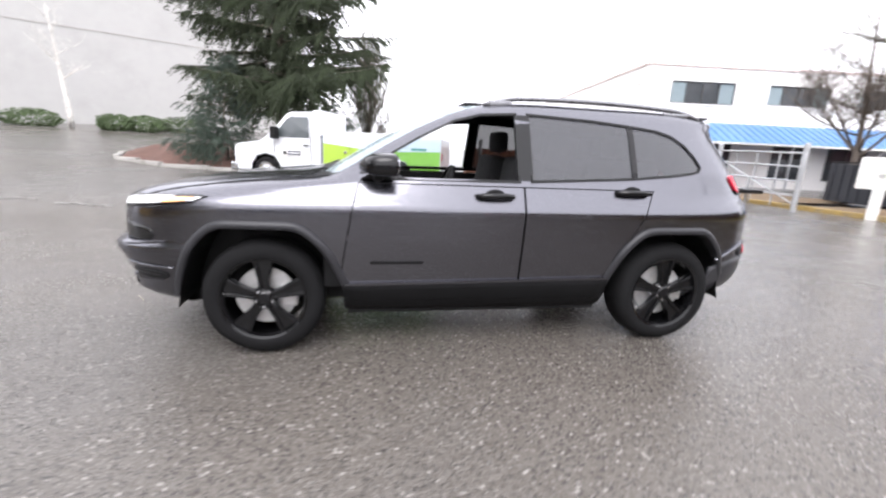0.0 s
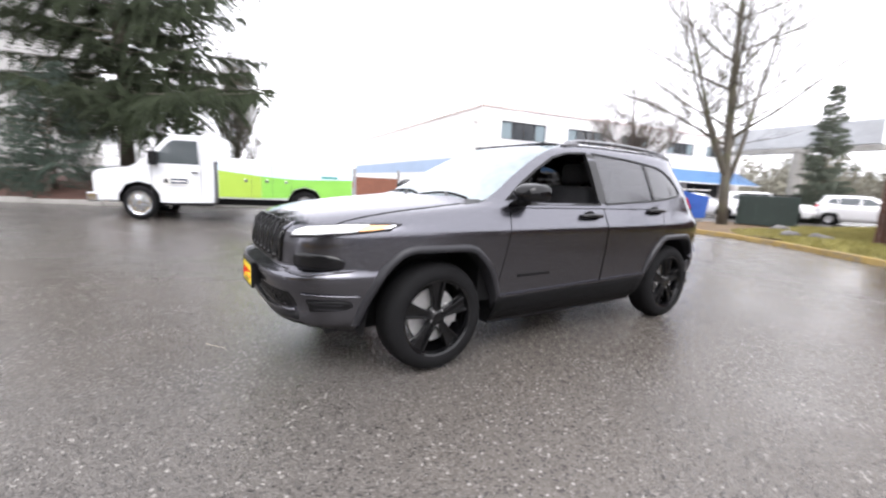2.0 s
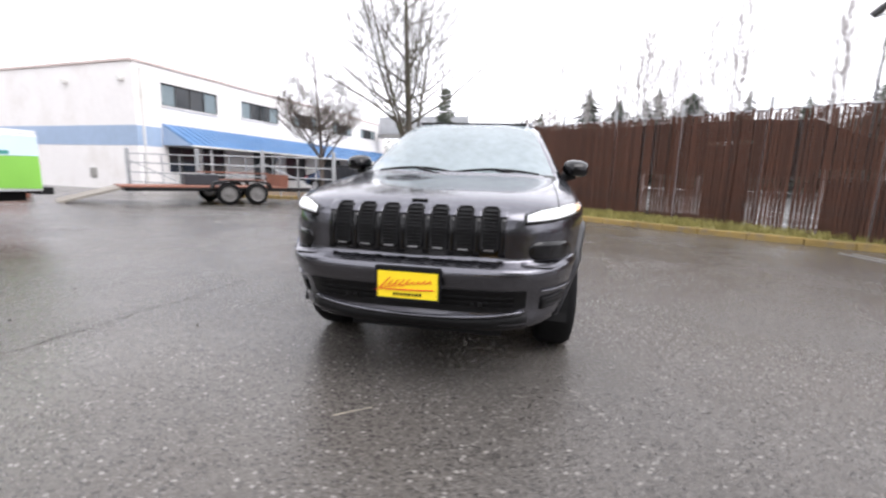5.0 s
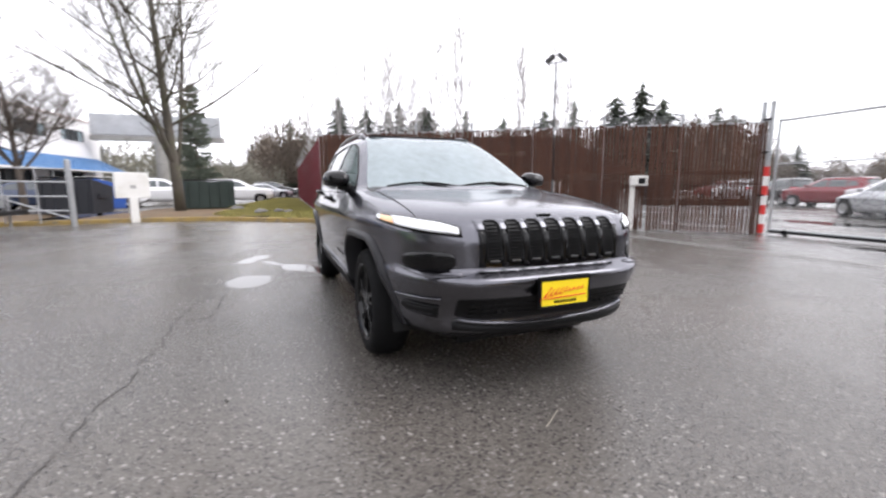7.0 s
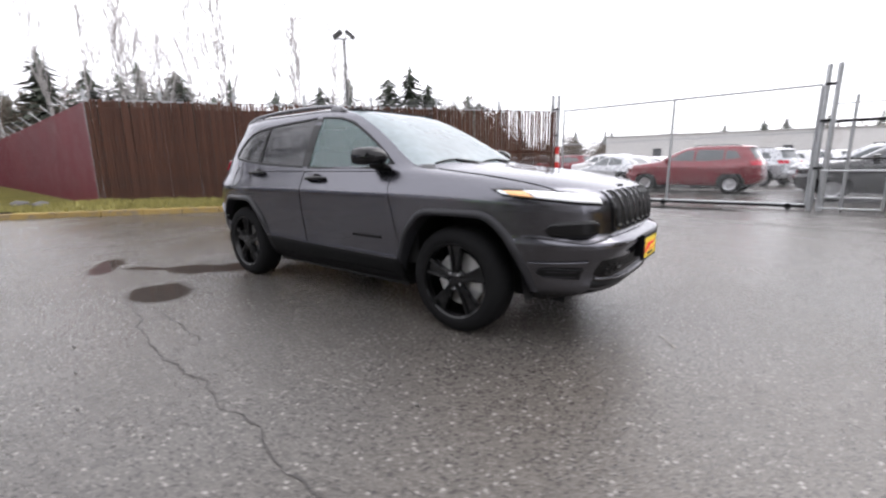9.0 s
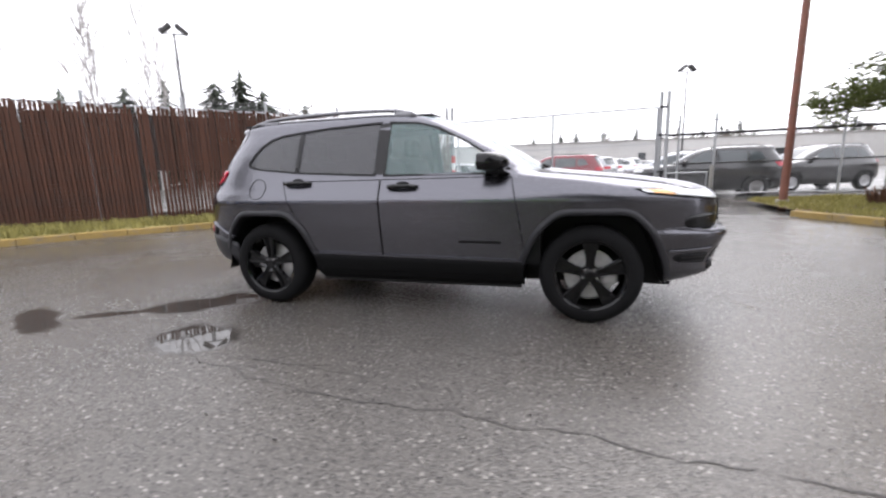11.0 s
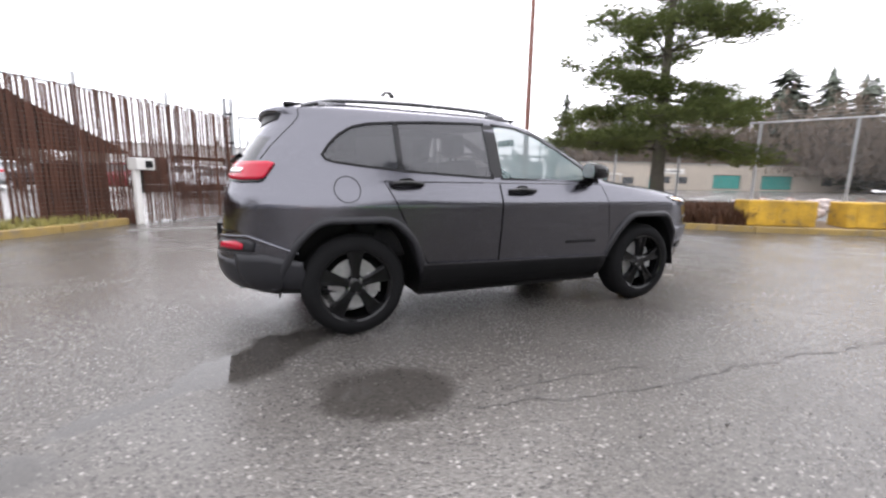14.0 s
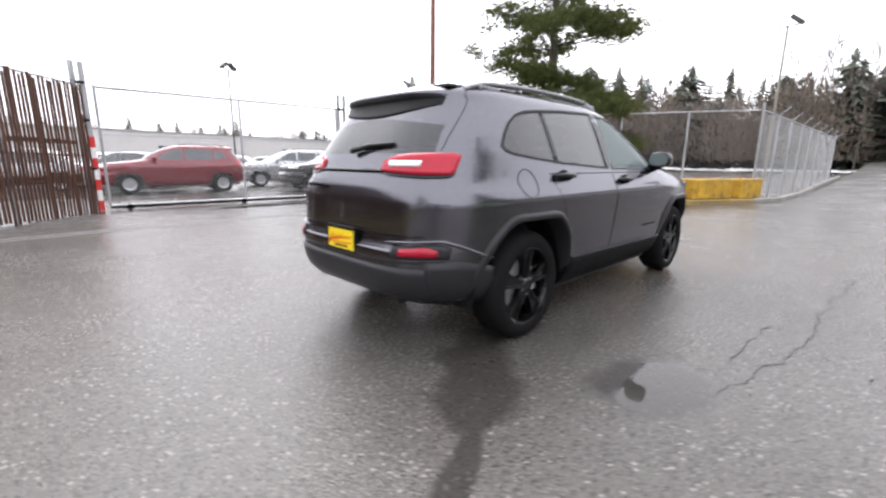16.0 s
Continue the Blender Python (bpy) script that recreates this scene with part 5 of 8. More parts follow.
tufts("grass", lambda q: sbed(q) and q.x > -8.0, sbed_h, ((-8.0, -5.6), (-9.2, -4.2)), 2500, (0.05, 0.12), M_GRASS, "thin winter grass below the pole", "grass", 9)

island, island_h = bed("mulch_island", [(-9.0, 13.4), (-8.3, 11.6), (-6.6, 10.5), (-4.0, 10.2), (1.2, 10.9), (3.0, 12.6), (1.0, 15), (-4, 16), (-8.0, 15.2)], 0.06, 0.42, M_MULCH, "raised island of red bark mulch", "mulch bed", 0.08)
kerb([(-9.1, 13.5), (-8.4, 11.55), (-6.65, 10.35), (-4.0, 10.05), (1.2, 10.75), (3.1, 12.6)], M_CONC, "low grey kerb round the mulch island", 1.2, 0.08)
# ---- trees ----
def mesh_of(name, verts, faces, material, smooth=False):
    me = bpy.data.meshes.new(name)
    me.from_pydata([tuple(v) for v in verts], [], faces)
    me.materials.append(material)
    if smooth:
        me.polygons.foreach_set("use_smooth", [True] * len(me.polygons))
    return me


def needle_spray(rg, verts, faces, p, d, length, droop, width):
    """A side twig hung with needles: a row of short slanting blades on both sides."""
    p, d = Vector(p), Vector(d).normalized()
    side = d.cross(Vector((0, 0, 1)))
    side = side.normalized() if side.length > 0.01 else Vector((1, 0, 0))
    n = max(3, int(length / 0.055))
    q = p.copy()
    for i in range(n):
        f = i / n
        q = q + d * (length / n) + Vector((0, 0, -droop * length / n * (0.4 + f)))
        w = width * (1 - 0.6 * f) * rg.uniform(0.7, 1.2)
        for s in (-1, 1):
            tip = q + side * s * w + d * w * 0.5 + Vector((rg.uniform(-0.02, 0.02), rg.uniform(-0.02, 0.02), -w * rg.uniform(0.1, 0.9)))
            k = len(verts)
            up = Vector((0, 0, width * 0.16))
            verts += [q - up, q + up + d * 0.01, tip]
            faces.append((k, k + 1, k + 2))


def conifer(name, label, at, height, spread, needles, seed, whorl=0.42, droop=0.35, bare=0.6, per=7, spray=0.16, trunk_r=0.16, ragged=0.25):
    rg = random.Random(seed)
    tree = thing(name, label, "tree", at=at)
    tb = bmesh.new()
    tube(tb, [(rg.uniform(-0.03, 0.03) * i, rg.uniform(-0.03, 0.03) * i, height * i / 6) for i in range(7)], [trunk_r * (1 - 0.93 * i / 6) for i in range(7)], 10)
    tv, tf = [], []
    z = bare
    while z < height * 0.97:
        f = (z - bare) / (height - bare)
        R = spread * (1 - f) ** 0.8 * (0.55 + 0.45 * min(1, f * 6 + 0.4))
        for k in range(per):
            a = rg.uniform(0, 6.28)
            L = R * rg.uniform(1 - ragged * 1.6, 1 + ragged * 0.5) + 0.1
            rise = 0.25 * f - droop * (1 - f)
            d = Vector((math.cos(a), math.sin(a), rise)).normalized()
            pts, p = [], Vector((0, 0, z + rg.uniform(-whorl / 2, whorl / 2)))
            m = 6
            for i in range(m + 1):
                u = i / m
                pts.append(p + d * L * u + Vector((0, 0, 0.12 * L * (u * u) - 0.05 * L * u)))
            tube(tb, pts, [max(0.006, trunk_r * 0.22 * (1 - f * 0.6) * (1 - 0.85 * i / m)) for i in range(m + 1)], 4)
            steps = max(4, int(L / 0.16))
            for i in range(steps):
                u = 0.18 + 0.82 * (i + rg.random()) / steps
                if u > 1:
                    continue
                base = p + d * L * u + Vector((0, 0, 0.12 * L * u * u - 0.05 * L * u))
                for s in (-1, 1):
                    b = a + s * rg.uniform(0.5, 1.2)
                    needle_spray(rg, tv, tf, base, (math.cos(b), math.sin(b), rise * 0.5), L * 0.36 * (1.15 - u) + 0.14, rg.uniform(0.3, 1.3), spray * rg.uniform(0.6, 1.1))
        z += whorl * rg.uniform(0.75, 1.2)
    part("trunk", tb, M_BARK, tree, "", True)
    crown = new("crown", mesh_of("crown", tv, tf, needles))
    crown.parent = tree
    return tree


def grow(rg, segs, p, d, length, radius, depth, up=0.12, fork=3, wander=0.14):
    """Branches as a list of tapered paths."""
    n = 6
    pts, rad = [p.copy()], [radius]
    for i in range(n):
        d = (d + Vector((rg.uniform(-wander, wander), rg.uniform(-wander, wander), rg.uniform(-wander, wander) + up * 0.3))).normalized()
        p = p + d * length / n
        pts.append(p.copy())
        rad.append(radius * (1 - 0.72 * (i + 1) / n))
    segs.append((pts, rad))
    if depth <= 0:
        return
    for k in range(fork + (2 if depth > 1 else 0)):
        i = rg.randint(1, n - 1)
        b = pts[i]
        dd = pts[i + 1] - pts[i]
        ax = Vector((rg.uniform(-1, 1), rg.uniform(-1, 1), rg.uniform(-0.3, 0.6)))
        nd = (dd.normalized() * rg.uniform(0.35, 0.9) + ax.normalized() * 0.75 + Vector((0, 0, up))).normalized()
        grow(rg, segs, b, nd, length * rg.uniform(0.42, 0.68), rad[i] * 0.6, depth - 1, up, fork, wander)


def bare_mesh(name, seed, height, radius, depth, limbs, fork=3, stem=0.25, up=0.2, spread=0.5, material=None, sides=5, stems=1, least=0.0035, lean_most=0.12):
    rg = random.Random(seed)
    segs, stem_segs = [], []
    for s in range(stems):
        lean = Vector((rg.uniform(-lean_most, lean_most) * (s > 0), rg.uniform(-lean_most, lean_most) * (s > 0), 1)).normalized()
        n, p = 9, Vector((0, 0, -0.1)) if s == 0 else Vector((0, 0, height * stem * rg.uniform(0.5, 0.9)))
        H = height * (1 if s == 0 else rg.uniform(0.7, 0.9)) - p.z
        pts, rad = [p.copy()], [radius * (1 if s == 0 else 0.45)]
        for i in range(n):
            lean = (lean + Vector((rg.uniform(-0.05, 0.05), rg.uniform(-0.05, 0.05), 0.05))).normalized()
            p = p + lean * H / n
            pts.append(p.copy())
            rad.append(rad[0] * (1 - 0.9 * (i + 1) / n))
        stem_segs.append((pts, rad))
        for k in range(limbs):
            u = stem + (0.95 - stem) * (k + rg.random()) / limbs
            i = min(n - 1, int(u * n))
            b = pts[i].lerp(pts[i + 1], u * n - i)
            a = k * 2.4 + rg.uniform(-0.5, 0.5)
            d = Vector((math.cos(a) * spread, math.sin(a) * spread, up + 0.25)).normalized()
            grow(rg, segs, b, d, H * (0.42 - 0.3 * u) * rg.uniform(0.8, 1.2), rad[i] * 0.34, depth, up, fork)
    out = []
    for kind, paths in (("trunk", stem_segs), ("crown", segs)):
        tb = bmesh.new()
        for pts, rad in paths:
            tube(tb, pts, [max(least, r) for r in rad], sides if rad[0] > 0.03 else 3)
        me = bpy.data.meshes.new(kind)
        tb.to_mesh(me)
        tb.free()
        me.materials.append(material or M_TWIG)
        me.polygons.foreach_set("use_smooth", [True] * len(me.polygons))
        out.append(me)
    return out


def bare_tree(name, label, at, meshes, size=1.0, turn=0, group=""):
    tree = thing(name, label, "tree", group, at, turn)
    for kind, me in zip(("trunk", "crown"), meshes):
        t = new(kind, me)
        t.parent, t.scale = tree, (size, size, size)
    return tree


# evergreens by the truck
conifer("spruce_tree", "tall dark green spruce with drooping branches on mulch", (-3.6, 12.3, 0.35 + hill(-3.6, 12.3)), 13.0, 4.0, M_SPRUCE, 11, 0.44, 0.14, 1.9, 10, 0.17, 0.22, 0.6)
conifer("spruce_tree", "low blue-green spruce bush beside the tall tree", (-5.0, 11.0, 0.25 + hill(-5.0, 11.0)), 3.1, 1.6, M_SPRUCE2, 12, 0.24, 0.1, 0.1, 8, 0.12, 0.06)
conifer("spruce_tree", "low blue-green spruce bush behind the truck", (-2.0, 11.9, 0.35 + hill(-2.0, 11.9)), 1.9, 1.6, M_SPRUCE2, 13, 0.24, 0.2, 0.1, 7, 0.10, 0.06)
bare_tree("bare_shrub", "leafless many-stemmed shrub behind the truck", (-0.7, 12.4, 0.35 + hill(-0.7, 12.4)), bare_mesh("shrub", 21, 4.6, 0.06, 2, 14, 4, 0.03, 0.5, 0.7, M_BARK, 4, 9))
# birch and hedges by the pale building
bare_tree("birch_tree", "slim white-barked leafless birch by the pale wall", (-16.9, 24.2, hill(-16.9, 24.2)), bare_mesh("birch", 31, 6.2, 0.15, 2, 9, 3, 0.4, 0.15, 0.7, M_BIRCH, 6))


def leafy(name, label, category, at, rx, ry, rz, n, material, seed, leaf=0.07):
    rg = random.Random(seed)
    tv, tf = [], []
    for _ in range(n):
        d = Vector((rg.gauss(0, 1), rg.gauss(0, 1), rg.gauss(0, 1))).normalized()
        bump = 1 + 0.18 * noise.noise(d * 2.3 + Vector((seed, 0, 0)))
        r = bump * rg.uniform(0.75, 1.03)
        c = Vector((d.x * rx * r, d.y * ry * r, max(0.0, (d.z * 0.5 + 0.5) * 2 * rz * min(1, r))))
        u = Vector((rg.uniform(-1, 1), rg.uniform(-1, 1), rg.uniform(-1, 1))).normalized()
        v = u.orthogonal().normalized()
        k = len(tv)
        s = leaf * rg.uniform(0.6, 1.4)
        tv += [c - u * s, c + v * s * 0.5, c + u * s, c - v * s * 0.5]
        tf.append((k, k + 1, k + 2, k + 3))
    o = new(name, mesh_of(name, tv, tf, material))
    o.location = at
    return tagged(o, label, category)


for x, y, rx, s in ((-18.3, 23.4, 1.5, 1), (-13.4, 24.6, 1.0, 2), (-12.1, 26.4, 1.5, 3), (-14.6, 24.0, 0.9, 4)):
    leafy("hedge_bush", "rounded evergreen bush below the pale wall", "bush", (x, y, hill(x, y) - 0.1), rx, 0.8, 0.5, 1800, M_HEDGE, s)
# trees on the planted strip
bare_tree("bare_tree", "tall leafless tree with several upright leaders", (15.0, 4.6, 0.15), bare_mesh("maple", 41, 12.5, 0.2, 2, 26, 5, 0.2, 0.2, 0.9, M_BARK, 6, 4, 0.0035, 0.4))
bare_tree("bare_tree", "leafless spreading tree in front of the building", (18.0, 10.5, 0.1), bare_mesh("cherry", 43, 7.6, 0.14, 2, 26, 6, 0.28, 0.2, 1.1, M_TWIG, 5, 5, 0.003, 0.9))
conifer("cypress_tree", "narrow dark conical evergreen at the far car park", (29.5, 5.8, 0), 8.0, 1.6, M_FARFIR, 14, 0.34, 0.1, 0.3, 7, 0.20, 0.12, 0.2)


def pine(at, seed):
    """A leaning pine with layered clumps of needles at the ends of its limbs."""
    rg = random.Random(seed)
    tree = thing("pine_tree", "broad leaning pine with layered green needle clumps", "tree", at=at)
    tb = bmesh.new()
    stem = [Vector((0, 0, -0.1)), Vector((0.05, -0.05, 1.0)), Vector((-0.12, -0.22, 2.2)), Vector((-0.3, -0.4, 3.6)), Vector((-0.42, -0.5, 5.2)), Vector((-0.45, -0.55, 6.8)), Vector((-0.5, -0.5, 8.2))]
    tube(tb, stem, [0.22, 0.19, 0.165, 0.14, 0.11, 0.07, 0.03], 10)
    tv, tf = [], []

    def clump(c, r, n):
        for _ in range(n):
            d = Vector((rg.gauss(0, 1), rg.gauss(0, 1), rg.gauss(0, 1)))
            p = c + Vector((d.x * r * 0.55, d.y * r * 0.55, d.z * r * 0.26))
            for _ in range(7):
                t = Vector((rg.uniform(-1, 1), rg.uniform(-1, 1), rg.uniform(-0.1, 1.0))).normalized() * rg.uniform(0.09, 0.19)
                w = t.orthogonal().normalized() * 0.014
                k = len(tv)
                tv.extend([p - w, p + w, p + t])
                tf.append((k, k + 1, k + 2))

    def limb(z, a, L, rise, thick, dense):
        k = min(5, max(0, int(np.searchsorted([s.z for s in stem], z)) - 1))
        b = stem[k].lerp(stem[k + 1], (z - stem[k].z) / (stem[k + 1].z - stem[k].z))
        pts, d = [b], Vector((math.cos(a), math.sin(a), rise))
        for j in range(6):
            d = (d + Vector((rg.uniform(-0.22, 0.22), rg.uniform(-0.22, 0.22), rg.uniform(-0.14, 0.12)))).normalized()
            pts.append(pts[-1] + d * L / 6)
        tube(tb, pts, [thick * (1 - 0.14 * j) for j in range(7)], 5)
        for j in (3, 4, 5, 6):
            for _ in range(dense):
                o = Vector((rg.uniform(-0.55, 0.55), rg.uniform(-0.55, 0.55), rg.uniform(-0.08, 0.16)))
                tube(tb, [pts[j], pts[j] + o], [0.013, 0.004], 3)
                clump(pts[j] + o, rg.uniform(0.26, 0.46), 34)
    # a heavy drooping skirt, a bare stretch of stem, then separate shelves of needles
    for i in range(19):
        limb(1.9 + 1.7 * i / 18, i * 2.4 + rg.uniform(-0.4, 0.4), rg.uniform(1.7, 3.2) * (1 - 0.2 * i / 18), rg.uniform(-0.22, 0.12), 0.05, 4)
    for z, n, L in ((4.5, 5, 2.3), (5.3, 5, 2.2), (6.2, 5, 1.9), (7.0, 5, 1.5), (7.9, 5, 1.0)):
        turn = rg.uniform(0, 6.28)
        for i in range(n):
            limb(z + rg.uniform(-0.15, 0.15), turn + i * 6.28 / n + rg.uniform(-0.5, 0.5), L * rg.uniform(0.55, 1.15), rg.uniform(0.0, 0.3), 0.04, 3)
    for i in range(7):
        z, a = rg.uniform(3.8, 6.5), rg.uniform(0, 6.28)
        k = min(5, max(0, int(np.searchsorted([q.z for q in stem], z)) - 1))
        b = stem[k].lerp(stem[k + 1], (z - stem[k].z) / (stem[k + 1].z - stem[k].z))
        tube(tb, [b, b + Vector((math.cos(a) * 0.7, math.sin(a) * 0.7, 0.1)), b + Vector((math.cos(a + 0.3) * 1.3, math.sin(a + 0.3) * 1.3, -0.1))], [0.022, 0.014, 0.004], 4)
    part("trunk", tb, M_BARK, tree, "dark rough leaning trunk", True)
    c = new("crown", mesh_of("crown", tv, tf, M_PINE))
    c.parent = tree
    return tree


pine((-8.6, -5.0, 0.18), 51)


# ---- far woods ----
def far_fir(rg, tv, tf, x, y, z, h, w, rows=11, blunt=False):
    for i in range(rows):
        f = i / rows
        r = w * (math.sqrt(1 - f * f) * 0.8 if blunt else (1 - f) ** 0.62) * rg.uniform(0.7, 1.2)
        zz = z + h * (0.06 + 0.94 * f)
        n = 17
        for k in range(n):
            a = 2 * math.pi * (k + rg.random()) / n
            L = r * rg.uniform(0.35, 1.3)
            c = Vector((x, y, zz + h * rg.uniform(0.01, 0.05)))
            tip = Vector((x + L * math.cos(a), y + L * math.sin(a), zz - h * 0.03 * rg.uniform(-0.3, 1.5)))
            s = Vector((-math.sin(a), math.cos(a), rg.uniform(-0.3, 0.3))) * L * 0.15
            q = len(tv)
            tv += [c, tip * 0.55 + c * 0.45 + s, tip, tip * 0.55 + c * 0.45 - s]
            tf.append((q, q + 1, q + 2, q + 3))


def far_round(rg, tv, tf, x, y, z, h, w, n=420):
    """A leafless crown from afar: a haze of fine upright twigs."""
    for _ in range(n):
        a, r = rg.uniform(0, 6.28), w * math.sqrt(rg.random())
        zz = z + h * (0.15 + 0.7 * rg.random() * (1 - 0.5 * (r / w) ** 2))
        p = Vector((x + r * math.cos(a), y + r * math.sin(a), zz))
        d = Vector((math.cos(a) * 0.5, math.sin(a) * 0.5, 1)).normalized() * h * rg.uniform(0.03, 0.09)
        s = Vector((-math.sin(a), math.cos(a), 0)) * rg.uniform(0.06, 0.2)
        q = len(tv)
        tv += [p - s, p + s, p + d]
        tf.append((q, q + 1, q + 2))


def woods(name, label, az0, az1, d0, d1, n, h0, h1, fir, material, seed, base=0.0):
    rg = random.Random(seed)
    tv, tf = [], []
    for _ in range(n):
        a, d = math.radians(rg.uniform(az0, az1)), rg.uniform(d0, d1)
        x, y, h = d * math.cos(a), d * math.sin(a), h0 + (h1 - h0) * rg.random() ** 1.8
        if fir:
            far_fir(rg, tv, tf, x, y, base, h, h * rg.uniform(0.2, 0.42), rg.randint(20, 30), rg.random() < 0.5)
        else:
            far_round(rg, tv, tf, x, y, base, h, h * rg.uniform(0.25, 0.4))
    o = new(name, mesh_of(name, tv, tf, material))
    return tagged(o, label, "woods", kind="stuff")


woods("far_firs", "dark line of fir trees behind the yard", -60, -2, 82, 125, 230, 8, 16, True, M_FARFIR, 61)
woods("far_woods", "brown leafless woods behind the yard", -60, 2, 72, 105, 300, 11, 16.5, False, M_FARBROWN, 62)
woods("far_firs", "hazy low line of fir trees beyond the low building", -125, -56, 150, 210, 90, 7, 15, True, M_FARFIR, 63)
woods("far_woods", "hazy leafless woods beyond the low building", -125, -56, 140, 190, 260, 8, 14, False, M_FARBROWN, 64)
woods("far_firs", "dark fir wood beyond the chain-link fence", -182, -128, 84, 112, 70, 11, 20, True, M_FARFIR, 65)
woods("far_woods", "brown leafless woods beyond the chain-link fence", -180, -128, 80, 105, 240, 10, 19, False, M_FARBROWN, 66)
woods("far_firs", "firs closing the end of the road", -186, -170, 84, 104, 9, 12, 18, True, M_FARFIR, 67)
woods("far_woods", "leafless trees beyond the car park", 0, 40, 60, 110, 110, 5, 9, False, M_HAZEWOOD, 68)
woods("far_firs", "firs beyond the car park", 2, 30, 90, 130, 30, 6, 10, True, M_FARFIR, 69)

fir_meshes = []
for seed, wide, blunt in ((71, 0.24, False), (72, 0.30, True), (73, 0.20, False), (74, 0.34, True)):
    fir_tv, fir_tf = [], []
    far_fir(random.Random(seed), fir_tv, fir_tf, 0, 0, 0, 1.0, wide, 36, blunt)
    fir_meshes.append(mesh_of("fir", fir_tv, fir_tf, M_FARFIR))
for k, (x, y, h) in enumerate(((70.8, -10.2, 16), (69.8, -14.7, 14), (68.3, -20, 15.5), (66.8, -24.2, 14.5), (60.9, -36.2, 13), (57.1, -41.8, 13.6), (54.2, -45.4, 15), (49.9, -50.1, 15), (47.2, -52.6, 17.2), (45, -54.5, 14.3),
                               (64, -30.6, 14), (-85.6, -43.8, 21), (-88.2, -38.7, 21), (-93, -26.3, 20), (-95, -20, 19), (-97, -12, 17))):
    t = thing("fir_tree", "single dark fir standing above the treeline", "tree", "firs above the treeline", (x, y, 0), k * 47)
    c = new("crown", fir_meshes[k % 4])
    c.parent, c.scale = t, (h * 1.25, h * 1.25, h)
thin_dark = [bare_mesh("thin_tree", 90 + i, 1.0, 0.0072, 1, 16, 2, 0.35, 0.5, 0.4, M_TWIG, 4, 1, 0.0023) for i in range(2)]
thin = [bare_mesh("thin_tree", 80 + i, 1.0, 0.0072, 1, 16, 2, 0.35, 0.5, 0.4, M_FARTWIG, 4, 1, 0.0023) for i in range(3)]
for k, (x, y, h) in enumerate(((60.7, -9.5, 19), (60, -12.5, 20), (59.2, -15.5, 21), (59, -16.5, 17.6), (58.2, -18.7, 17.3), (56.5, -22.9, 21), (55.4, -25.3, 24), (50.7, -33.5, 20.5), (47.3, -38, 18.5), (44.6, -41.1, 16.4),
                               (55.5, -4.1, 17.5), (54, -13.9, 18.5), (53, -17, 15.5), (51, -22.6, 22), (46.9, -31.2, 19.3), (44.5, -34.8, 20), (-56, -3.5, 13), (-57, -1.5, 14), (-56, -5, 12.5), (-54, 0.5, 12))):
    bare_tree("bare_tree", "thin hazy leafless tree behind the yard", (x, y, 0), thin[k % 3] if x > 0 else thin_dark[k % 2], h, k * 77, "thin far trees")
# ---- fences and gates ----
def chain_bay(L, z0, z1, cell=0.07, r=0.0022):
    """Diamond wire mesh in the plane y = 0, from x 0 to L."""
    H, verts, faces = z1 - z0, [], []

    def wire(x, z, x2, z2):
        if x2 < 0 or x > L:
            pass
        d = Vector((x2 - x, 0, z2 - z))
        if d.length < 0.01:
            return
        s = Vector((-d.z, 0, d.x)).normalized() * r
        k = len(verts)
        verts.extend([(x + s.x, -r, z + s.z), (x - s.x, -r, z - s.z), (x, r, z), (x2 + s.x, -r, z2 + s.z), (x2 - s.x, -r, z2 - s.z), (x2, r, z2)])
        faces.extend([(k, k + 1, k + 4, k + 3), (k + 1, k + 2, k + 5, k + 4), (k + 2, k, k + 3, k + 5)])
    n = int((L + H) / cell)
    for i in range(n + 1):
        c = i * cell - H
        a, b = max(0.0, c), min(L, c + H)
        if b > a:
            wire(a, z0 + a - c, b, z0 + b - c)
        c2 = i * cell
        a, b = max(0.0, c2 - H), min(L, c2)
        if b > a:
            wire(a, z0 + c2 - a, b, z0 + c2 - b)
    return verts, faces


def frame_on(a, b):
    return Matrix.Translation((a[0], a[1], 0)) @ Matrix.Rotation(math.atan2(b[1] - a[1], b[0] - a[0]), 4, "Z")


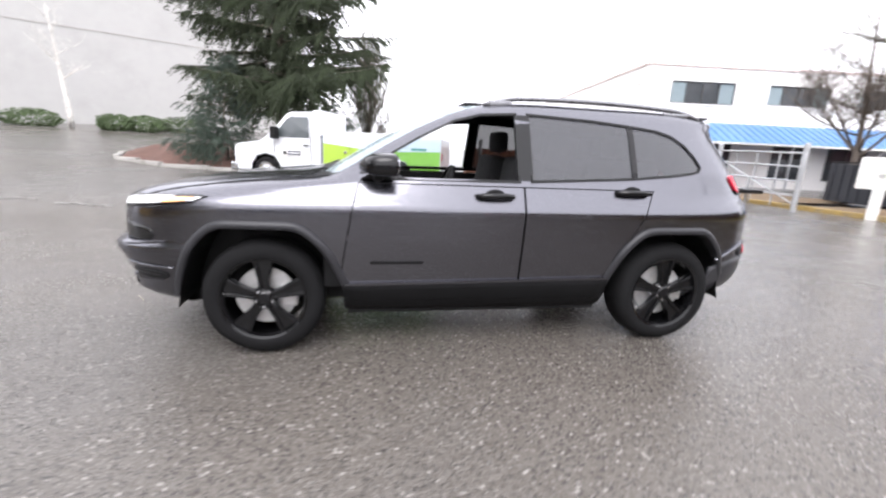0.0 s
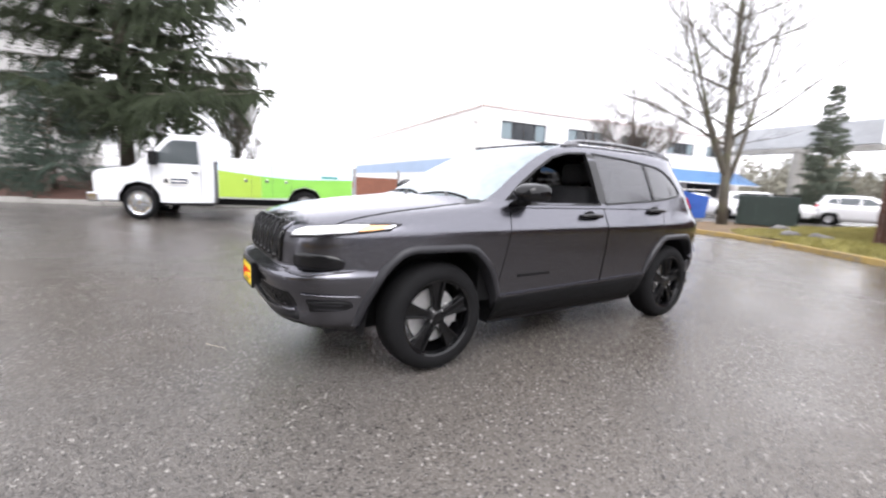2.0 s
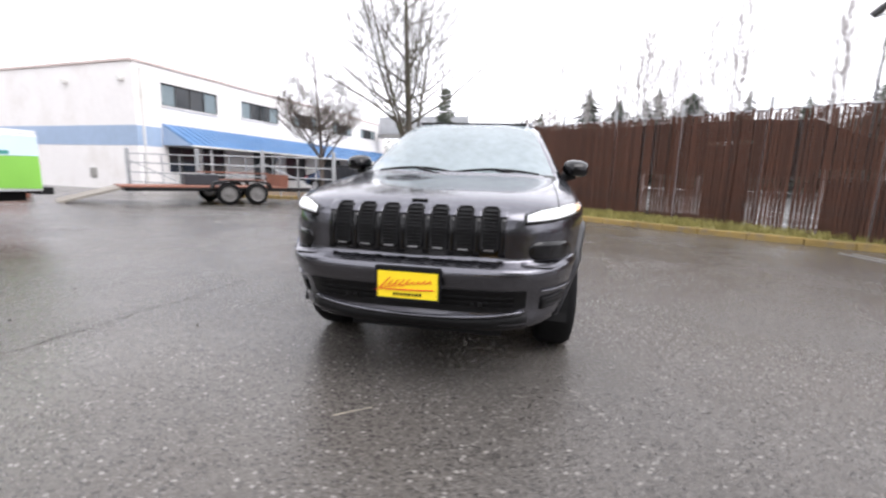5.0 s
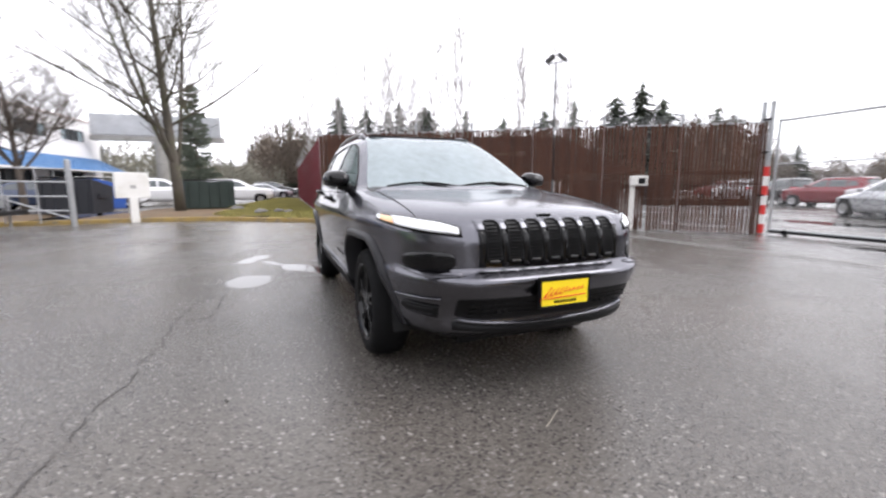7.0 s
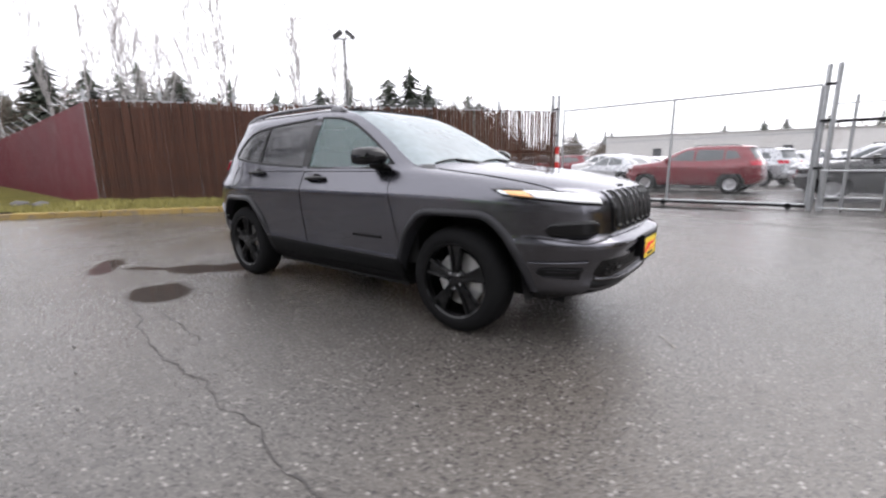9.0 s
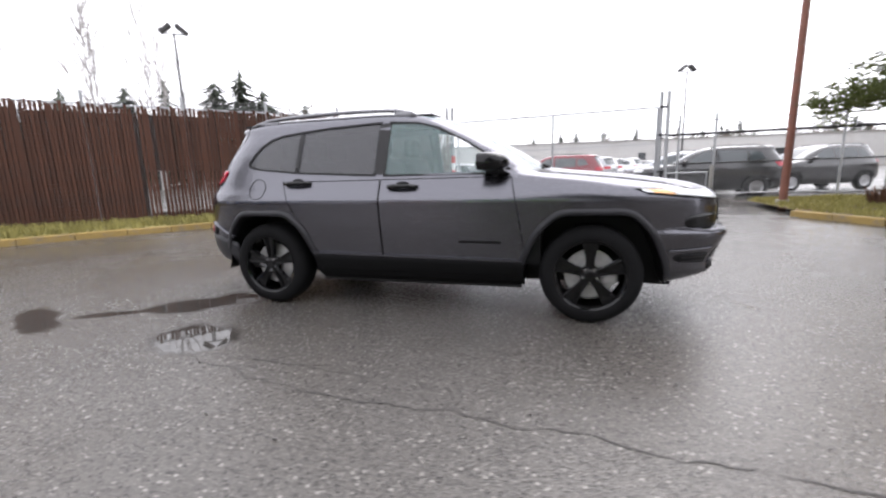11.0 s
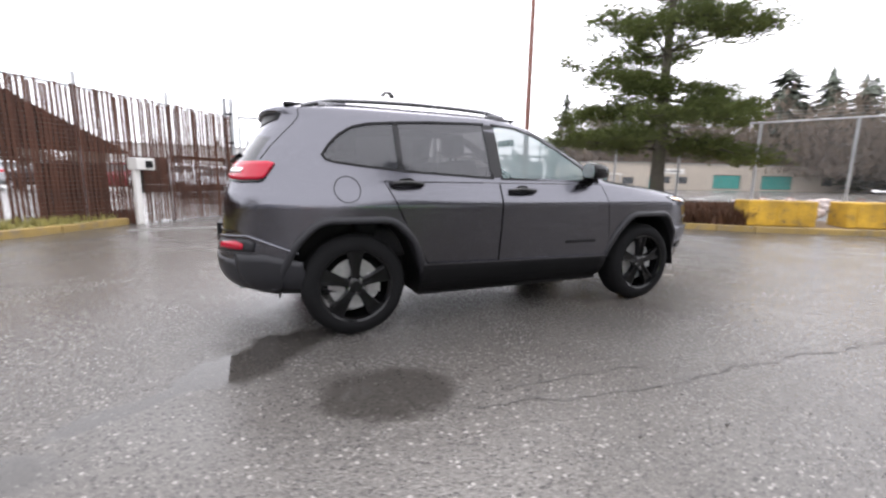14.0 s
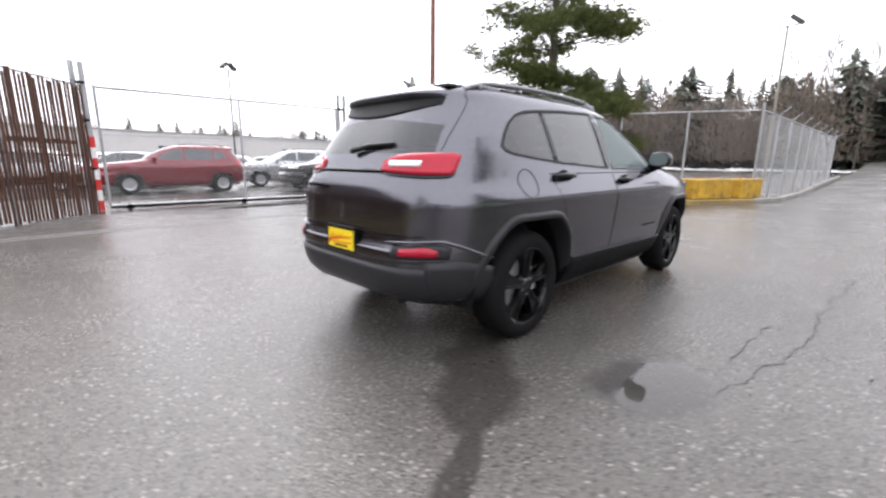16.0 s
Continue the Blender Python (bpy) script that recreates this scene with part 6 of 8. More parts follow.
def slat_fence():
    a, b = fence_line
    L = math.dist(a, b)
    m = frame_on(a, b)
    f = thing("slatted_fence", "tall rust-brown slatted chain-link fence with barbed wire", "fence")
    f["kind"] = "structure"
    n = 7
    base = lambda x: 0.13 - 0.17 * x / L
    top = lambda x: 2.86 - 0.27 * x / L
    for i in range(n + 1):
        x = L * i / n
        bm = rod(bmesh.new(), (x, 0.045, 0), (x, 0.045, top(x) + 0.28), 0.034, n=10)
        rod(bm, (x, 0.045, top(x) + 0.28), (x, 0.045, top(x) + 0.30), 0.042, 0.01, 10)
        bmesh.ops.transform(bm, matrix=m, verts=bm.verts[:])
        part("post", bm, M_GALV, f, "galvanised post")
    for z, r in ((0.02, 0.02), (-1.4, 0.017)):
        bm = tube(bmesh.new(), [m @ Vector((L * i / 20, 0.05, top(L * i / 20) + z)) for i in range(21)], r, 8)
        part("rail", bm, M_GALV if z > 0 else M_RUSTDARK, f)
    for k, dz in enumerate((0.10, 0.17, 0.24)):
        bm = bmesh.new()
        tube(bm, [m @ Vector((L * i / 60, 0.05 + 0.03 * k, top(L * i / 60) + dz + 0.012 * math.sin(i * 1.1 + k))) for i in range(61)], 0.004, 4)
        for i in range(100):
            x = L * (i + 0.5) / 100
            p = m @ Vector((x, 0.05 + 0.03 * k, top(x) + dz))
            rod(bm, p + Vector((-0.02, 0, -0.02)), p + Vector((0.02, 0, 0.02)), 0.003, n=3)
        part("barbed_wire", bm, M_WIRE, f)
    rg = random.Random(17)
    kinds = []
    for w in (0.060, 0.056, 0.053):
        me = bpy.data.meshes.new("slat")
        bm = boxed(-w / 2, w / 2, -0.004, 0.004, 0.0, 1.0)
        bm.to_mesh(me)
        bm.free()
        me.materials.append(M_RUST)
        kinds.append(me)
    x = 0.03
    while x < L - 0.03:
        if rg.random() > 0.01:
            s = new("slat", kinds[min(2, int(3 * x / L + rg.uniform(-0.3, 0.3)))])
            s.parent = f
            z0 = base(x) + rg.uniform(-0.05, 0.04)
            h = top(x) + rg.uniform(-0.05, 0.06) - z0
            s.matrix_basis = m @ Matrix.Translation((x, rg.uniform(-0.010, 0.010), z0)) @ Matrix.Rotation(rg.uniform(-0.005, 0.005) - 0.006 * x / L, 4, "Y") @ Matrix.Rotation(rg.uniform(-0.08, 0.08), 4, "Z") @ Matrix.Diagonal((1, 1, h, 1))
        x += 0.078 + rg.uniform(-0.004, 0.004)
    # rusty sheets wired on behind, with openings between them
    for k, (x0, x1, z0, z1, z2) in enumerate(((0.1, 2.6, 0.05, 2.7, 2.7), (2.61, 4.6, 0.05, 2.64, 2.62), (4.61, 6.18, 1.36, 2.62, 2.58), (4.61, 6.18, 0.0, 0.38, 0.38), (6.2, 7.12, 0.0, 2.03, 2.03),
                                              (6.2, 7.12, 2.11, 2.58, 2.55), (7.14, 8.2, 1.32, 2.55, 2.45), (7.14, 8.45, 0.0, 0.16, 0.16), (8.21, 10.1, 1.47, 2.42, 1.52), (8.46, 9.62, 0.0, 1.25, 1.25),
                                              (9.64, 10.15, 0.0, 0.3, 0.3), (10.2, 12.6, 0.65, 0.82, 0.82), (10.16, 10.94, 0.83, 1.45, 1.45), (10.95, 12.6, 1.42, 1.52, 1.5))):
        y0 = 0.085 + 0.004 * (k % 3)
        bm = prism(bmesh.new(), [(x0, z0), (x1, z0), (x1, z2), (x0, z1)], y0, y0 + 0.012)
        for e in range(int((x1 - x0) / 0.2)):
            xr = x0 + 0.1 + 0.2 * e
            box(bm, xr, xr + 0.03, y0 - 0.009, y0, z0, z1 + (z2 - z1) * (xr + 0.03 - x0) / (x1 - x0))
        bmesh.ops.transform(bm, matrix=m, verts=bm.verts[:])
        part("backing_sheet", bm, M_RUSTDARK, f, "dark rusty ribbed sheet")
    v, fc = chain_bay(L, 0.15, 2.8, 0.08, 0.002)
    c = new("chain_link", mesh_of("chain_link", v, fc, M_WIRE))
    c.parent, c.matrix_basis = f, m @ Matrix.Translation((0, 0.025, 0))
    for x0 in (5.3, 6.8):
        bm = rod(bmesh.new(), (x0, -0.02, 0.1), (x0, -0.02, 2.7), 0.02, n=8)
        bmesh.ops.transform(bm, matrix=m, verts=bm.verts[:])
        part("brace", bm, M_RUST, f)


slat_fence()


def red_fence():
    f = thing("red_sheet_fence", "dark red sheet fence with angled barbed-wire arms", "fence")
    f["kind"] = "structure"
    a, b = (11.45, -0.34), (41.0, -1.4)
    L, m = math.dist(a, b), frame_on((11.45, -0.34), (41.0, -1.4))
    n = 12
    for i in range(n):
        x0, x1 = L * i / n, L * (i + 1) / n
        bm = boxed(x0 + 0.01, x1 - 0.01, -0.02, 0.02, 0.12, 2.84, 0.004)
        for k in range(8):
            xx = x0 + (x1 - x0) * (k + 0.5) / 8
            box(bm, xx - 0.02, xx + 0.02, 0.02, 0.035, 0.12, 2.84)
        bmesh.ops.transform(bm, matrix=m, verts=bm.verts[:])
        part("panel", bm, M_REDPANEL, f)
        pb = rod(bmesh.new(), (x0, -0.05, 0), (x0, -0.05, 2.95), 0.035, n=8)
        tube(pb, [(x0, -0.05, 2.9), (x0, 0.22, 3.2)], 0.018, 6)
        bmesh.ops.transform(pb, matrix=m, verts=pb.verts[:])
        part("post", pb, M_GALV, f)
    for k in range(3):
        wb = tube(bmesh.new(), [m @ Vector((L * i / 30, 0.0 + 0.09 * k, 2.97 + 0.1 * k)) for i in range(31)], 0.005, 4)
        part("barbed_wire", wb, M_WIRE, f)


red_fence()


def sliding_gate():
    g = thing("sliding_gate", "wide chain-link sliding gate with a grey tube frame", "gate")
    x1, x0, y = 2.25, -3.5, -9.52
    for z in (0.12, 2.62):
        part("frame_rail", tube(bmesh.new(), [(x0, y, z + 0.06 * (z > 1)), (x1, y, z)], 0.028, 8), M_GALV, g)
    part("frame_rail", tube(bmesh.new(), [(x0, y, 1.70), (x1, y, 1.64)], 0.014, 6), M_GALV, g)
    for x in (x1, -0.67, x0):
        part("upright", rod(bmesh.new(), (x, y, 0.1), (x, y, 2.66), 0.028, n=8), M_GALV, g)
    v, fc = chain_bay(x1 - x0, 0.14, 2.62, 0.075, 0.0022)
    c = new("chain_link", mesh_of("chain_link", v, fc, M_WIRE))
    c.parent, c.location = g, (x0, y, 0)
    for x in (1.9, -0.6, -3.2):
        part("roller", lathe(bmesh.new(), [(0.0, y - 0.03), (0.07, y - 0.03), (0.07, y + 0.03), (0.0, y + 0.03)], 16), M_BLACK, g).location = (x, 0, 0.07)
    bm = boxed(x0, x1, y - 0.03, y + 0.03, 0.05, 0.10)
    part("bottom_beam", bm, M_BLACK, g)
    # posts with guides, one wrapped in red and white bands
    for px, label in ((2.42, "tall gate post wrapped in red and white bands"), (-3.57, "tall grey gate post pair with guide rollers")):
        p = thing("gate_post", label, "post", at=(px, y + 0.02, 0))
        for dx in (0.0, -0.17 if px < 0 else 0.16):
            part("tube", rod(bmesh.new(), (dx, 0.05 if dx else 0, 0), (dx, 0.05 if dx else 0, 3.08), 0.05, n=12), M_GALV, p)
        for z in (0.9, 1.9, 2.65):
            part("bracket", boxed(-0.2 if px < 0 else -0.02, 0.04 if px < 0 else 0.2, -0.04, 0.09, z, z + 0.05, 0.006), M_BLACK, p)
        if px > 0:
            for k in range(7):
                bm = lathe(bmesh.new(), [(0.054, 0.02 + k * 0.225), (0.062, 0.022 + k * 0.225), (0.062, 0.24 + k * 0.225), (0.054, 0.242 + k * 0.225)], 14, "z")
                part("band", bm, M_STRIPE_R if k % 2 == 0 else M_STRIPE_W, p)


sliding_gate()


def yard_fence():
    """The fence on from the gate: rails, posts, a black counterbalance beam and a walk gate."""
    f = thing("chain_link_fence", "grey chain-link fence with a black cantilever beam", "fence")
    f["kind"] = "structure"
    y, x0, x1 = -9.7, -9.0, -3.75
    for z, r, mm in ((1.92, 0.035, M_BLACK), (2.28, 0.016, M_GALV), (1.12, 0.02, M_BLACK), (0.28, 0.02, M_GALV)):
        part("rail", tube(bmesh.new(), [(x1, y, z), (x0, y, z + 0.02)], r, 8), mm, f)
    for x in (-4.1, -5.0, -6.7, -7.9, -8.9):
        part("post", rod(bmesh.new(), (x, y, 0), (x, y, 2.45), 0.032, n=8), M_GALV, f)
    v, fc = chain_bay(x1 - x0, 0.1, 1.15, 0.08, 0.0022)
    c = new("chain_link", mesh_of("chain_link", v, fc, M_WIRE))
    c.parent, c.location = f, (x0, y, 0)
    w = thing("walk_gate", "low grey tube-framed walk gate beside the gate post", "gate", at=(-4.1, -8.95, 0))
    part("frame", tube(bmesh.new(), [(-0.55, 0, 0.1), (-0.55, 0, 0.88), (0.45, 0, 0.88), (0.45, 0, 0.1), (-0.55, 0, 0.1)], 0.024, 8), M_GALV, w)
    v, fc = chain_bay(1.0, 0.12, 0.88, 0.06, 0.002)
    c = new("chain_link", mesh_of("chain_link", v, fc, M_WIRE))
    c.parent, c.location = w, (-0.55, 0, 0)
    part("post", rod(bmesh.new(), (-0.66, 0, 0), (-0.66, 0, 1.05), 0.05, n=10), M_CONC, w)
    # the higher fence round the bed
    for a, b, n, label in (((-8.95, -9.7), (-13.1, -0.45), 5, "tall chain-link fence behind the yellow blocks"), ((-13.1, -0.45), (-32.5, 0.15), 8, "tall chain-link fence with angled arms along the road")):
        f2 = thing("chain_link_fence", label, "fence")
        f2["kind"] = "structure"
        L, m = math.dist(a, b), frame_on(a, b)
        H = 2.85
        for i in range(n + 1):
            x = L * i / n
            bm = rod(bmesh.new(), (x, 0, 0), (x, 0, H + (0.2 if i in (0, n) else 0.0)), 0.036, n=10)
            if n == 8 and i:
                tube(bm, [(x, 0, H), (x, -0.28, H + 0.28)], 0.018, 6)
            bmesh.ops.transform(bm, matrix=m, verts=bm.verts[:])
            part("post", bm, M_GALV, f2)
        part("rail", tube(bmesh.new(), [m @ Vector((0, 0, H - 0.02)), m @ Vector((L, 0, H - 0.02))], 0.024, 8), M_GALV, f2)
        for k in range(3):
            part("barbed_wire", tube(bmesh.new(), [m @ Vector((L * i / 20, -0.09 * k * (n == 8), H + 0.08 + 0.09 * k + 0.015 * math.sin(i * 2 + k))) for i in range(21)], 0.005, 4), M_WIRE, f2)
        v, fc = chain_bay(L, 0.1, H, 0.075 if n == 5 else 0.085, 0.0018)
        c = new("chain_link", mesh_of("chain_link", v, fc, M_WIRE))
        c.parent, c.matrix_basis = f2, m


yard_fence()


def keypad(at):
    k = thing("keypad_stand", "white gooseneck gate keypad stand in the grass", "keypad", at=at, turn=-40)
    part("post", boxed(-0.05, 0.05, -0.06, 0.06, -0.1, 1.12, 0.012), M_SIGN, k)
    part("head", boxed(-0.14, 0.13, -0.34, 0.07, 1.05, 1.30, 0.02), M_SIGN, k)
    part("panel", boxed(-0.155, -0.138, -0.28, -0.12, 1.10, 1.24, 0.004), M_BLACK, k)


keypad((4.22, -7.22, 0.1))


def tube_gate():
    """The swing gates of grey tube along the drive by the building."""
    f = thing("tube_gate", "long grey tubular swing gate with a sagging brace", "gate")
    pts = [(11.05, 6.6), (11.1, 9.6), (11.2, 12.6), (11.25, 16.0)]
    for (a, b), n in zip(zip(pts, pts[1:]), range(3)):
        d = Vector((b[0] - a[0], b[1] - a[1], 0))
        A, B = Vector((*a, 0)), Vector((*b, 0))
        for z in (0.45, 0.85, 1.25, 1.62):
            part("rail", tube(bmesh.new(), [A + Vector((0, 0, z)), B + Vector((0, 0, z + 0.04))], 0.024, 8), M_GALV, f)
        for u in (0.0, 0.25, 0.5, 0.75):
            p = A + d * u
            part("upright", rod(bmesh.new(), p + Vector((0, 0, 0.1)), p + Vector((0, 0, 1.66)), 0.022, n=8), M_GALV, f)
        part("brace", tube(bmesh.new(), [A + Vector((0, 0, 0.2 + 1.2 * (n % 2))), B + Vector((0, 0, 1.4 - 1.2 * (n % 2)))], 0.022, 8), M_GALV, f)
    for p in pts:
        g = thing("gate_post", "stout grey steel gate post", "post", at=(*p, 0))
        part("tube", rod(bmesh.new(), (0, 0, 0), (0, 0, 1.85), 0.075, n=12), M_GALV, g)
        part("cap", rod(bmesh.new(), (0, 0, 1.85), (0, 0, 1.9), 0.08, 0.03, 12), M_GALV, g)
        part("hinge", boxed(-0.12, 0.12, -0.03, 0.03, 1.2, 1.28, 0.01), M_GALV, g)


tube_gate()
# ---- buildings ----
def pierced(L, z0, z1, thick, holes):
    """A wall from x 0 to L with openings (x0, x1, z0, z1) right through it."""
    walls, xs, zs = bmesh.new(), [0.0, L], [z0, z1]
    for p, c, h0, h1 in holes:
        xs += [p, c]
        zs += [h0, h1]
    xs, zs = sorted(set(xs)), sorted({z for z in zs if z0 <= z <= z1})
    solid = {(i, k): not any(p <= (xs[i] + xs[i + 1]) / 2 <= c and h0 <= (zs[k] + zs[k + 1]) / 2 <= h1 for p, c, h0, h1 in holes)
             for i in range(len(xs) - 1) for k in range(len(zs) - 1)}
    vs = {}

    def corner(i, k, y):
        if (i, k, y) not in vs:
            vs[i, k, y] = walls.verts.new((xs[i], y, zs[k]))
        return vs[i, k, y]
    for (i, k), full in solid.items():
        if not full:
            continue
        for y in (0.0, thick):
            walls.faces.new([corner(i, k, y), corner(i + 1, k, y), corner(i + 1, k + 1, y), corner(i, k + 1, y)])
        for di, dk, p, q in ((-1, 0, (i, k), (i, k + 1)), (1, 0, (i + 1, k), (i + 1, k + 1)), (0, -1, (i, k), (i + 1, k)), (0, 1, (i, k + 1), (i + 1, k + 1))):
            if not solid.get((i + di, k + dk)):
                walls.faces.new([corner(*p, 0.0), corner(*q, 0.0), corner(*q, thick), corner(*p, thick)])
    return walls


def two_storey():
    """The white two-storey building: its long front faces the yard, a blank side wall runs back from the corner."""
    K, ang = (13.1, 17.3), math.degrees(math.atan2(-0.49, 3.26))
    b = thing("office_building", "white two-storey office building with a blue awning", "building", at=(*K, 0), turn=ang)
    L, D, H = 25.0, 32.0, 5.85
    wins = [(1.32, 4.65, 4.1, 5.18), (6.4, 9.6, 4.2, 5.18), (11.2, 13.8, 4.25, 5.18), (15.9, 18.8, 4.3, 5.15), (20.3, 23.0, 4.35, 5.15)]
    low = [(1.5, 3.1, 0.9, 2.15), (3.5, 5.0, 0.0, 2.2), (7.2, 9.2, 0.5, 2.2), (10.2, 12.4, 0.5, 2.2), (14.0, 17.0, 0.5, 2.2), (18.5, 22.5, 0.5, 2.2)]

    part("front_wall", pierced(L, -0.1, 2.6, 0.25, low), M_WHITE, b, "white painted wall")
    part("front_wall", pierced(L, 2.6, H, 0.25, wins), M_WHITE, b, "white painted wall")
    part("side_wall", boxed(0, 0.25, 0.25, D, -0.1, H), M_WHITE, b, "blank white side wall")
    part("back_wall", boxed(0.25, L, D - 0.25, D, -0.1, H), M_WHITE, b)
    part("end_wall", boxed(L - 0.25, L, 0.25, D - 0.25, -0.1, H), M_WHITE, b)
    part("roof", boxed(0.25, L - 0.25, 0.25, D - 0.25, H - 0.4, H - 0.25), M_CONC, b)
    part("coping", boxed(-0.06, L + 0.06, -0.06, 0.3, H, H + 0.14, 0.02), M_PINK, b, "pinkish coping")
    part("coping", boxed(-0.06, 0.3, 0.3, D, H, H + 0.14, 0.02), M_PINK, b, "pinkish coping")
    part("blue_band", boxed(-0.012, -0.002, -0.012, D, 2.1, 3.02), M_BLUEBAND, b, "blue painted band")
    part("blue_band", boxed(-0.012, 1.2, -0.012, -0.002, 2.1, 3.02), M_BLUEBAND, b, "blue painted band")
    part("downpipe", rod(bmesh.new(), (0.3, -0.06, 0), (0.3, -0.06, 5.6), 0.05, n=8), M_SIGN, b)
    for a, c, h0, h1 in wins + low:
        w = part("window", boxed(a + 0.04, c - 0.04, 0.10, 0.115, h0 + 0.04, h1 - 0.04), M_WINDOW, b, "dark window")
        fr = bmesh.new()
        for args in ((a, c, h0, h0 + 0.05), (a, c, h1 - 0.05, h1), (a, a + 0.05, h0, h1), (c - 0.05, c, h0, h1)):
            box(fr, args[0], args[1], 0.04, 0.13, args[2], args[3])
        n = 4 if c - a > 2.4 else 2
        for k in range(1, n):
            x = a + (c - a) * k / n
            box(fr, x - 0.025, x + 0.025, 0.05, 0.125, h0, h1)
        part("window_frame", fr, M_FRAME, w)
        if h0 > 3:
            for k in (0, n - 1):
                x = a + (c - a) * k / n
                part("blind", boxed(x + 0.06, x + (c - a) / n - 0.05, 0.085, 0.095, h0 + 0.06, h1 - 0.06), M_CURTAIN, w, "pale blind")
            part("sill", boxed(a - 0.05, c + 0.05, -0.05, 0.06, h0 - 0.06, h0), M_WHITE, w)
    # metal awning with standing seams
    aw = part("awning", prism(bmesh.new(), [(-1.9, 2.2), (-1.86, 2.25), (-0.02, 3.22), (-0.02, 3.15), (-1.86, 2.17)], 1.25, 24.6, "x"), M_AWNING, b, "blue standing-seam metal awning")
    for i in range(58):
        x = 1.28 + i * 0.405
        part("seam", prism(bmesh.new(), [(-1.9, 2.235), (-1.9, 2.275), (-0.02, 3.262), (-0.02, 3.222)], x, x + 0.035, "x"), M_AWNING, aw)
    part("awning_end", prism(bmesh.new(), [(-1.86, 2.18), (-0.02, 3.17), (-0.02, 2.2)], 1.24, 1.26, "x"), M_BLUEBAND, b, "blue awning end")
    part("gutter", boxed(1.25, 24.6, -1.95, -1.89, 2.14, 2.22), M_SIGN, b)
    for x in (2.4, 6.8, 11.2, 15.6, 20.0, 24.3):
        part("awning_post", rod(bmesh.new(), (x, -1.8, 0), (x, -1.8, 2.22), 0.05, n=8), M_GALV, b)
    for y in (0.6, 4.5):
        part("wall_lamp", boxed(-0.2, 0.0, y, y + 0.25, 5.0, 5.2, 0.03), M_SIGN, b)
    part("vent_grille", boxed(-0.03, 0.0, 3.0, 3.5, 0.5, 1.0, 0.01), M_CONC, b)


two_storey()


def plain_hall(name, label, a, b, depth, z0, h, material, openings=(), parapet=None, joints=()):
    """A long plain building whose front runs from a to b."""
    L = math.dist(a, b)
    t = thing(name, label, "building", at=(*a, 0), turn=math.degrees(math.atan2(b[1] - a[1], b[0] - a[0])))
    holes = [(o0, o1, z0 + s0 if s0 > 0 else z0 - 0.6, z0 + s1) for o0, o1, s0, s1, _ in openings]
    part("front_wall", pierced(L, z0 - 0.6, z0 + h, 0.3, holes), material, t)
    part("side_wall", boxed(0, 0.3, 0.3, depth, z0 - 0.6, z0 + h), material, t)
    part("side_wall", boxed(L - 0.3, L, 0.3, depth, z0 - 0.6, z0 + h), material, t)
    part("back_wall", boxed(0.3, L - 0.3, depth - 0.3, depth, z0 - 0.6, z0 + h), material, t)
    part("roof", boxed(-0.15, L + 0.15, -0.15, depth, z0 + h + 0.002, z0 + h + 0.18), parapet or M_CONC, t)
    for z in joints:
        part("wall_joint", boxed(0, L, -0.02, -0.002, z0 + z, z0 + z + 0.05), M_CONC, t)
    for o0, o1, s0, s1, mm in openings:
        w = part("window", boxed(o0 + 0.03, o1 - 0.03, 0.12, 0.14, z0 + s0 + 0.03, z0 + s1 - 0.03), mm, t)
        fr = bmesh.new()
        for q in ((o0, o1, s0, s0 + 0.08), (o0, o1, s1 - 0.08, s1), (o0, o0 + 0.08, s0, s1), (o1 - 0.08, o1, s0, s1)):
            box(fr, q[0], q[1], 0.05, 0.15, z0 + q[2], z0 + q[3])
        part("window_frame", fr, M_FRAME, w)
    return t


plain_hall("pale_hall", "large blank pale grey hall behind the spruce", (-48, 11.5), (-6.0, 33.6), 20, 1.0, 11, M_PALEWALL, (), None, (6.2,))
plain_hall("low_building", "long low whitewashed building across the car park", (20, -70), (-60, -79), 14, 0.0, 5.0, M_WHITEWASH,
           [(7, 8.2, 1.9, 3.1, M_WINDOW), (14, 15.2, 1.9, 3.1, M_WINDOW), (23, 24.2, 1.9, 3.1, M_WINDOW), (32, 33.2, 1.9, 3.1, M_WINDOW), (40, 42.5, 0, 3.2, M_WINDOW), (52, 53.4, 1.9, 3.1, M_WINDOW), (60, 61.4, 1.9, 3.1, M_WINDOW), (70, 71.4, 1.9, 3.1, M_WINDOW)], M_CONC)
beige = plain_hall("beige_building", "low beige building with teal doors beyond the fence", (-43.2, -45.0), (-88.5, -31.2), 14, 0.0, 3.7, M_BEIGE,
                   [(1.5, 2.6, 0.9, 1.9, M_WINDOW), (4.8, 6.6, 0.7, 1.7, M_WINDOW), (9.0, 10.2, 0.0, 2.0, M_TEAL), (11.2, 12.4, 0.9, 1.9, M_WINDOW), (13.6, 15.2, 0.9, 1.9, M_WINDOW), (19.4, 24.0, 0.2, 2.3, M_TEAL), (27.5, 32.8, 0.2, 2.3, M_TEAL), (38, 40, 0.9, 2.2, M_WINDOW)], M_CONC)
part("sign_board", boxed(10.4, 14.5, -0.1, -0.05, 2.35, 3.05), M_SIGN, beige, "white sign board")
for i in range(9):
    part("sign_bar", boxed(10.8 + i * 0.36, 11.05 + i * 0.36, -0.115, -0.104, 2.58, 2.82), M_FRAME, beige)
part("roof_vent", boxed(31.5, 36.0, 5.0, 7.0, 3.885, 4.8, 0.2), M_SIGN, beige, "pale rooftop unit")


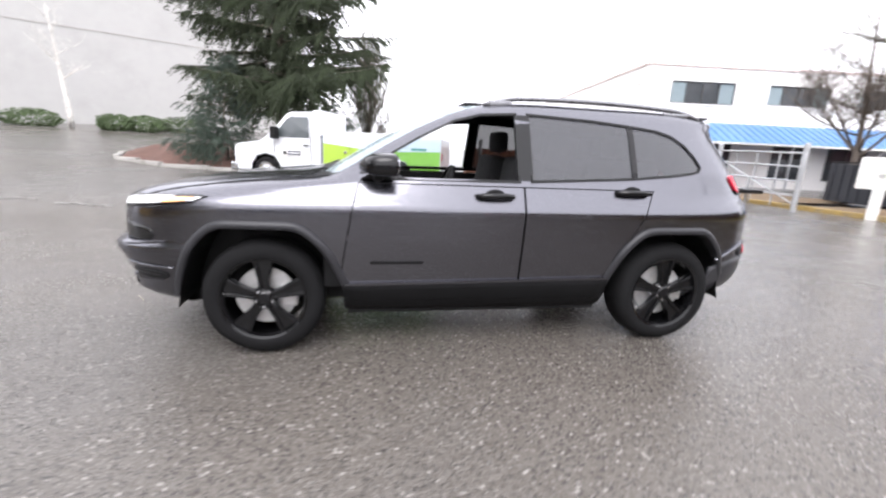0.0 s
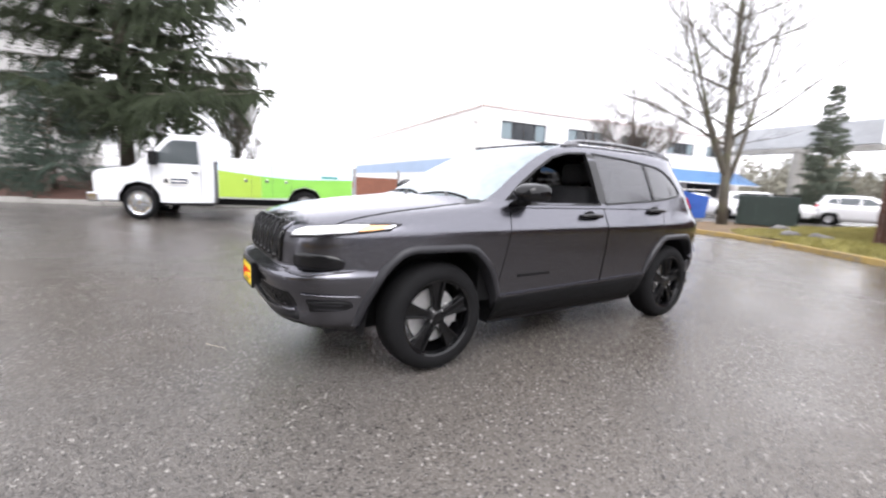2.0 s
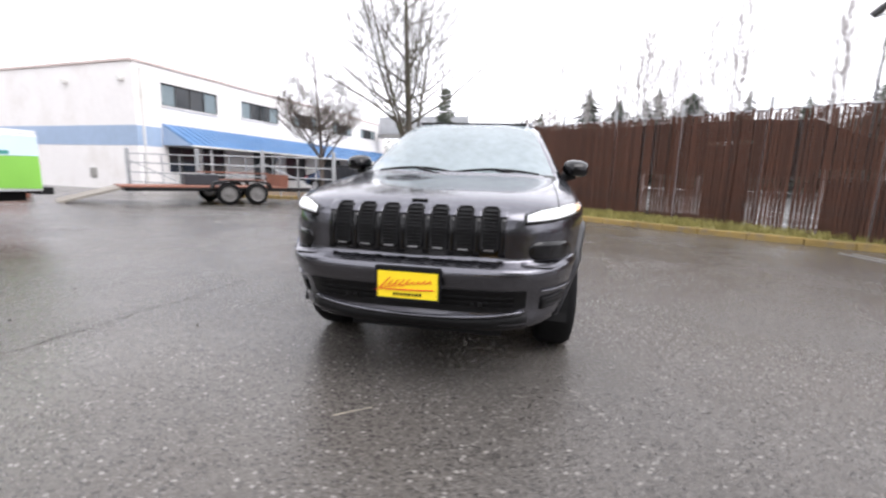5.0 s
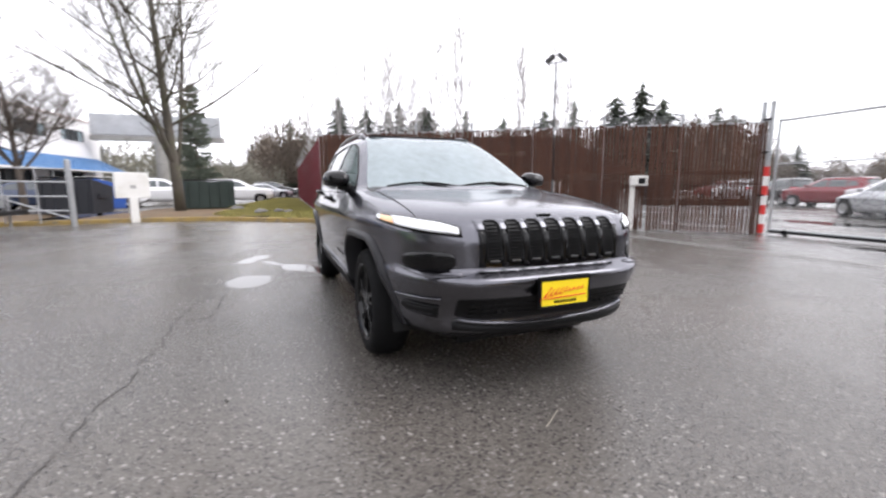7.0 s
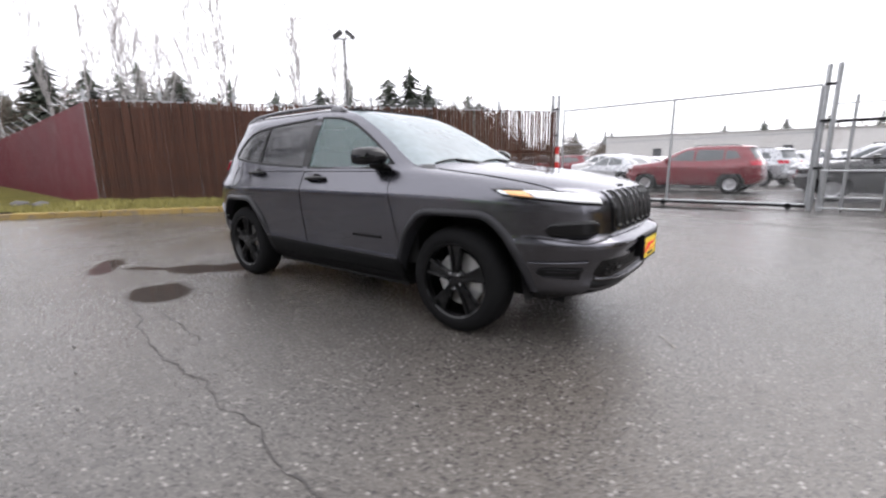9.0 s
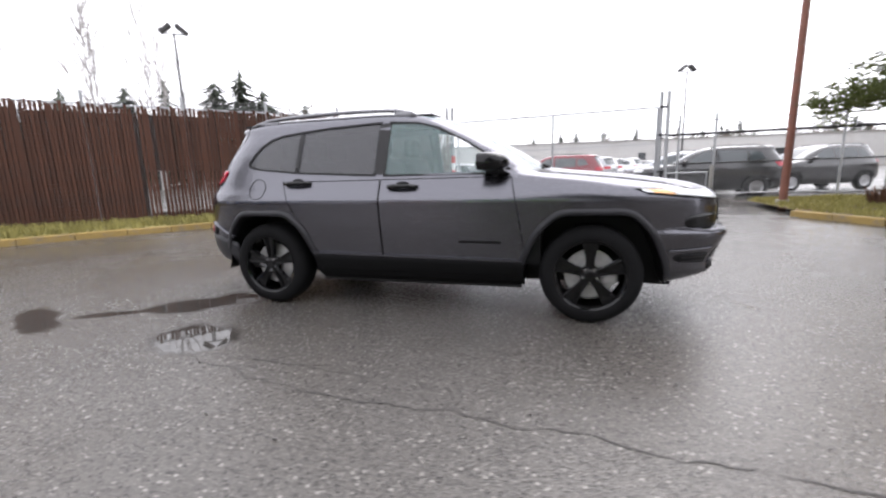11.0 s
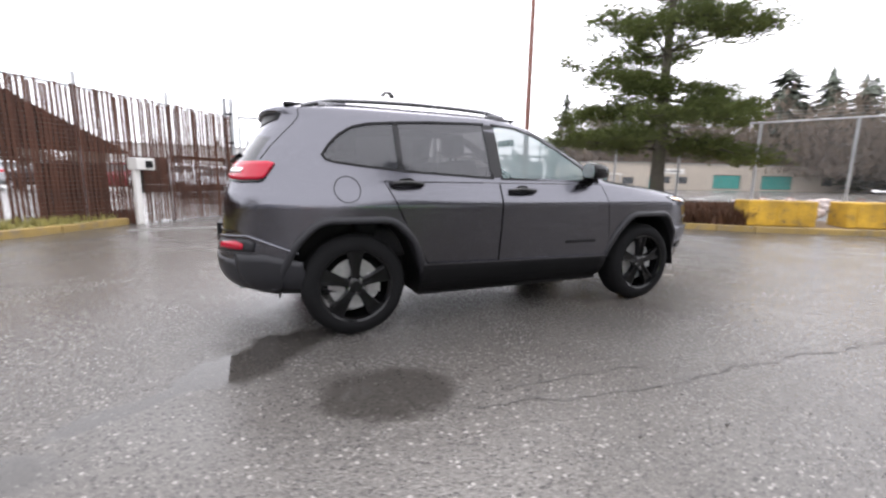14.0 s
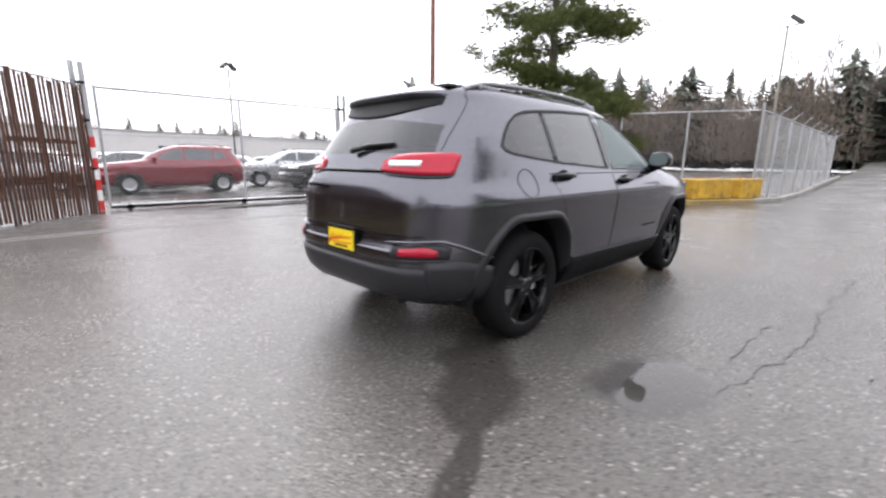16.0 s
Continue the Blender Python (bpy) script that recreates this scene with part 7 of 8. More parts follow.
def billboard():
    t = thing("billboard", "grey billboard on a concrete column by the road", "billboard", at=(35.5, 9.0, 0), turn=83)
    part("column", rod(bmesh.new(), (0, 0, 0), (0, 0, 4.7), 0.42, n=14), M_CONC, t)
    part("beam", boxed(-4.5, 4.5, -0.4, 0.4, 4.6, 4.95), M_CONC, t)
    part("face", boxed(-4.4, 4.4, 0.3, 0.4, 5.0, 6.5), M_GALV, t, "grey board back")
    for i in range(14):
        x = -4.3 + 8.6 * i / 13
        part("stud", boxed(x - 0.05, x + 0.05, 0.16, 0.3, 4.95, 6.6), M_GALV, t)
    part("catwalk", boxed(-4.4, 4.4, -0.7, 0.1, 4.96, 5.02), M_GALV, t)


billboard()


def flood_light(at, h, turn, material=None, heads=2, label="tall pole with twin floodlights"):
    t = thing("floodlight_pole", label, "light pole", at=at, turn=turn)
    part("pole", rod(bmesh.new(), (0, 0, 0), (0, 0, h), 0.09, 0.06, 10), material or M_GALV, t)
    part("crossarm", boxed(-0.5, 0.5, -0.04, 0.04, h - 0.05, h + 0.03), M_GALV, t)
    for s in ((-1, 1) if heads == 2 else (1,)):
        m = Matrix.Translation((s * 0.42, 0, h + 0.25)) @ Matrix.Rotation(s * 0.7, 4, "Y")
        part("lamp_head", box(bmesh.new(), -0.36, 0.36, -0.24, 0.24, -0.12, 0.12, 0.04, m), M_FRAME, t)


flood_light((21.4, -17.4, 0), 9.6, 40, M_FRAME)
flood_light((-10.5, -38.5, 0), 8.8, 20, M_FRAME, label="far grey pole with twin floodlights")
flood_light((-29, -2.6, 0), 9.0, 80, M_WOOD, 1, "far wooden pole with one floodlight")
pole = thing("utility_pole", "slim red-brown painted pole leaning slightly", "pole", at=(-6.0, -7.9, 0.1))
part("shaft", rod(bmesh.new(), (0, 0, -0.1), (-0.1, -0.1, 9.5), 0.085, 0.06, 12), M_POLE, pole)
part("collar", rod(bmesh.new(), (0, 0, 0.0), (0, 0, 0.12), 0.14, n=12), M_CONC, pole)


def board_sign(at):
    s = thing("board_sign", "blank white box sign on a short white post", "sign", at=at, turn=-62)
    part("post", boxed(-0.11, 0.11, -0.09, 0.09, -0.1, 0.75, 0.02), M_SIGN, s)
    part("board", boxed(-0.46, 0.46, -0.08, 0.08, 0.72, 1.52, 0.02), M_SIGN, s)
    part("plate", boxed(-0.07, 0.08, -0.09, -0.082, 1.02, 1.12), M_PALEWALL, s)


board_sign((12.1, 5.4, 0.05))


def dumpster(name, label, at, turn, L, W, H, material, lid=None):
    d = thing(name, label, "dumpster", at=at, turn=turn)
    body = bmesh.new()
    prism(body, [(-W / 2, 0.12), (W / 2, 0.12), (W / 2, H), (-W / 2 - 0.12, H * 0.8)], -L / 2, L / 2, "x", 0.02)
    part("body", body, material, d)
    for i in range(5):
        x = -L / 2 + L * (i + 0.5) / 5
        part("rib", boxed(x - 0.04, x + 0.04, W / 2, W / 2 + 0.04, 0.15, H - 0.05), material, d)
        part("rib", boxed(x - 0.04, x + 0.04, -W / 2 - 0.06, -W / 2 + 0.02, 0.15, H * 0.72), material, d)
    for s in (-1, 1):
        part("lid", box(bmesh.new(), s * L / 4 - L / 4 + 0.02, s * L / 4 + L / 4 - 0.02, -W / 2 - 0.14, W / 2, H + 0.02, H + 0.07, 0.01), lid or M_BLACK, d)
        part("side_pocket", boxed(s * L / 2 - 0.05, s * L / 2 + 0.05, -0.3, 0.3, H * 0.5, H * 0.5 + 0.14), material, d)
        part("caster", rod(bmesh.new(), (s * (L / 2 - 0.15), 0.0, 0.08), (s * (L / 2 - 0.15), 0.08, 0.08), 0.08, n=10), M_BLACK, d)


dumpster("dumpster", "blue steel dumpster with a pale lid on the lot", (20.2, 9.0, 0), 60, 2.1, 1.5, 1.5, M_BINBLUE, M_SIGN)
dumpster("dumpster", "dark green steel dumpster beside the bare tree", (17.0, 3.9, 0.1), 108, 1.9, 1.3, 1.25, M_BINGREEN)
dumpster("dumpster", "near-black container behind the board sign", (15.3, 7.9, 0.05), 80, 1.7, 1.3, 1.35, M_BINDARK)


def boulder(at, r, seed):
    rg = random.Random(seed)
    bm = bmesh.new()
    bmesh.ops.create_icosphere(bm, subdivisions=3, radius=r)
    for v in bm.verts:
        v.co *= 1 + 0.28 * noise.noise(v.co * 2.2 / r + Vector((seed, 0, 0)))
        v.co.z *= 0.6
    bmesh.ops.translate(bm, verts=bm.verts[:], vec=(at[0], at[1], at[2] + r * 0.35))
    tagged(obj("boulder", bm, M_ROCK, None, "dark rough boulder lying on the grass", True), category="rock", group="boulders")


for x, y, r, s in ((12.6, 1.7, 0.24, 1), (12.7, 1.1, 0.22, 2), (12.2, 0.75, 0.2, 3), (14.6, 2.6, 0.28, 4)):
    boulder((x, y, 0.12), r, s)


def yellow_block(a, b, label, seed):
    L = math.dist(a, b)
    t = thing("concrete_block", label, "barrier block", "yellow barrier blocks", (*a, 0.12), math.degrees(math.atan2(b[1] - a[1], b[0] - a[0])))
    bm = boxed(0, L, -0.6, 0, 0, 0.6, 0.035)
    for i in range(3):
        box(bm, L * (0.2 + 0.3 * i), L * (0.2 + 0.3 * i) + 0.12, -0.004, 0.014, 0.02, 0.5, 0.006)
    bmesh.ops.subdivide_edges(bm, edges=[e for e in bm.edges if e.calc_length() > 0.3], cuts=4)
    for v in bm.verts:
        v.co += Vector((0, 1, 1)) * 0.016 * noise.noise(v.co * 5 + Vector((seed, 0, 0)))
    part("body", bm, M_YBLOCK, t)
    for x in (L * 0.3, L * 0.7):
        part("lifting_loop", tube(bmesh.new(), [(x - 0.08, -0.3, 0.58), (x - 0.06, -0.3, 0.67), (x + 0.06, -0.3, 0.67), (x + 0.08, -0.3, 0.58)], 0.012, 6), M_BROWNBOX, t)


yellow_block((-9.98, -1.79), (-8.66, -2.56), "worn yellow painted concrete barrier block on the bed", 1)
yellow_block((-11.85, -0.72), (-10.5, -1.45), "chipped yellow concrete barrier block on the bed", 2)
yellow_block((-13.2, -0.2), (-12.15, -0.55), "grey-yellow stained concrete barrier block by the fence corner", 3)
rg = random.Random(5)
bm = bmesh.new()
for i in range(60):
    r = rg.uniform(0.08, 0.3)
    q = bmesh.ops.create_icosphere(bm, subdivisions=1, radius=r)
    c = Vector((rg.uniform(-13.5, -10.5), rg.uniform(-4.6, -2.6), 0.25 + rg.uniform(0, 0.35)))
    for v in q["verts"]:
        v.co = c + Vector((v.co.x * rg.uniform(0.6, 1.2), v.co.y, v.co.z * rg.uniform(0.4, 0.9)))
tagged(obj("rubble_heap", bm, M_RUBBLE, None, "heap of pale broken rubble behind the blocks", False, "stuff"), category="rubble")
# ---- truck, trailer and parked cars ----
def service_truck():
    """Local x runs back from the front axle, y away from the yard; the near side is y = 0."""
    t = thing("service_truck", "white service truck with a green and blue painted body", "truck", at=(-3.2, 7.84, hill(-2, 8.2)), turn=-17)
    t.scale = (0.80, 0.88, 0.9)
    W = 2.0
    nose = bmesh.new()
    side = [(-1.02, 0.48), (-0.98, 0.42), (0.75, 0.42), (1.75, 0.42), (1.75, 1.25), (1.62, 1.95), (1.48, 2.02), (0.78, 2.0), (0.62, 1.92), (0.02, 1.28), (-0.2, 1.22), (-0.92, 1.12), (-1.03, 1.0)]
    prism(nose, side, 0.0, W, "y")
    for v in nose.verts:
        if v.co.z > 1.25:
            v.co.y += (1 - v.co.y) * 0.10 * (v.co.z - 1.25) / 0.75
    es = [e for e in nose.edges if e.calc_length() > 0.05]
    bmesh.ops.bevel(nose, geom=es, offset=0.045, segments=3, affect="EDGES", profile=0.5)
    arch = [(-0.50, 0.30), (-0.46, 0.60), (-0.30, 0.82), (0.0, 0.90), (0.30, 0.82), (0.46, 0.60), (0.50, 0.30)]
    bmesh.ops.triangulate(nose, faces=[f for f in nose.faces if len(f.verts) > 4])
    for s in (-1,):
        for v in nose.verts:
            v.co.y -= 1.0
        for sd in (-1, 1):
            bmesh.ops.delete(nose, geom=cut_out(nose, arch, sd), context="FACES")
        win = [(0.22, 1.33), (0.66, 1.80), (0.80, 1.88), (1.36, 1.88), (1.40, 1.33)]
        glass = [lifted(nose, cut_out(nose, win, sd)) for sd in (-1, 1)]
        for v in nose.verts:
            v.co.y += 1.0
    part("cab", nose, M_TRUCK, t, "white truck cab")
    for g in glass:
        for v in g.verts:
            v.co.y += 1.0
        part("side_window", g, M_CARGLASS, t)
    part("windscreen", prism(bmesh.new(), [(0.04, 1.32), (0.60, 1.90), (0.57, 1.91), (0.0, 1.33)], 0.18, W - 0.18), M_CARGLASS, t)
    part("cab_inside", boxed(0.25, 1.6, 0.15, W - 0.15, 0.5, 1.3), M_SEAT, t)
    part("raised_roof", boxed(1.50, 1.80, 0.05, W - 0.05, 1.4, 2.06, 0.04), M_TRUCK, t)
    part("door_gap", boxed(1.44, 1.452, -0.004, 0.01, 0.5, 1.9), M_FRAME, t)
    part("door_gap", boxed(0.28, 0.292, -0.004, 0.01, 0.5, 1.3), M_FRAME, t)
    part("door_handle", boxed(1.22, 1.38, -0.03, 0.0, 1.12, 1.16, 0.008), M_BLACK, t)
    sign = part("door_sign", boxed(0.55, 1.15, -0.008, -0.001, 0.84, 1.02), M_SIGN, t, "pale door sign with a dark bar")
    part("sign_bar", boxed(0.72, 1.13, -0.012, -0.009, 0.87, 0.99), M_CARBLUE, sign)
    part("sign_bar", boxed(0.74, 1.11, -0.015, -0.013, 0.915, 0.945), M_SIGN, sign)
    part("sign_mark", boxed(0.57, 0.68, -0.012, -0.009, 0.88, 0.98), M_FRAME, sign)
    part("step", boxed(0.5, 1.7, 0.0, 0.2, 0.36, 0.42, 0.01), M_BLACK, t)
    for y in (-0.26, W + 0.02):
        part("wing_mirror", boxed(0.30, 0.48, y, y + 0.24, 1.28, 1.6, 0.03), M_BLACK, t)
        part("mirror_arm", rod(bmesh.new(), (0.4, y + 0.1, 1.3), (0.42, 0.1 if y < 0 else W - 0.1, 1.3), 0.02), M_BLACK, t)
    part("grille", boxed(-1.05, -1.0, 0.4, W - 0.4, 0.66, 0.98, 0.02), M_CHROME, t)
    for y in (0.08, W - 0.36):
        lamp = part("headlight", boxed(-1.05, -0.9, y, y + 0.28, 0.72, 0.98, 0.03), M_LENS, t)
        part("indicator", boxed(-1.04, -0.88, y, y + 0.28, 0.64, 0.715, 0.02), M_AMBER, lamp)
    part("bumper", boxed(-1.16, -0.92, -0.02, W + 0.02, 0.40, 0.62, 0.03), M_CHROME, t)
    part("chassis", boxed(-0.9, 5.35, 0.45, W - 0.45, 0.38, 0.62), M_BLACK, t)
    # service body
    body = boxed(1.86, 5.42, -0.06, W + 0.06, 0.56, 1.46, 0.02)
    for v in body.verts:
        v.co.y -= 1.0
    for sd in (-1, 1):
        bmesh.ops.delete(body, geom=cut_out(body, [(x + 4.1, z) for x, z in arch], sd), context="FACES")
    for v in body.verts:
        v.co.y += 1.0
    sb = part("service_body", body, M_TRUCK, t, "boxed service body with coloured side panels")
    for y0, y1 in ((-0.075, -0.062), (W + 0.062, W + 0.075)):
        up = lambda x: 1.20 + 0.05 * math.sin(x * 1.3) - 0.03 * (x - 1.9)
        xs = np.linspace(1.88, 5.40, 30)
        part("sky_panel", prism(bmesh.new(), [(x, up(x) + 0.004) for x in xs] + [(5.40, 1.43), (1.88, 1.43)], y0, y1), M_SKYBLUE, sb, "pale blue painted band")
        part("lime_panel", prism(bmesh.new(), [(x, up(x)) for x in np.linspace(1.88, 2.95, 10)] + [(2.95, 0.60), (1.88, 0.60)], y0, y1), M_LIME, sb, "yellow-green painted panel")
        hump = [(x + 4.1, z + 0.02) for x, z in arch[::-1]]
        part("green_panel", prism(bmesh.new(), [(x, up(x)) for x in np.linspace(2.954, 5.40, 20)] + [(5.40, 0.60)] + [p for p in hump if p[1] > 0.6] + [(2.954, 0.60)], y0, y1), M_GREEN, sb, "bright green painted panel")
        yy = y0 if y0 < 0 else y1
        for x in (2.42, 2.95, 3.45):
            part("door_seam", boxed(x + 0.28, x + 0.288, min(yy, yy * 1.05), max(yy, yy * 1.05) + 0.002, 0.62, 1.4), M_FRAME, sb)
            part("latch", boxed(x + 0.10, x + 0.19, min(yy - 0.015, yy), max(yy + 0.01, yy), 0.98, 1.05, 0.006), M_CHROME, sb)
        part("lettering_bar", boxed(4.55, 5.0, min(yy - 0.004, yy), max(yy + 0.004, yy), 1.14, 1.20), M_TEAL, sb)
    part("top_rail", boxed(1.86, 5.42, -0.03, 0.12, 1.462, 1.53, 0.01), M_TRUCK, sb)
    part("top_rail", boxed(1.86, 5.42, W - 0.12, W + 0.03, 1.462, 1.53, 0.01), M_TRUCK, sb)
    part("tail_bumper", boxed(5.42, 5.62, 0.05, W - 0.05, 0.5, 0.62, 0.01), M_BLACK, t)
    part("tail_lamp", boxed(5.425, 5.45, 0.02, 0.14, 0.9, 1.1, 0.01), M_RED, t)
    for x in (0.0, 4.1):
        for side, yf in ((-1, -0.02), (1, W + 0.02)):
            w = add_wheel(t, x, 1, 0, 0.40, 0.24, M_CHROME, "dish")
            fl = Matrix.Translation((0, yf, 0)) if side > 0 else Matrix.Translation((2 * x, yf, 0)) @ Matrix.Rotation(math.pi, 4, "Z")
            w.matrix_basis = fl
    for x in (0.0, 4.1):
        part("wheel_well", boxed(x - 0.5, x + 0.5, 0.3, W - 0.3, 0.42, 0.88), M_BLACK, t)


service_truck()


def flat_trailer():
    t = thing("flatbed_trailer", "low tandem-axle flatbed trailer with worn plank deck", "trailer", at=(7.85, 8.75, 0), turn=-37)
    part("frame", boxed(-2.6, 2.0, 0.0, 1.9, 0.42, 0.52, 0.01), M_BLACK, t)
    for i in range(12):
        y = 0.05 + 0.15 * i
        part("plank", boxed(-2.7, 2.0, y, y + 0.142, 0.524, 0.565, 0.006), M_BROWNBOX, t)
    ramp = box(bmesh.new(), -1.4, 0, 0.05, 1.85, -0.04, 0.02, 0.005, Matrix.Translation((-2.7, 0, 0.5)) @ Matrix.Rotation(-0.28, 4, "Y"))
    part("ramp", ramp, M_WOOD, t)
    for z in (0.75, 1.0):
        part("side_rail", tube(bmesh.new(), [(-0.4, 1.9, z), (2.0, 1.9, z)], 0.025, 6), M_BROWNBOX, t)
    part("front_board", boxed(1.94, 2.0, 0, 1.9, 0.56, 0.98, 0.006), M_BROWNBOX, t)
    part("tool_box", boxed(-0.9, 0.1, 1.2, 1.85, 0.57, 0.92, 0.02), M_BINDARK, t)
    for y in (-0.28, 1.92):
        part("mudguard", prism(bmesh.new(), rounded([(-0.5, 0.5), (-0.4, 0.78), (1.25, 0.78), (1.35, 0.5), (1.28, 0.5), (1.2, 0.72), (-0.36, 0.72), (-0.43, 0.5)], 1), y, y + 0.26), M_BLACK, t)
    for x in (0.0, 0.86):
        for y, side in ((-0.27, -1), (2.17, 1)):
            w = add_wheel(t, x, 1, 0, 0.35, 0.2, M_ROCK, "dish")
            w.matrix_basis = Matrix.Translation((0, y, 0)) if side > 0 else Matrix.Translation((2 * x, y, 0)) @ Matrix.Rotation(math.pi, 4, "Z")
    part("tongue", prism(bmesh.new(), [(2.0, 0.1), (2.1, 0.1), (3.2, 0.9), (3.2, 1.0), (2.1, 1.8), (2.0, 1.8), (2.9, 0.95)], 0.40, 0.50, "z"), M_BLACK, t)
    part("jack", rod(bmesh.new(), (2.8, 0.95, 0.0), (2.8, 0.95, 0.9), 0.035, n=8), M_GALV, t)


flat_trailer()
skip = thing("steel_crate", "open rusty brown steel crate behind the truck", "crate", at=(3.6, 13.2, 0.1), turn=10)
for args in ((0, 2.2, 0, 0.06, 0, 1.25), (0, 2.2, 1.5, 1.56, 0, 1.25), (0, 0.06, 0.06, 1.5, 0, 1.25), (2.14, 2.2, 0.06, 1.5, 0, 0.5)):
    part("side", boxed(*args), M_BROWNBOX, skip)
part("floor", boxed(0.06, 2.14, 0.06, 1.5, 0.0, 0.06), M_BROWNBOX, skip)
for x in (-0.03, 2.17):
    part("corner_post", boxed(x, x + 0.1, -0.04, 0.06, 0, 1.6), M_GALV, skip)


SEDAN = Hull([(0.22, -2.1, 2.1, 0.80, 0, 4, 4.5), (0.35, -2.28, 2.26, 0.87, 0, 4, 4.5), (0.55, -2.3, 2.3, 0.89, 0, 3.8, 4.5), (0.70, -2.24, 2.28, 0.90, 0, 3.8, 4.5), (0.78, -2.05, 2.26, 0.88, 0, 4, 4.5),
              (0.84, -1.6, 2.24, 0.86, 0.1, 4.6, 4.4), (0.90, -1.15, 2.2, 0.84, 0.2, 5.5, 4.2), (0.95, -0.98, 2.0, 0.82, 0.3, 6, 4), (1.05, -0.78, 1.78, 0.77, 0.4, 6, 4), (1.2, -0.48, 1.5, 0.69, 0.45, 5, 4),
              (1.34, -0.18, 1.2, 0.60, 0.45, 5, 4), (1.40, 0.02, 1.02, 0.52, 0.5, 4, 4), (1.43, 0.3, 0.8, 0.25, 0.5, 3, 3)], 72)
CROSS = Hull([[z * 1.0 if z < 0.3 else z, f, r, w, c, a, b] for z, f, r, w, c, a, b in SUV.rows[::2].tolist() + [SUV.rows[-1].tolist()]], 72)
STOCK = {}


def parked_car(kind, paint, colour, x, y, turn, extra="", group="parked cars"):
    key = (kind, colour)
    label = f"{colour} {'suv' if kind == 'cross' else 'sedan'} parked {extra or 'in the wet lot'}"
    pose_m = Matrix.Translation((x, y, 0)) @ Matrix.Rotation(radians(turn), 4, "Z")
    if key in STOCK:
        c = copy_thing(STOCK[key], pose_m)
        return tagged(c, label)
    H = CROSS if kind == "cross" else SEDAN
    car = thing("parked_car", label, "car", group)
    zs = list(H.rows[:, 0])
    fine = []
    for a, b in zip(zs, zs[1:]):
        k = max(1, int((b - a) / 0.06))
        fine += [a + (b - a) * i / k for i in range(k)]
    bm = H.mesh(fine + [zs[-1]])
    hubs = (-1.38, 1.38)
    arch = [(-0.42, 0.2), (-0.40, 0.48), (-0.26, 0.68), (0.26, 0.68), (0.40, 0.48), (0.42, 0.2)]
    glass = []
    if kind == "cross":
        sides = [[(-0.62, 1.14), (0.2, 1.11), (0.2, 1.50), (-0.15, 1.45)], [(0.27, 1.11), (1.1, 1.13), (1.1, 1.48), (0.27, 1.50)], [(1.16, 1.14), (1.6, 1.2), (1.45, 1.42), (1.16, 1.47)]]
        shield, back = [(-0.7, 1.14), (0.7, 1.14), (0.56, 1.55), (-0.56, 1.55)], [(-0.58, 1.2), (0.58, 1.2), (0.5, 1.52), (-0.5, 1.52)]
    else:
        sides = [[(-0.62, 0.98), (0.38, 0.97), (0.38, 1.33), (-0.1, 1.28)], [(0.45, 0.97), (1.3, 1.0), (1.1, 1.22), (0.45, 1.33)]]
        shield, back = [(-0.68, 0.98), (0.68, 0.98), (0.5, 1.33), (-0.5, 1.33)], [(-0.62, 0.99), (0.62, 0.99), (0.45, 1.3), (-0.45, 1.3)]
    for s in (-1, 1):
        for hx in hubs:
            bmesh.ops.delete(bm, geom=cut_out(bm, [(hx + px, pz) for px, pz in arch], s), context="FACES")
        for o in sides:
            glass.append(("side_window", lifted(bm, cut_out(bm, o, s))))
    glass.append(("windscreen", lifted(bm, [f for f in cut_out(bm, shield, -1, "x") if f.calc_center_median().x < 0.2])))
    glass.append(("rear_window", lifted(bm, [f for f in cut_out(bm, back, 1, "x") if f.calc_center_median().x > 0.6])))
    part("body", bm, paint, car, "", True)
    for name, g in glass:
        part(name, g, M_CARGLASS, car, "", True)
    inner = boxed(-2.0, 2.0, -0.6, 0.6, 0.25, 0.55)
    box(inner, -0.8, 1.5, -0.74, 0.74, 0.4, 0.85)
    part("floor_pan", inner, M_BLACK, car)
    zl = 0.9 if kind == "cross" else 0.66
    for s in (-1, 1):
        part("headlight", H.patch_wrap(s, 0.5, 0.9, lambda q: zl - 0.03, lambda q: zl + 0.05, 0.006, 0.012, 6, 2), M_LENS, car)
        part("tail_light", H.patch_wrap(s, 0.4, 0.85, lambda q: zl + 0.06, lambda q: zl + 0.2, 0.008, 0.014, 6, 2, rear=True), M_RED, car)
        mb = boxed(-0.72, -0.58, s * 0.92 - 0.08, s * 0.92 + 0.08, (1.1 if kind == "cross" else 0.95), (1.22 if kind == "cross" else 1.07), 0.03)
        part("wing_mirror", mb, paint, car)
        if kind == "cross":
            part("roof_rail", tube(bmesh.new(), [(0.1, s * 0.54, 1.60), (0.25, s * 0.54, 1.65), (1.4, s * 0.53, 1.64), (1.6, s * 0.52, 1.58)], 0.016, 6), M_BLACK, car)
    part("grille", H.patch_front(-0.42, 0.42, zl - 0.16, zl, 0.006, 0.01, 8, 2), M_BLACK, car)
    part("lower_trim", H.patch_front(-0.6, 0.6, 0.3, 0.42, 0.008, 0.01, 8, 2), M_BLACK, car)
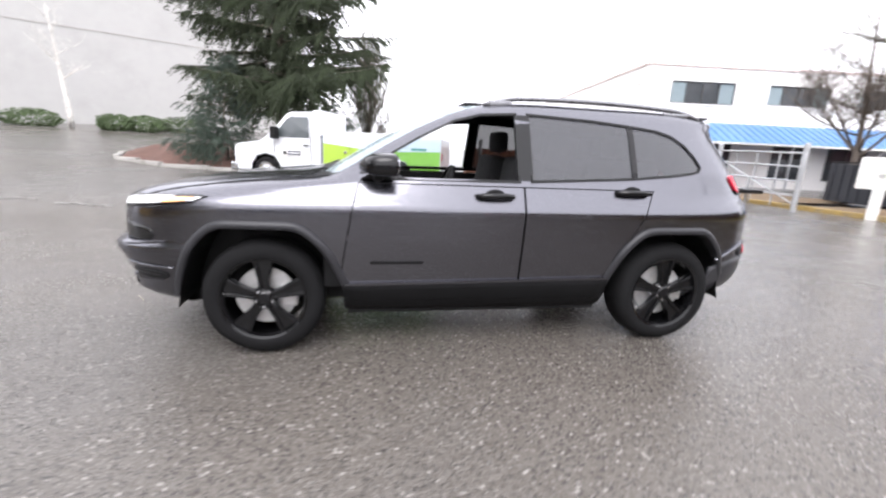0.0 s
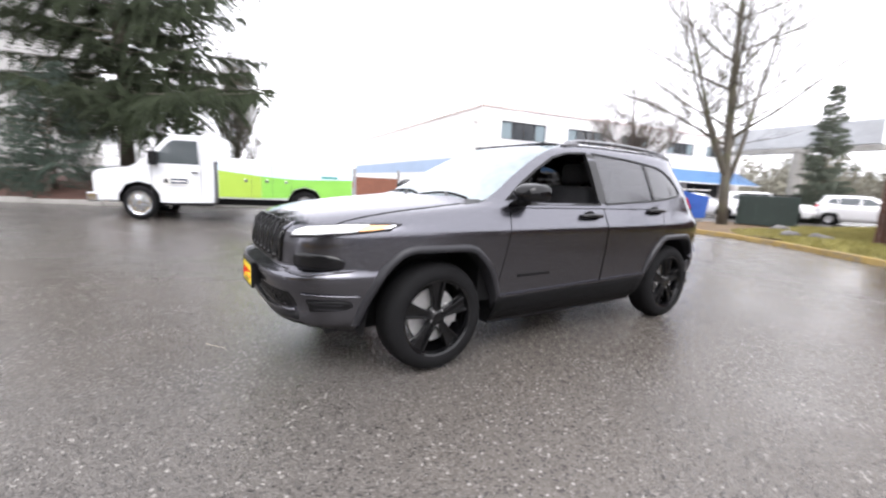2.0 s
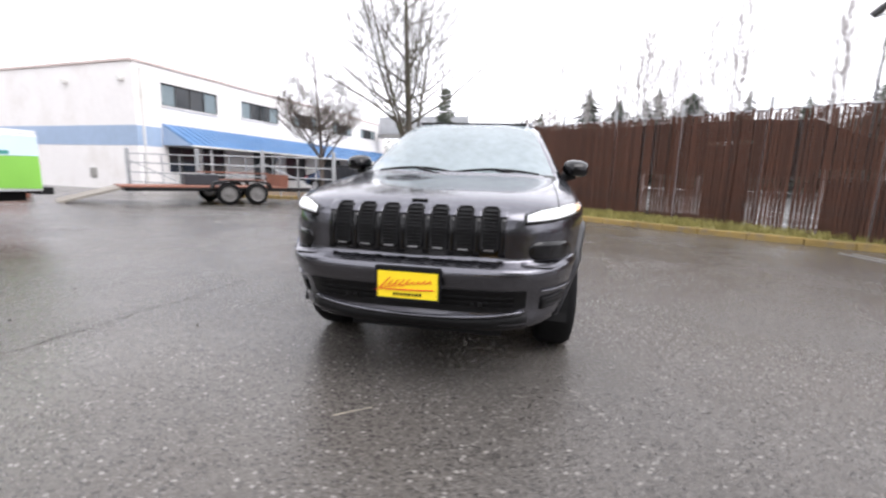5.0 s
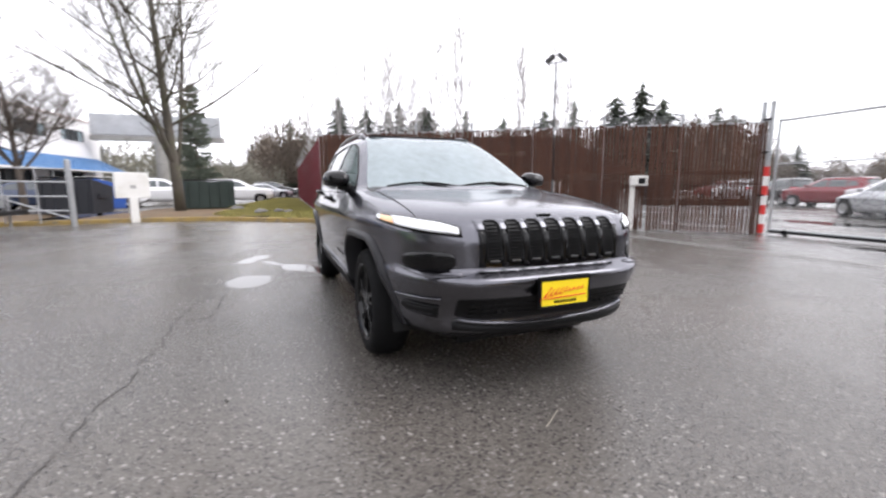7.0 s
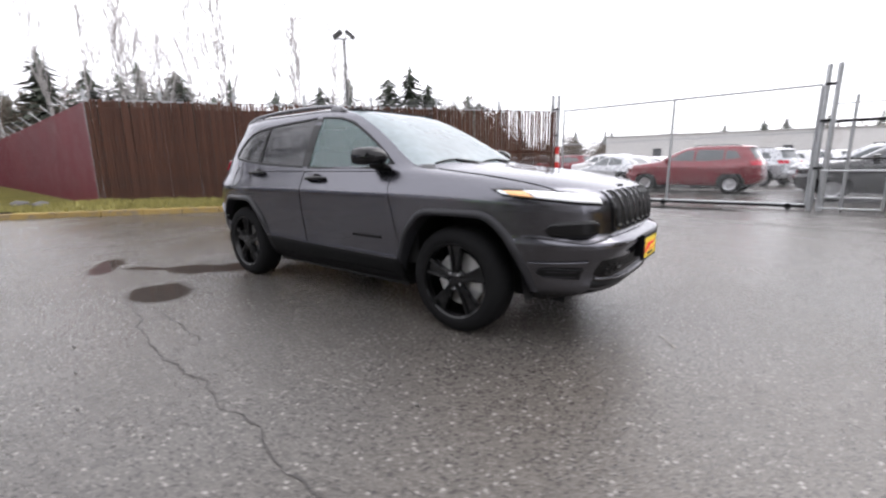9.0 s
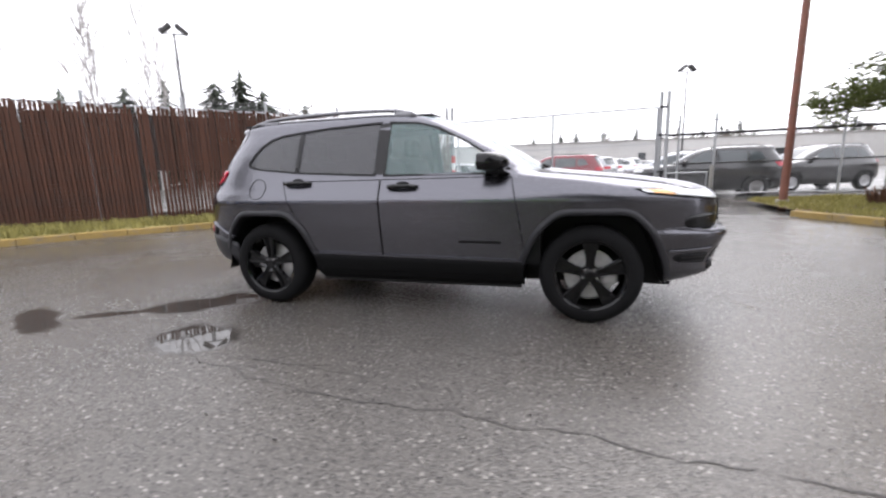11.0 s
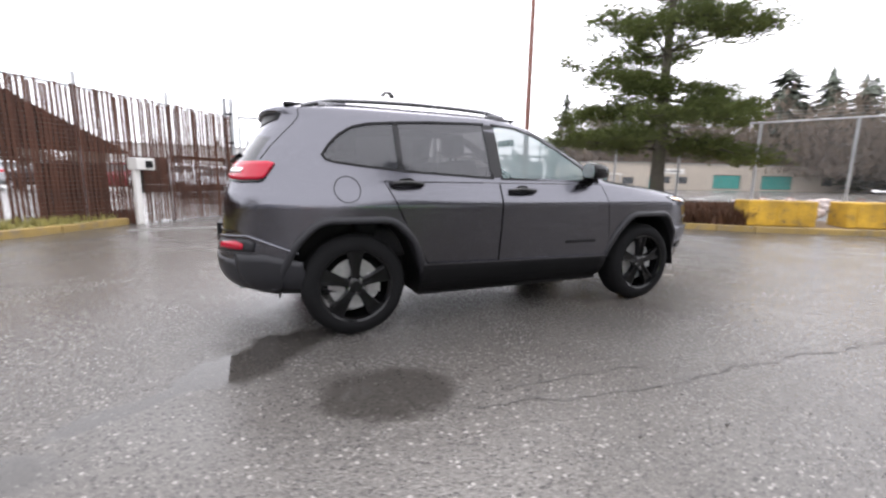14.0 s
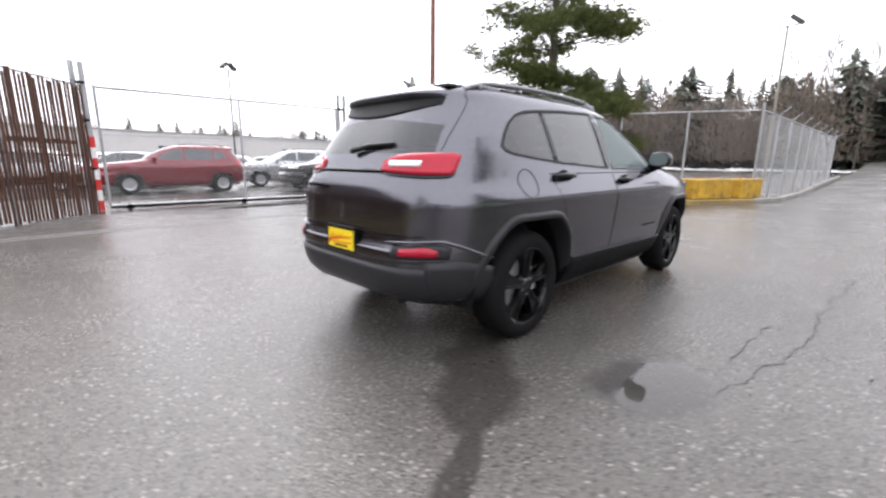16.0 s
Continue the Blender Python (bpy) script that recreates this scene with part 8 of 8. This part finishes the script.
    for hx in hubs:
        for s in (-1, 1):
            bmw = lathe(bmesh.new(), [(0.2, 0), (0.3, 0.01), (0.33, -0.03), (0.33, -0.19), (0.2, -0.2)], 24)
            tm = Matrix.Translation((hx, s * 0.88, 0.33)) @ (Matrix.Rotation(math.pi, 4, "Z") if s < 0 else Matrix())
            bmesh.ops.transform(bmw, matrix=tm, verts=bmw.verts[:])
            w = part("wheel", bmw, M_RUBBER, car, "", True)
            rim = lathe(bmesh.new(), [(0.0, 0.0), (0.05, 0.0), (0.06, -0.02), (0.16, -0.02), (0.205, 0.0), (0.21, -0.04)], 20)
            bmesh.ops.transform(rim, matrix=tm, verts=rim.verts[:])
            part("rim", rim, M_STEEL, w)
    car.matrix_basis = pose_m
    STOCK[key] = car
    return car


parked_car("cross", M_CARRED, "red", -0.4, -15.4, 173, "behind the sliding gate")
parked_car("cross", M_CARBLACK, "black", -9.8, -15.6, 200, "behind the chain-link fence")
for kind, paint, colour, x, y, turn in (
    ("cross", M_CARWHITE, "white", -4.2, -30.5, 150), ("sedan", M_CARSILVER, "silver", -6.6, -28.5, 150), ("sedan", M_CARWHITE, "white", -8.8, -26.6, 150), ("sedan", M_CARWHITE, "white", -5.4, -33.6, 152),
    ("cross", M_CARSILVER, "silver", -1.6, -22.0, 150), ("sedan", M_CARWHITE, "white", 1.0, -23.5, 150), ("sedan", M_CARSILVER, "silver", 3.6, -21.0, 170),
    ("cross", M_CARRED, "red", 9.5, -27.0, 175), ("cross", M_CARWHITE, "white", 6.3, -26.0, 160), ("sedan", M_CARWHITE, "white", 3.6, -27.5, 150), ("cross", M_CARBLACK, "black", 13.0, -29.0, 150),
    ("sedan", M_CARSILVER, "silver", 0.6, -29.0, 150), ("cross", M_CARWHITE, "white", -3.0, -30.0, 150), ("sedan", M_CARBLACK, "black", -6.0, -31.0, 150), ("cross", M_CARSILVER, "silver", 16.5, -30.5, 150),
    ("cross", M_CARRED, "red", 22.0, -36.0, 175), ("cross", M_CARWHITE, "white", 19.0, -33.5, 160), ("sedan", M_CARWHITE, "white", -10.0, -32.0, 150), ("sedan", M_CARBLUE, "dark blue", -14.0, -33.5, 150),
    ("sedan", M_CARSILVER, "silver", 3.4, -18.6, 150), ("sedan", M_CARBLACK, "black", 0.6, -19.4, 150), ("cross", M_CARBLACK, "black", -5.6, -12.9, 172), ("cross", M_CARSILVER, "silver", -5.5, -17.2, 166), ("sedan", M_CARWHITE, "white", -8.2, -20.0, 160),
    ("cross", M_CARWHITE, "white", 26.6, 7.4, 100), ("cross", M_CARWHITE, "white", 28.4, 3.4, 95), ("sedan", M_CARWHITE, "white", 24.6, 10.0, 100), ("sedan", M_CARBLUE, "dark blue", 23.5, 12.0, 100),
    ("sedan", M_CARSILVER, "silver", 40.0, 1.5, 90), ("cross", M_CARBLACK, "black", 44.0, 0.8, 90), ("sedan", M_CARWHITE, "white", 47.5, 1.0, 90)):
    parked_car(kind, paint, colour, x, y, turn)

# unidentified orange object, built as a machine by a container, far across the wet lot
far_orange = thing("pump_trailer", "small unidentified orange object by a teal shelter", "machine", at=(-39.6, -40.6, 0), turn=30)
far_orange.scale = (0.8, 0.8, 0.8)
part("body", boxed(-0.7, 0.7, -0.4, 0.4, 0.45, 1.25, 0.08), M_ORANGE, far_orange)
part("stack", rod(bmesh.new(), (0.2, 0, 1.25), (0.2, 0, 1.75), 0.12, n=10), M_ORANGE, far_orange)
for y in (-0.45, 0.45):
    part("wheel", rod(bmesh.new(), (-0.1, y - 0.06, 0.3), (-0.1, y + 0.06, 0.3), 0.3, n=16), M_RUBBER, far_orange)
shelter = thing("shelter", "low teal shelter with a pale flat roof", "shelter", at=(-42.0, -40.5, 0), turn=30)
part("wall", boxed(-2.2, 2.2, -1.0, -0.9, 0, 2.0), M_TEAL, shelter)
part("roof", boxed(-2.5, 2.5, -1.2, 1.2, 2.0, 2.12), M_SIGN, shelter)
for x in (-2.2, 2.2):
    part("post", boxed(x - 0.05, x + 0.05, 0.9, 1.0, 0, 2.0), M_GALV, shelter)
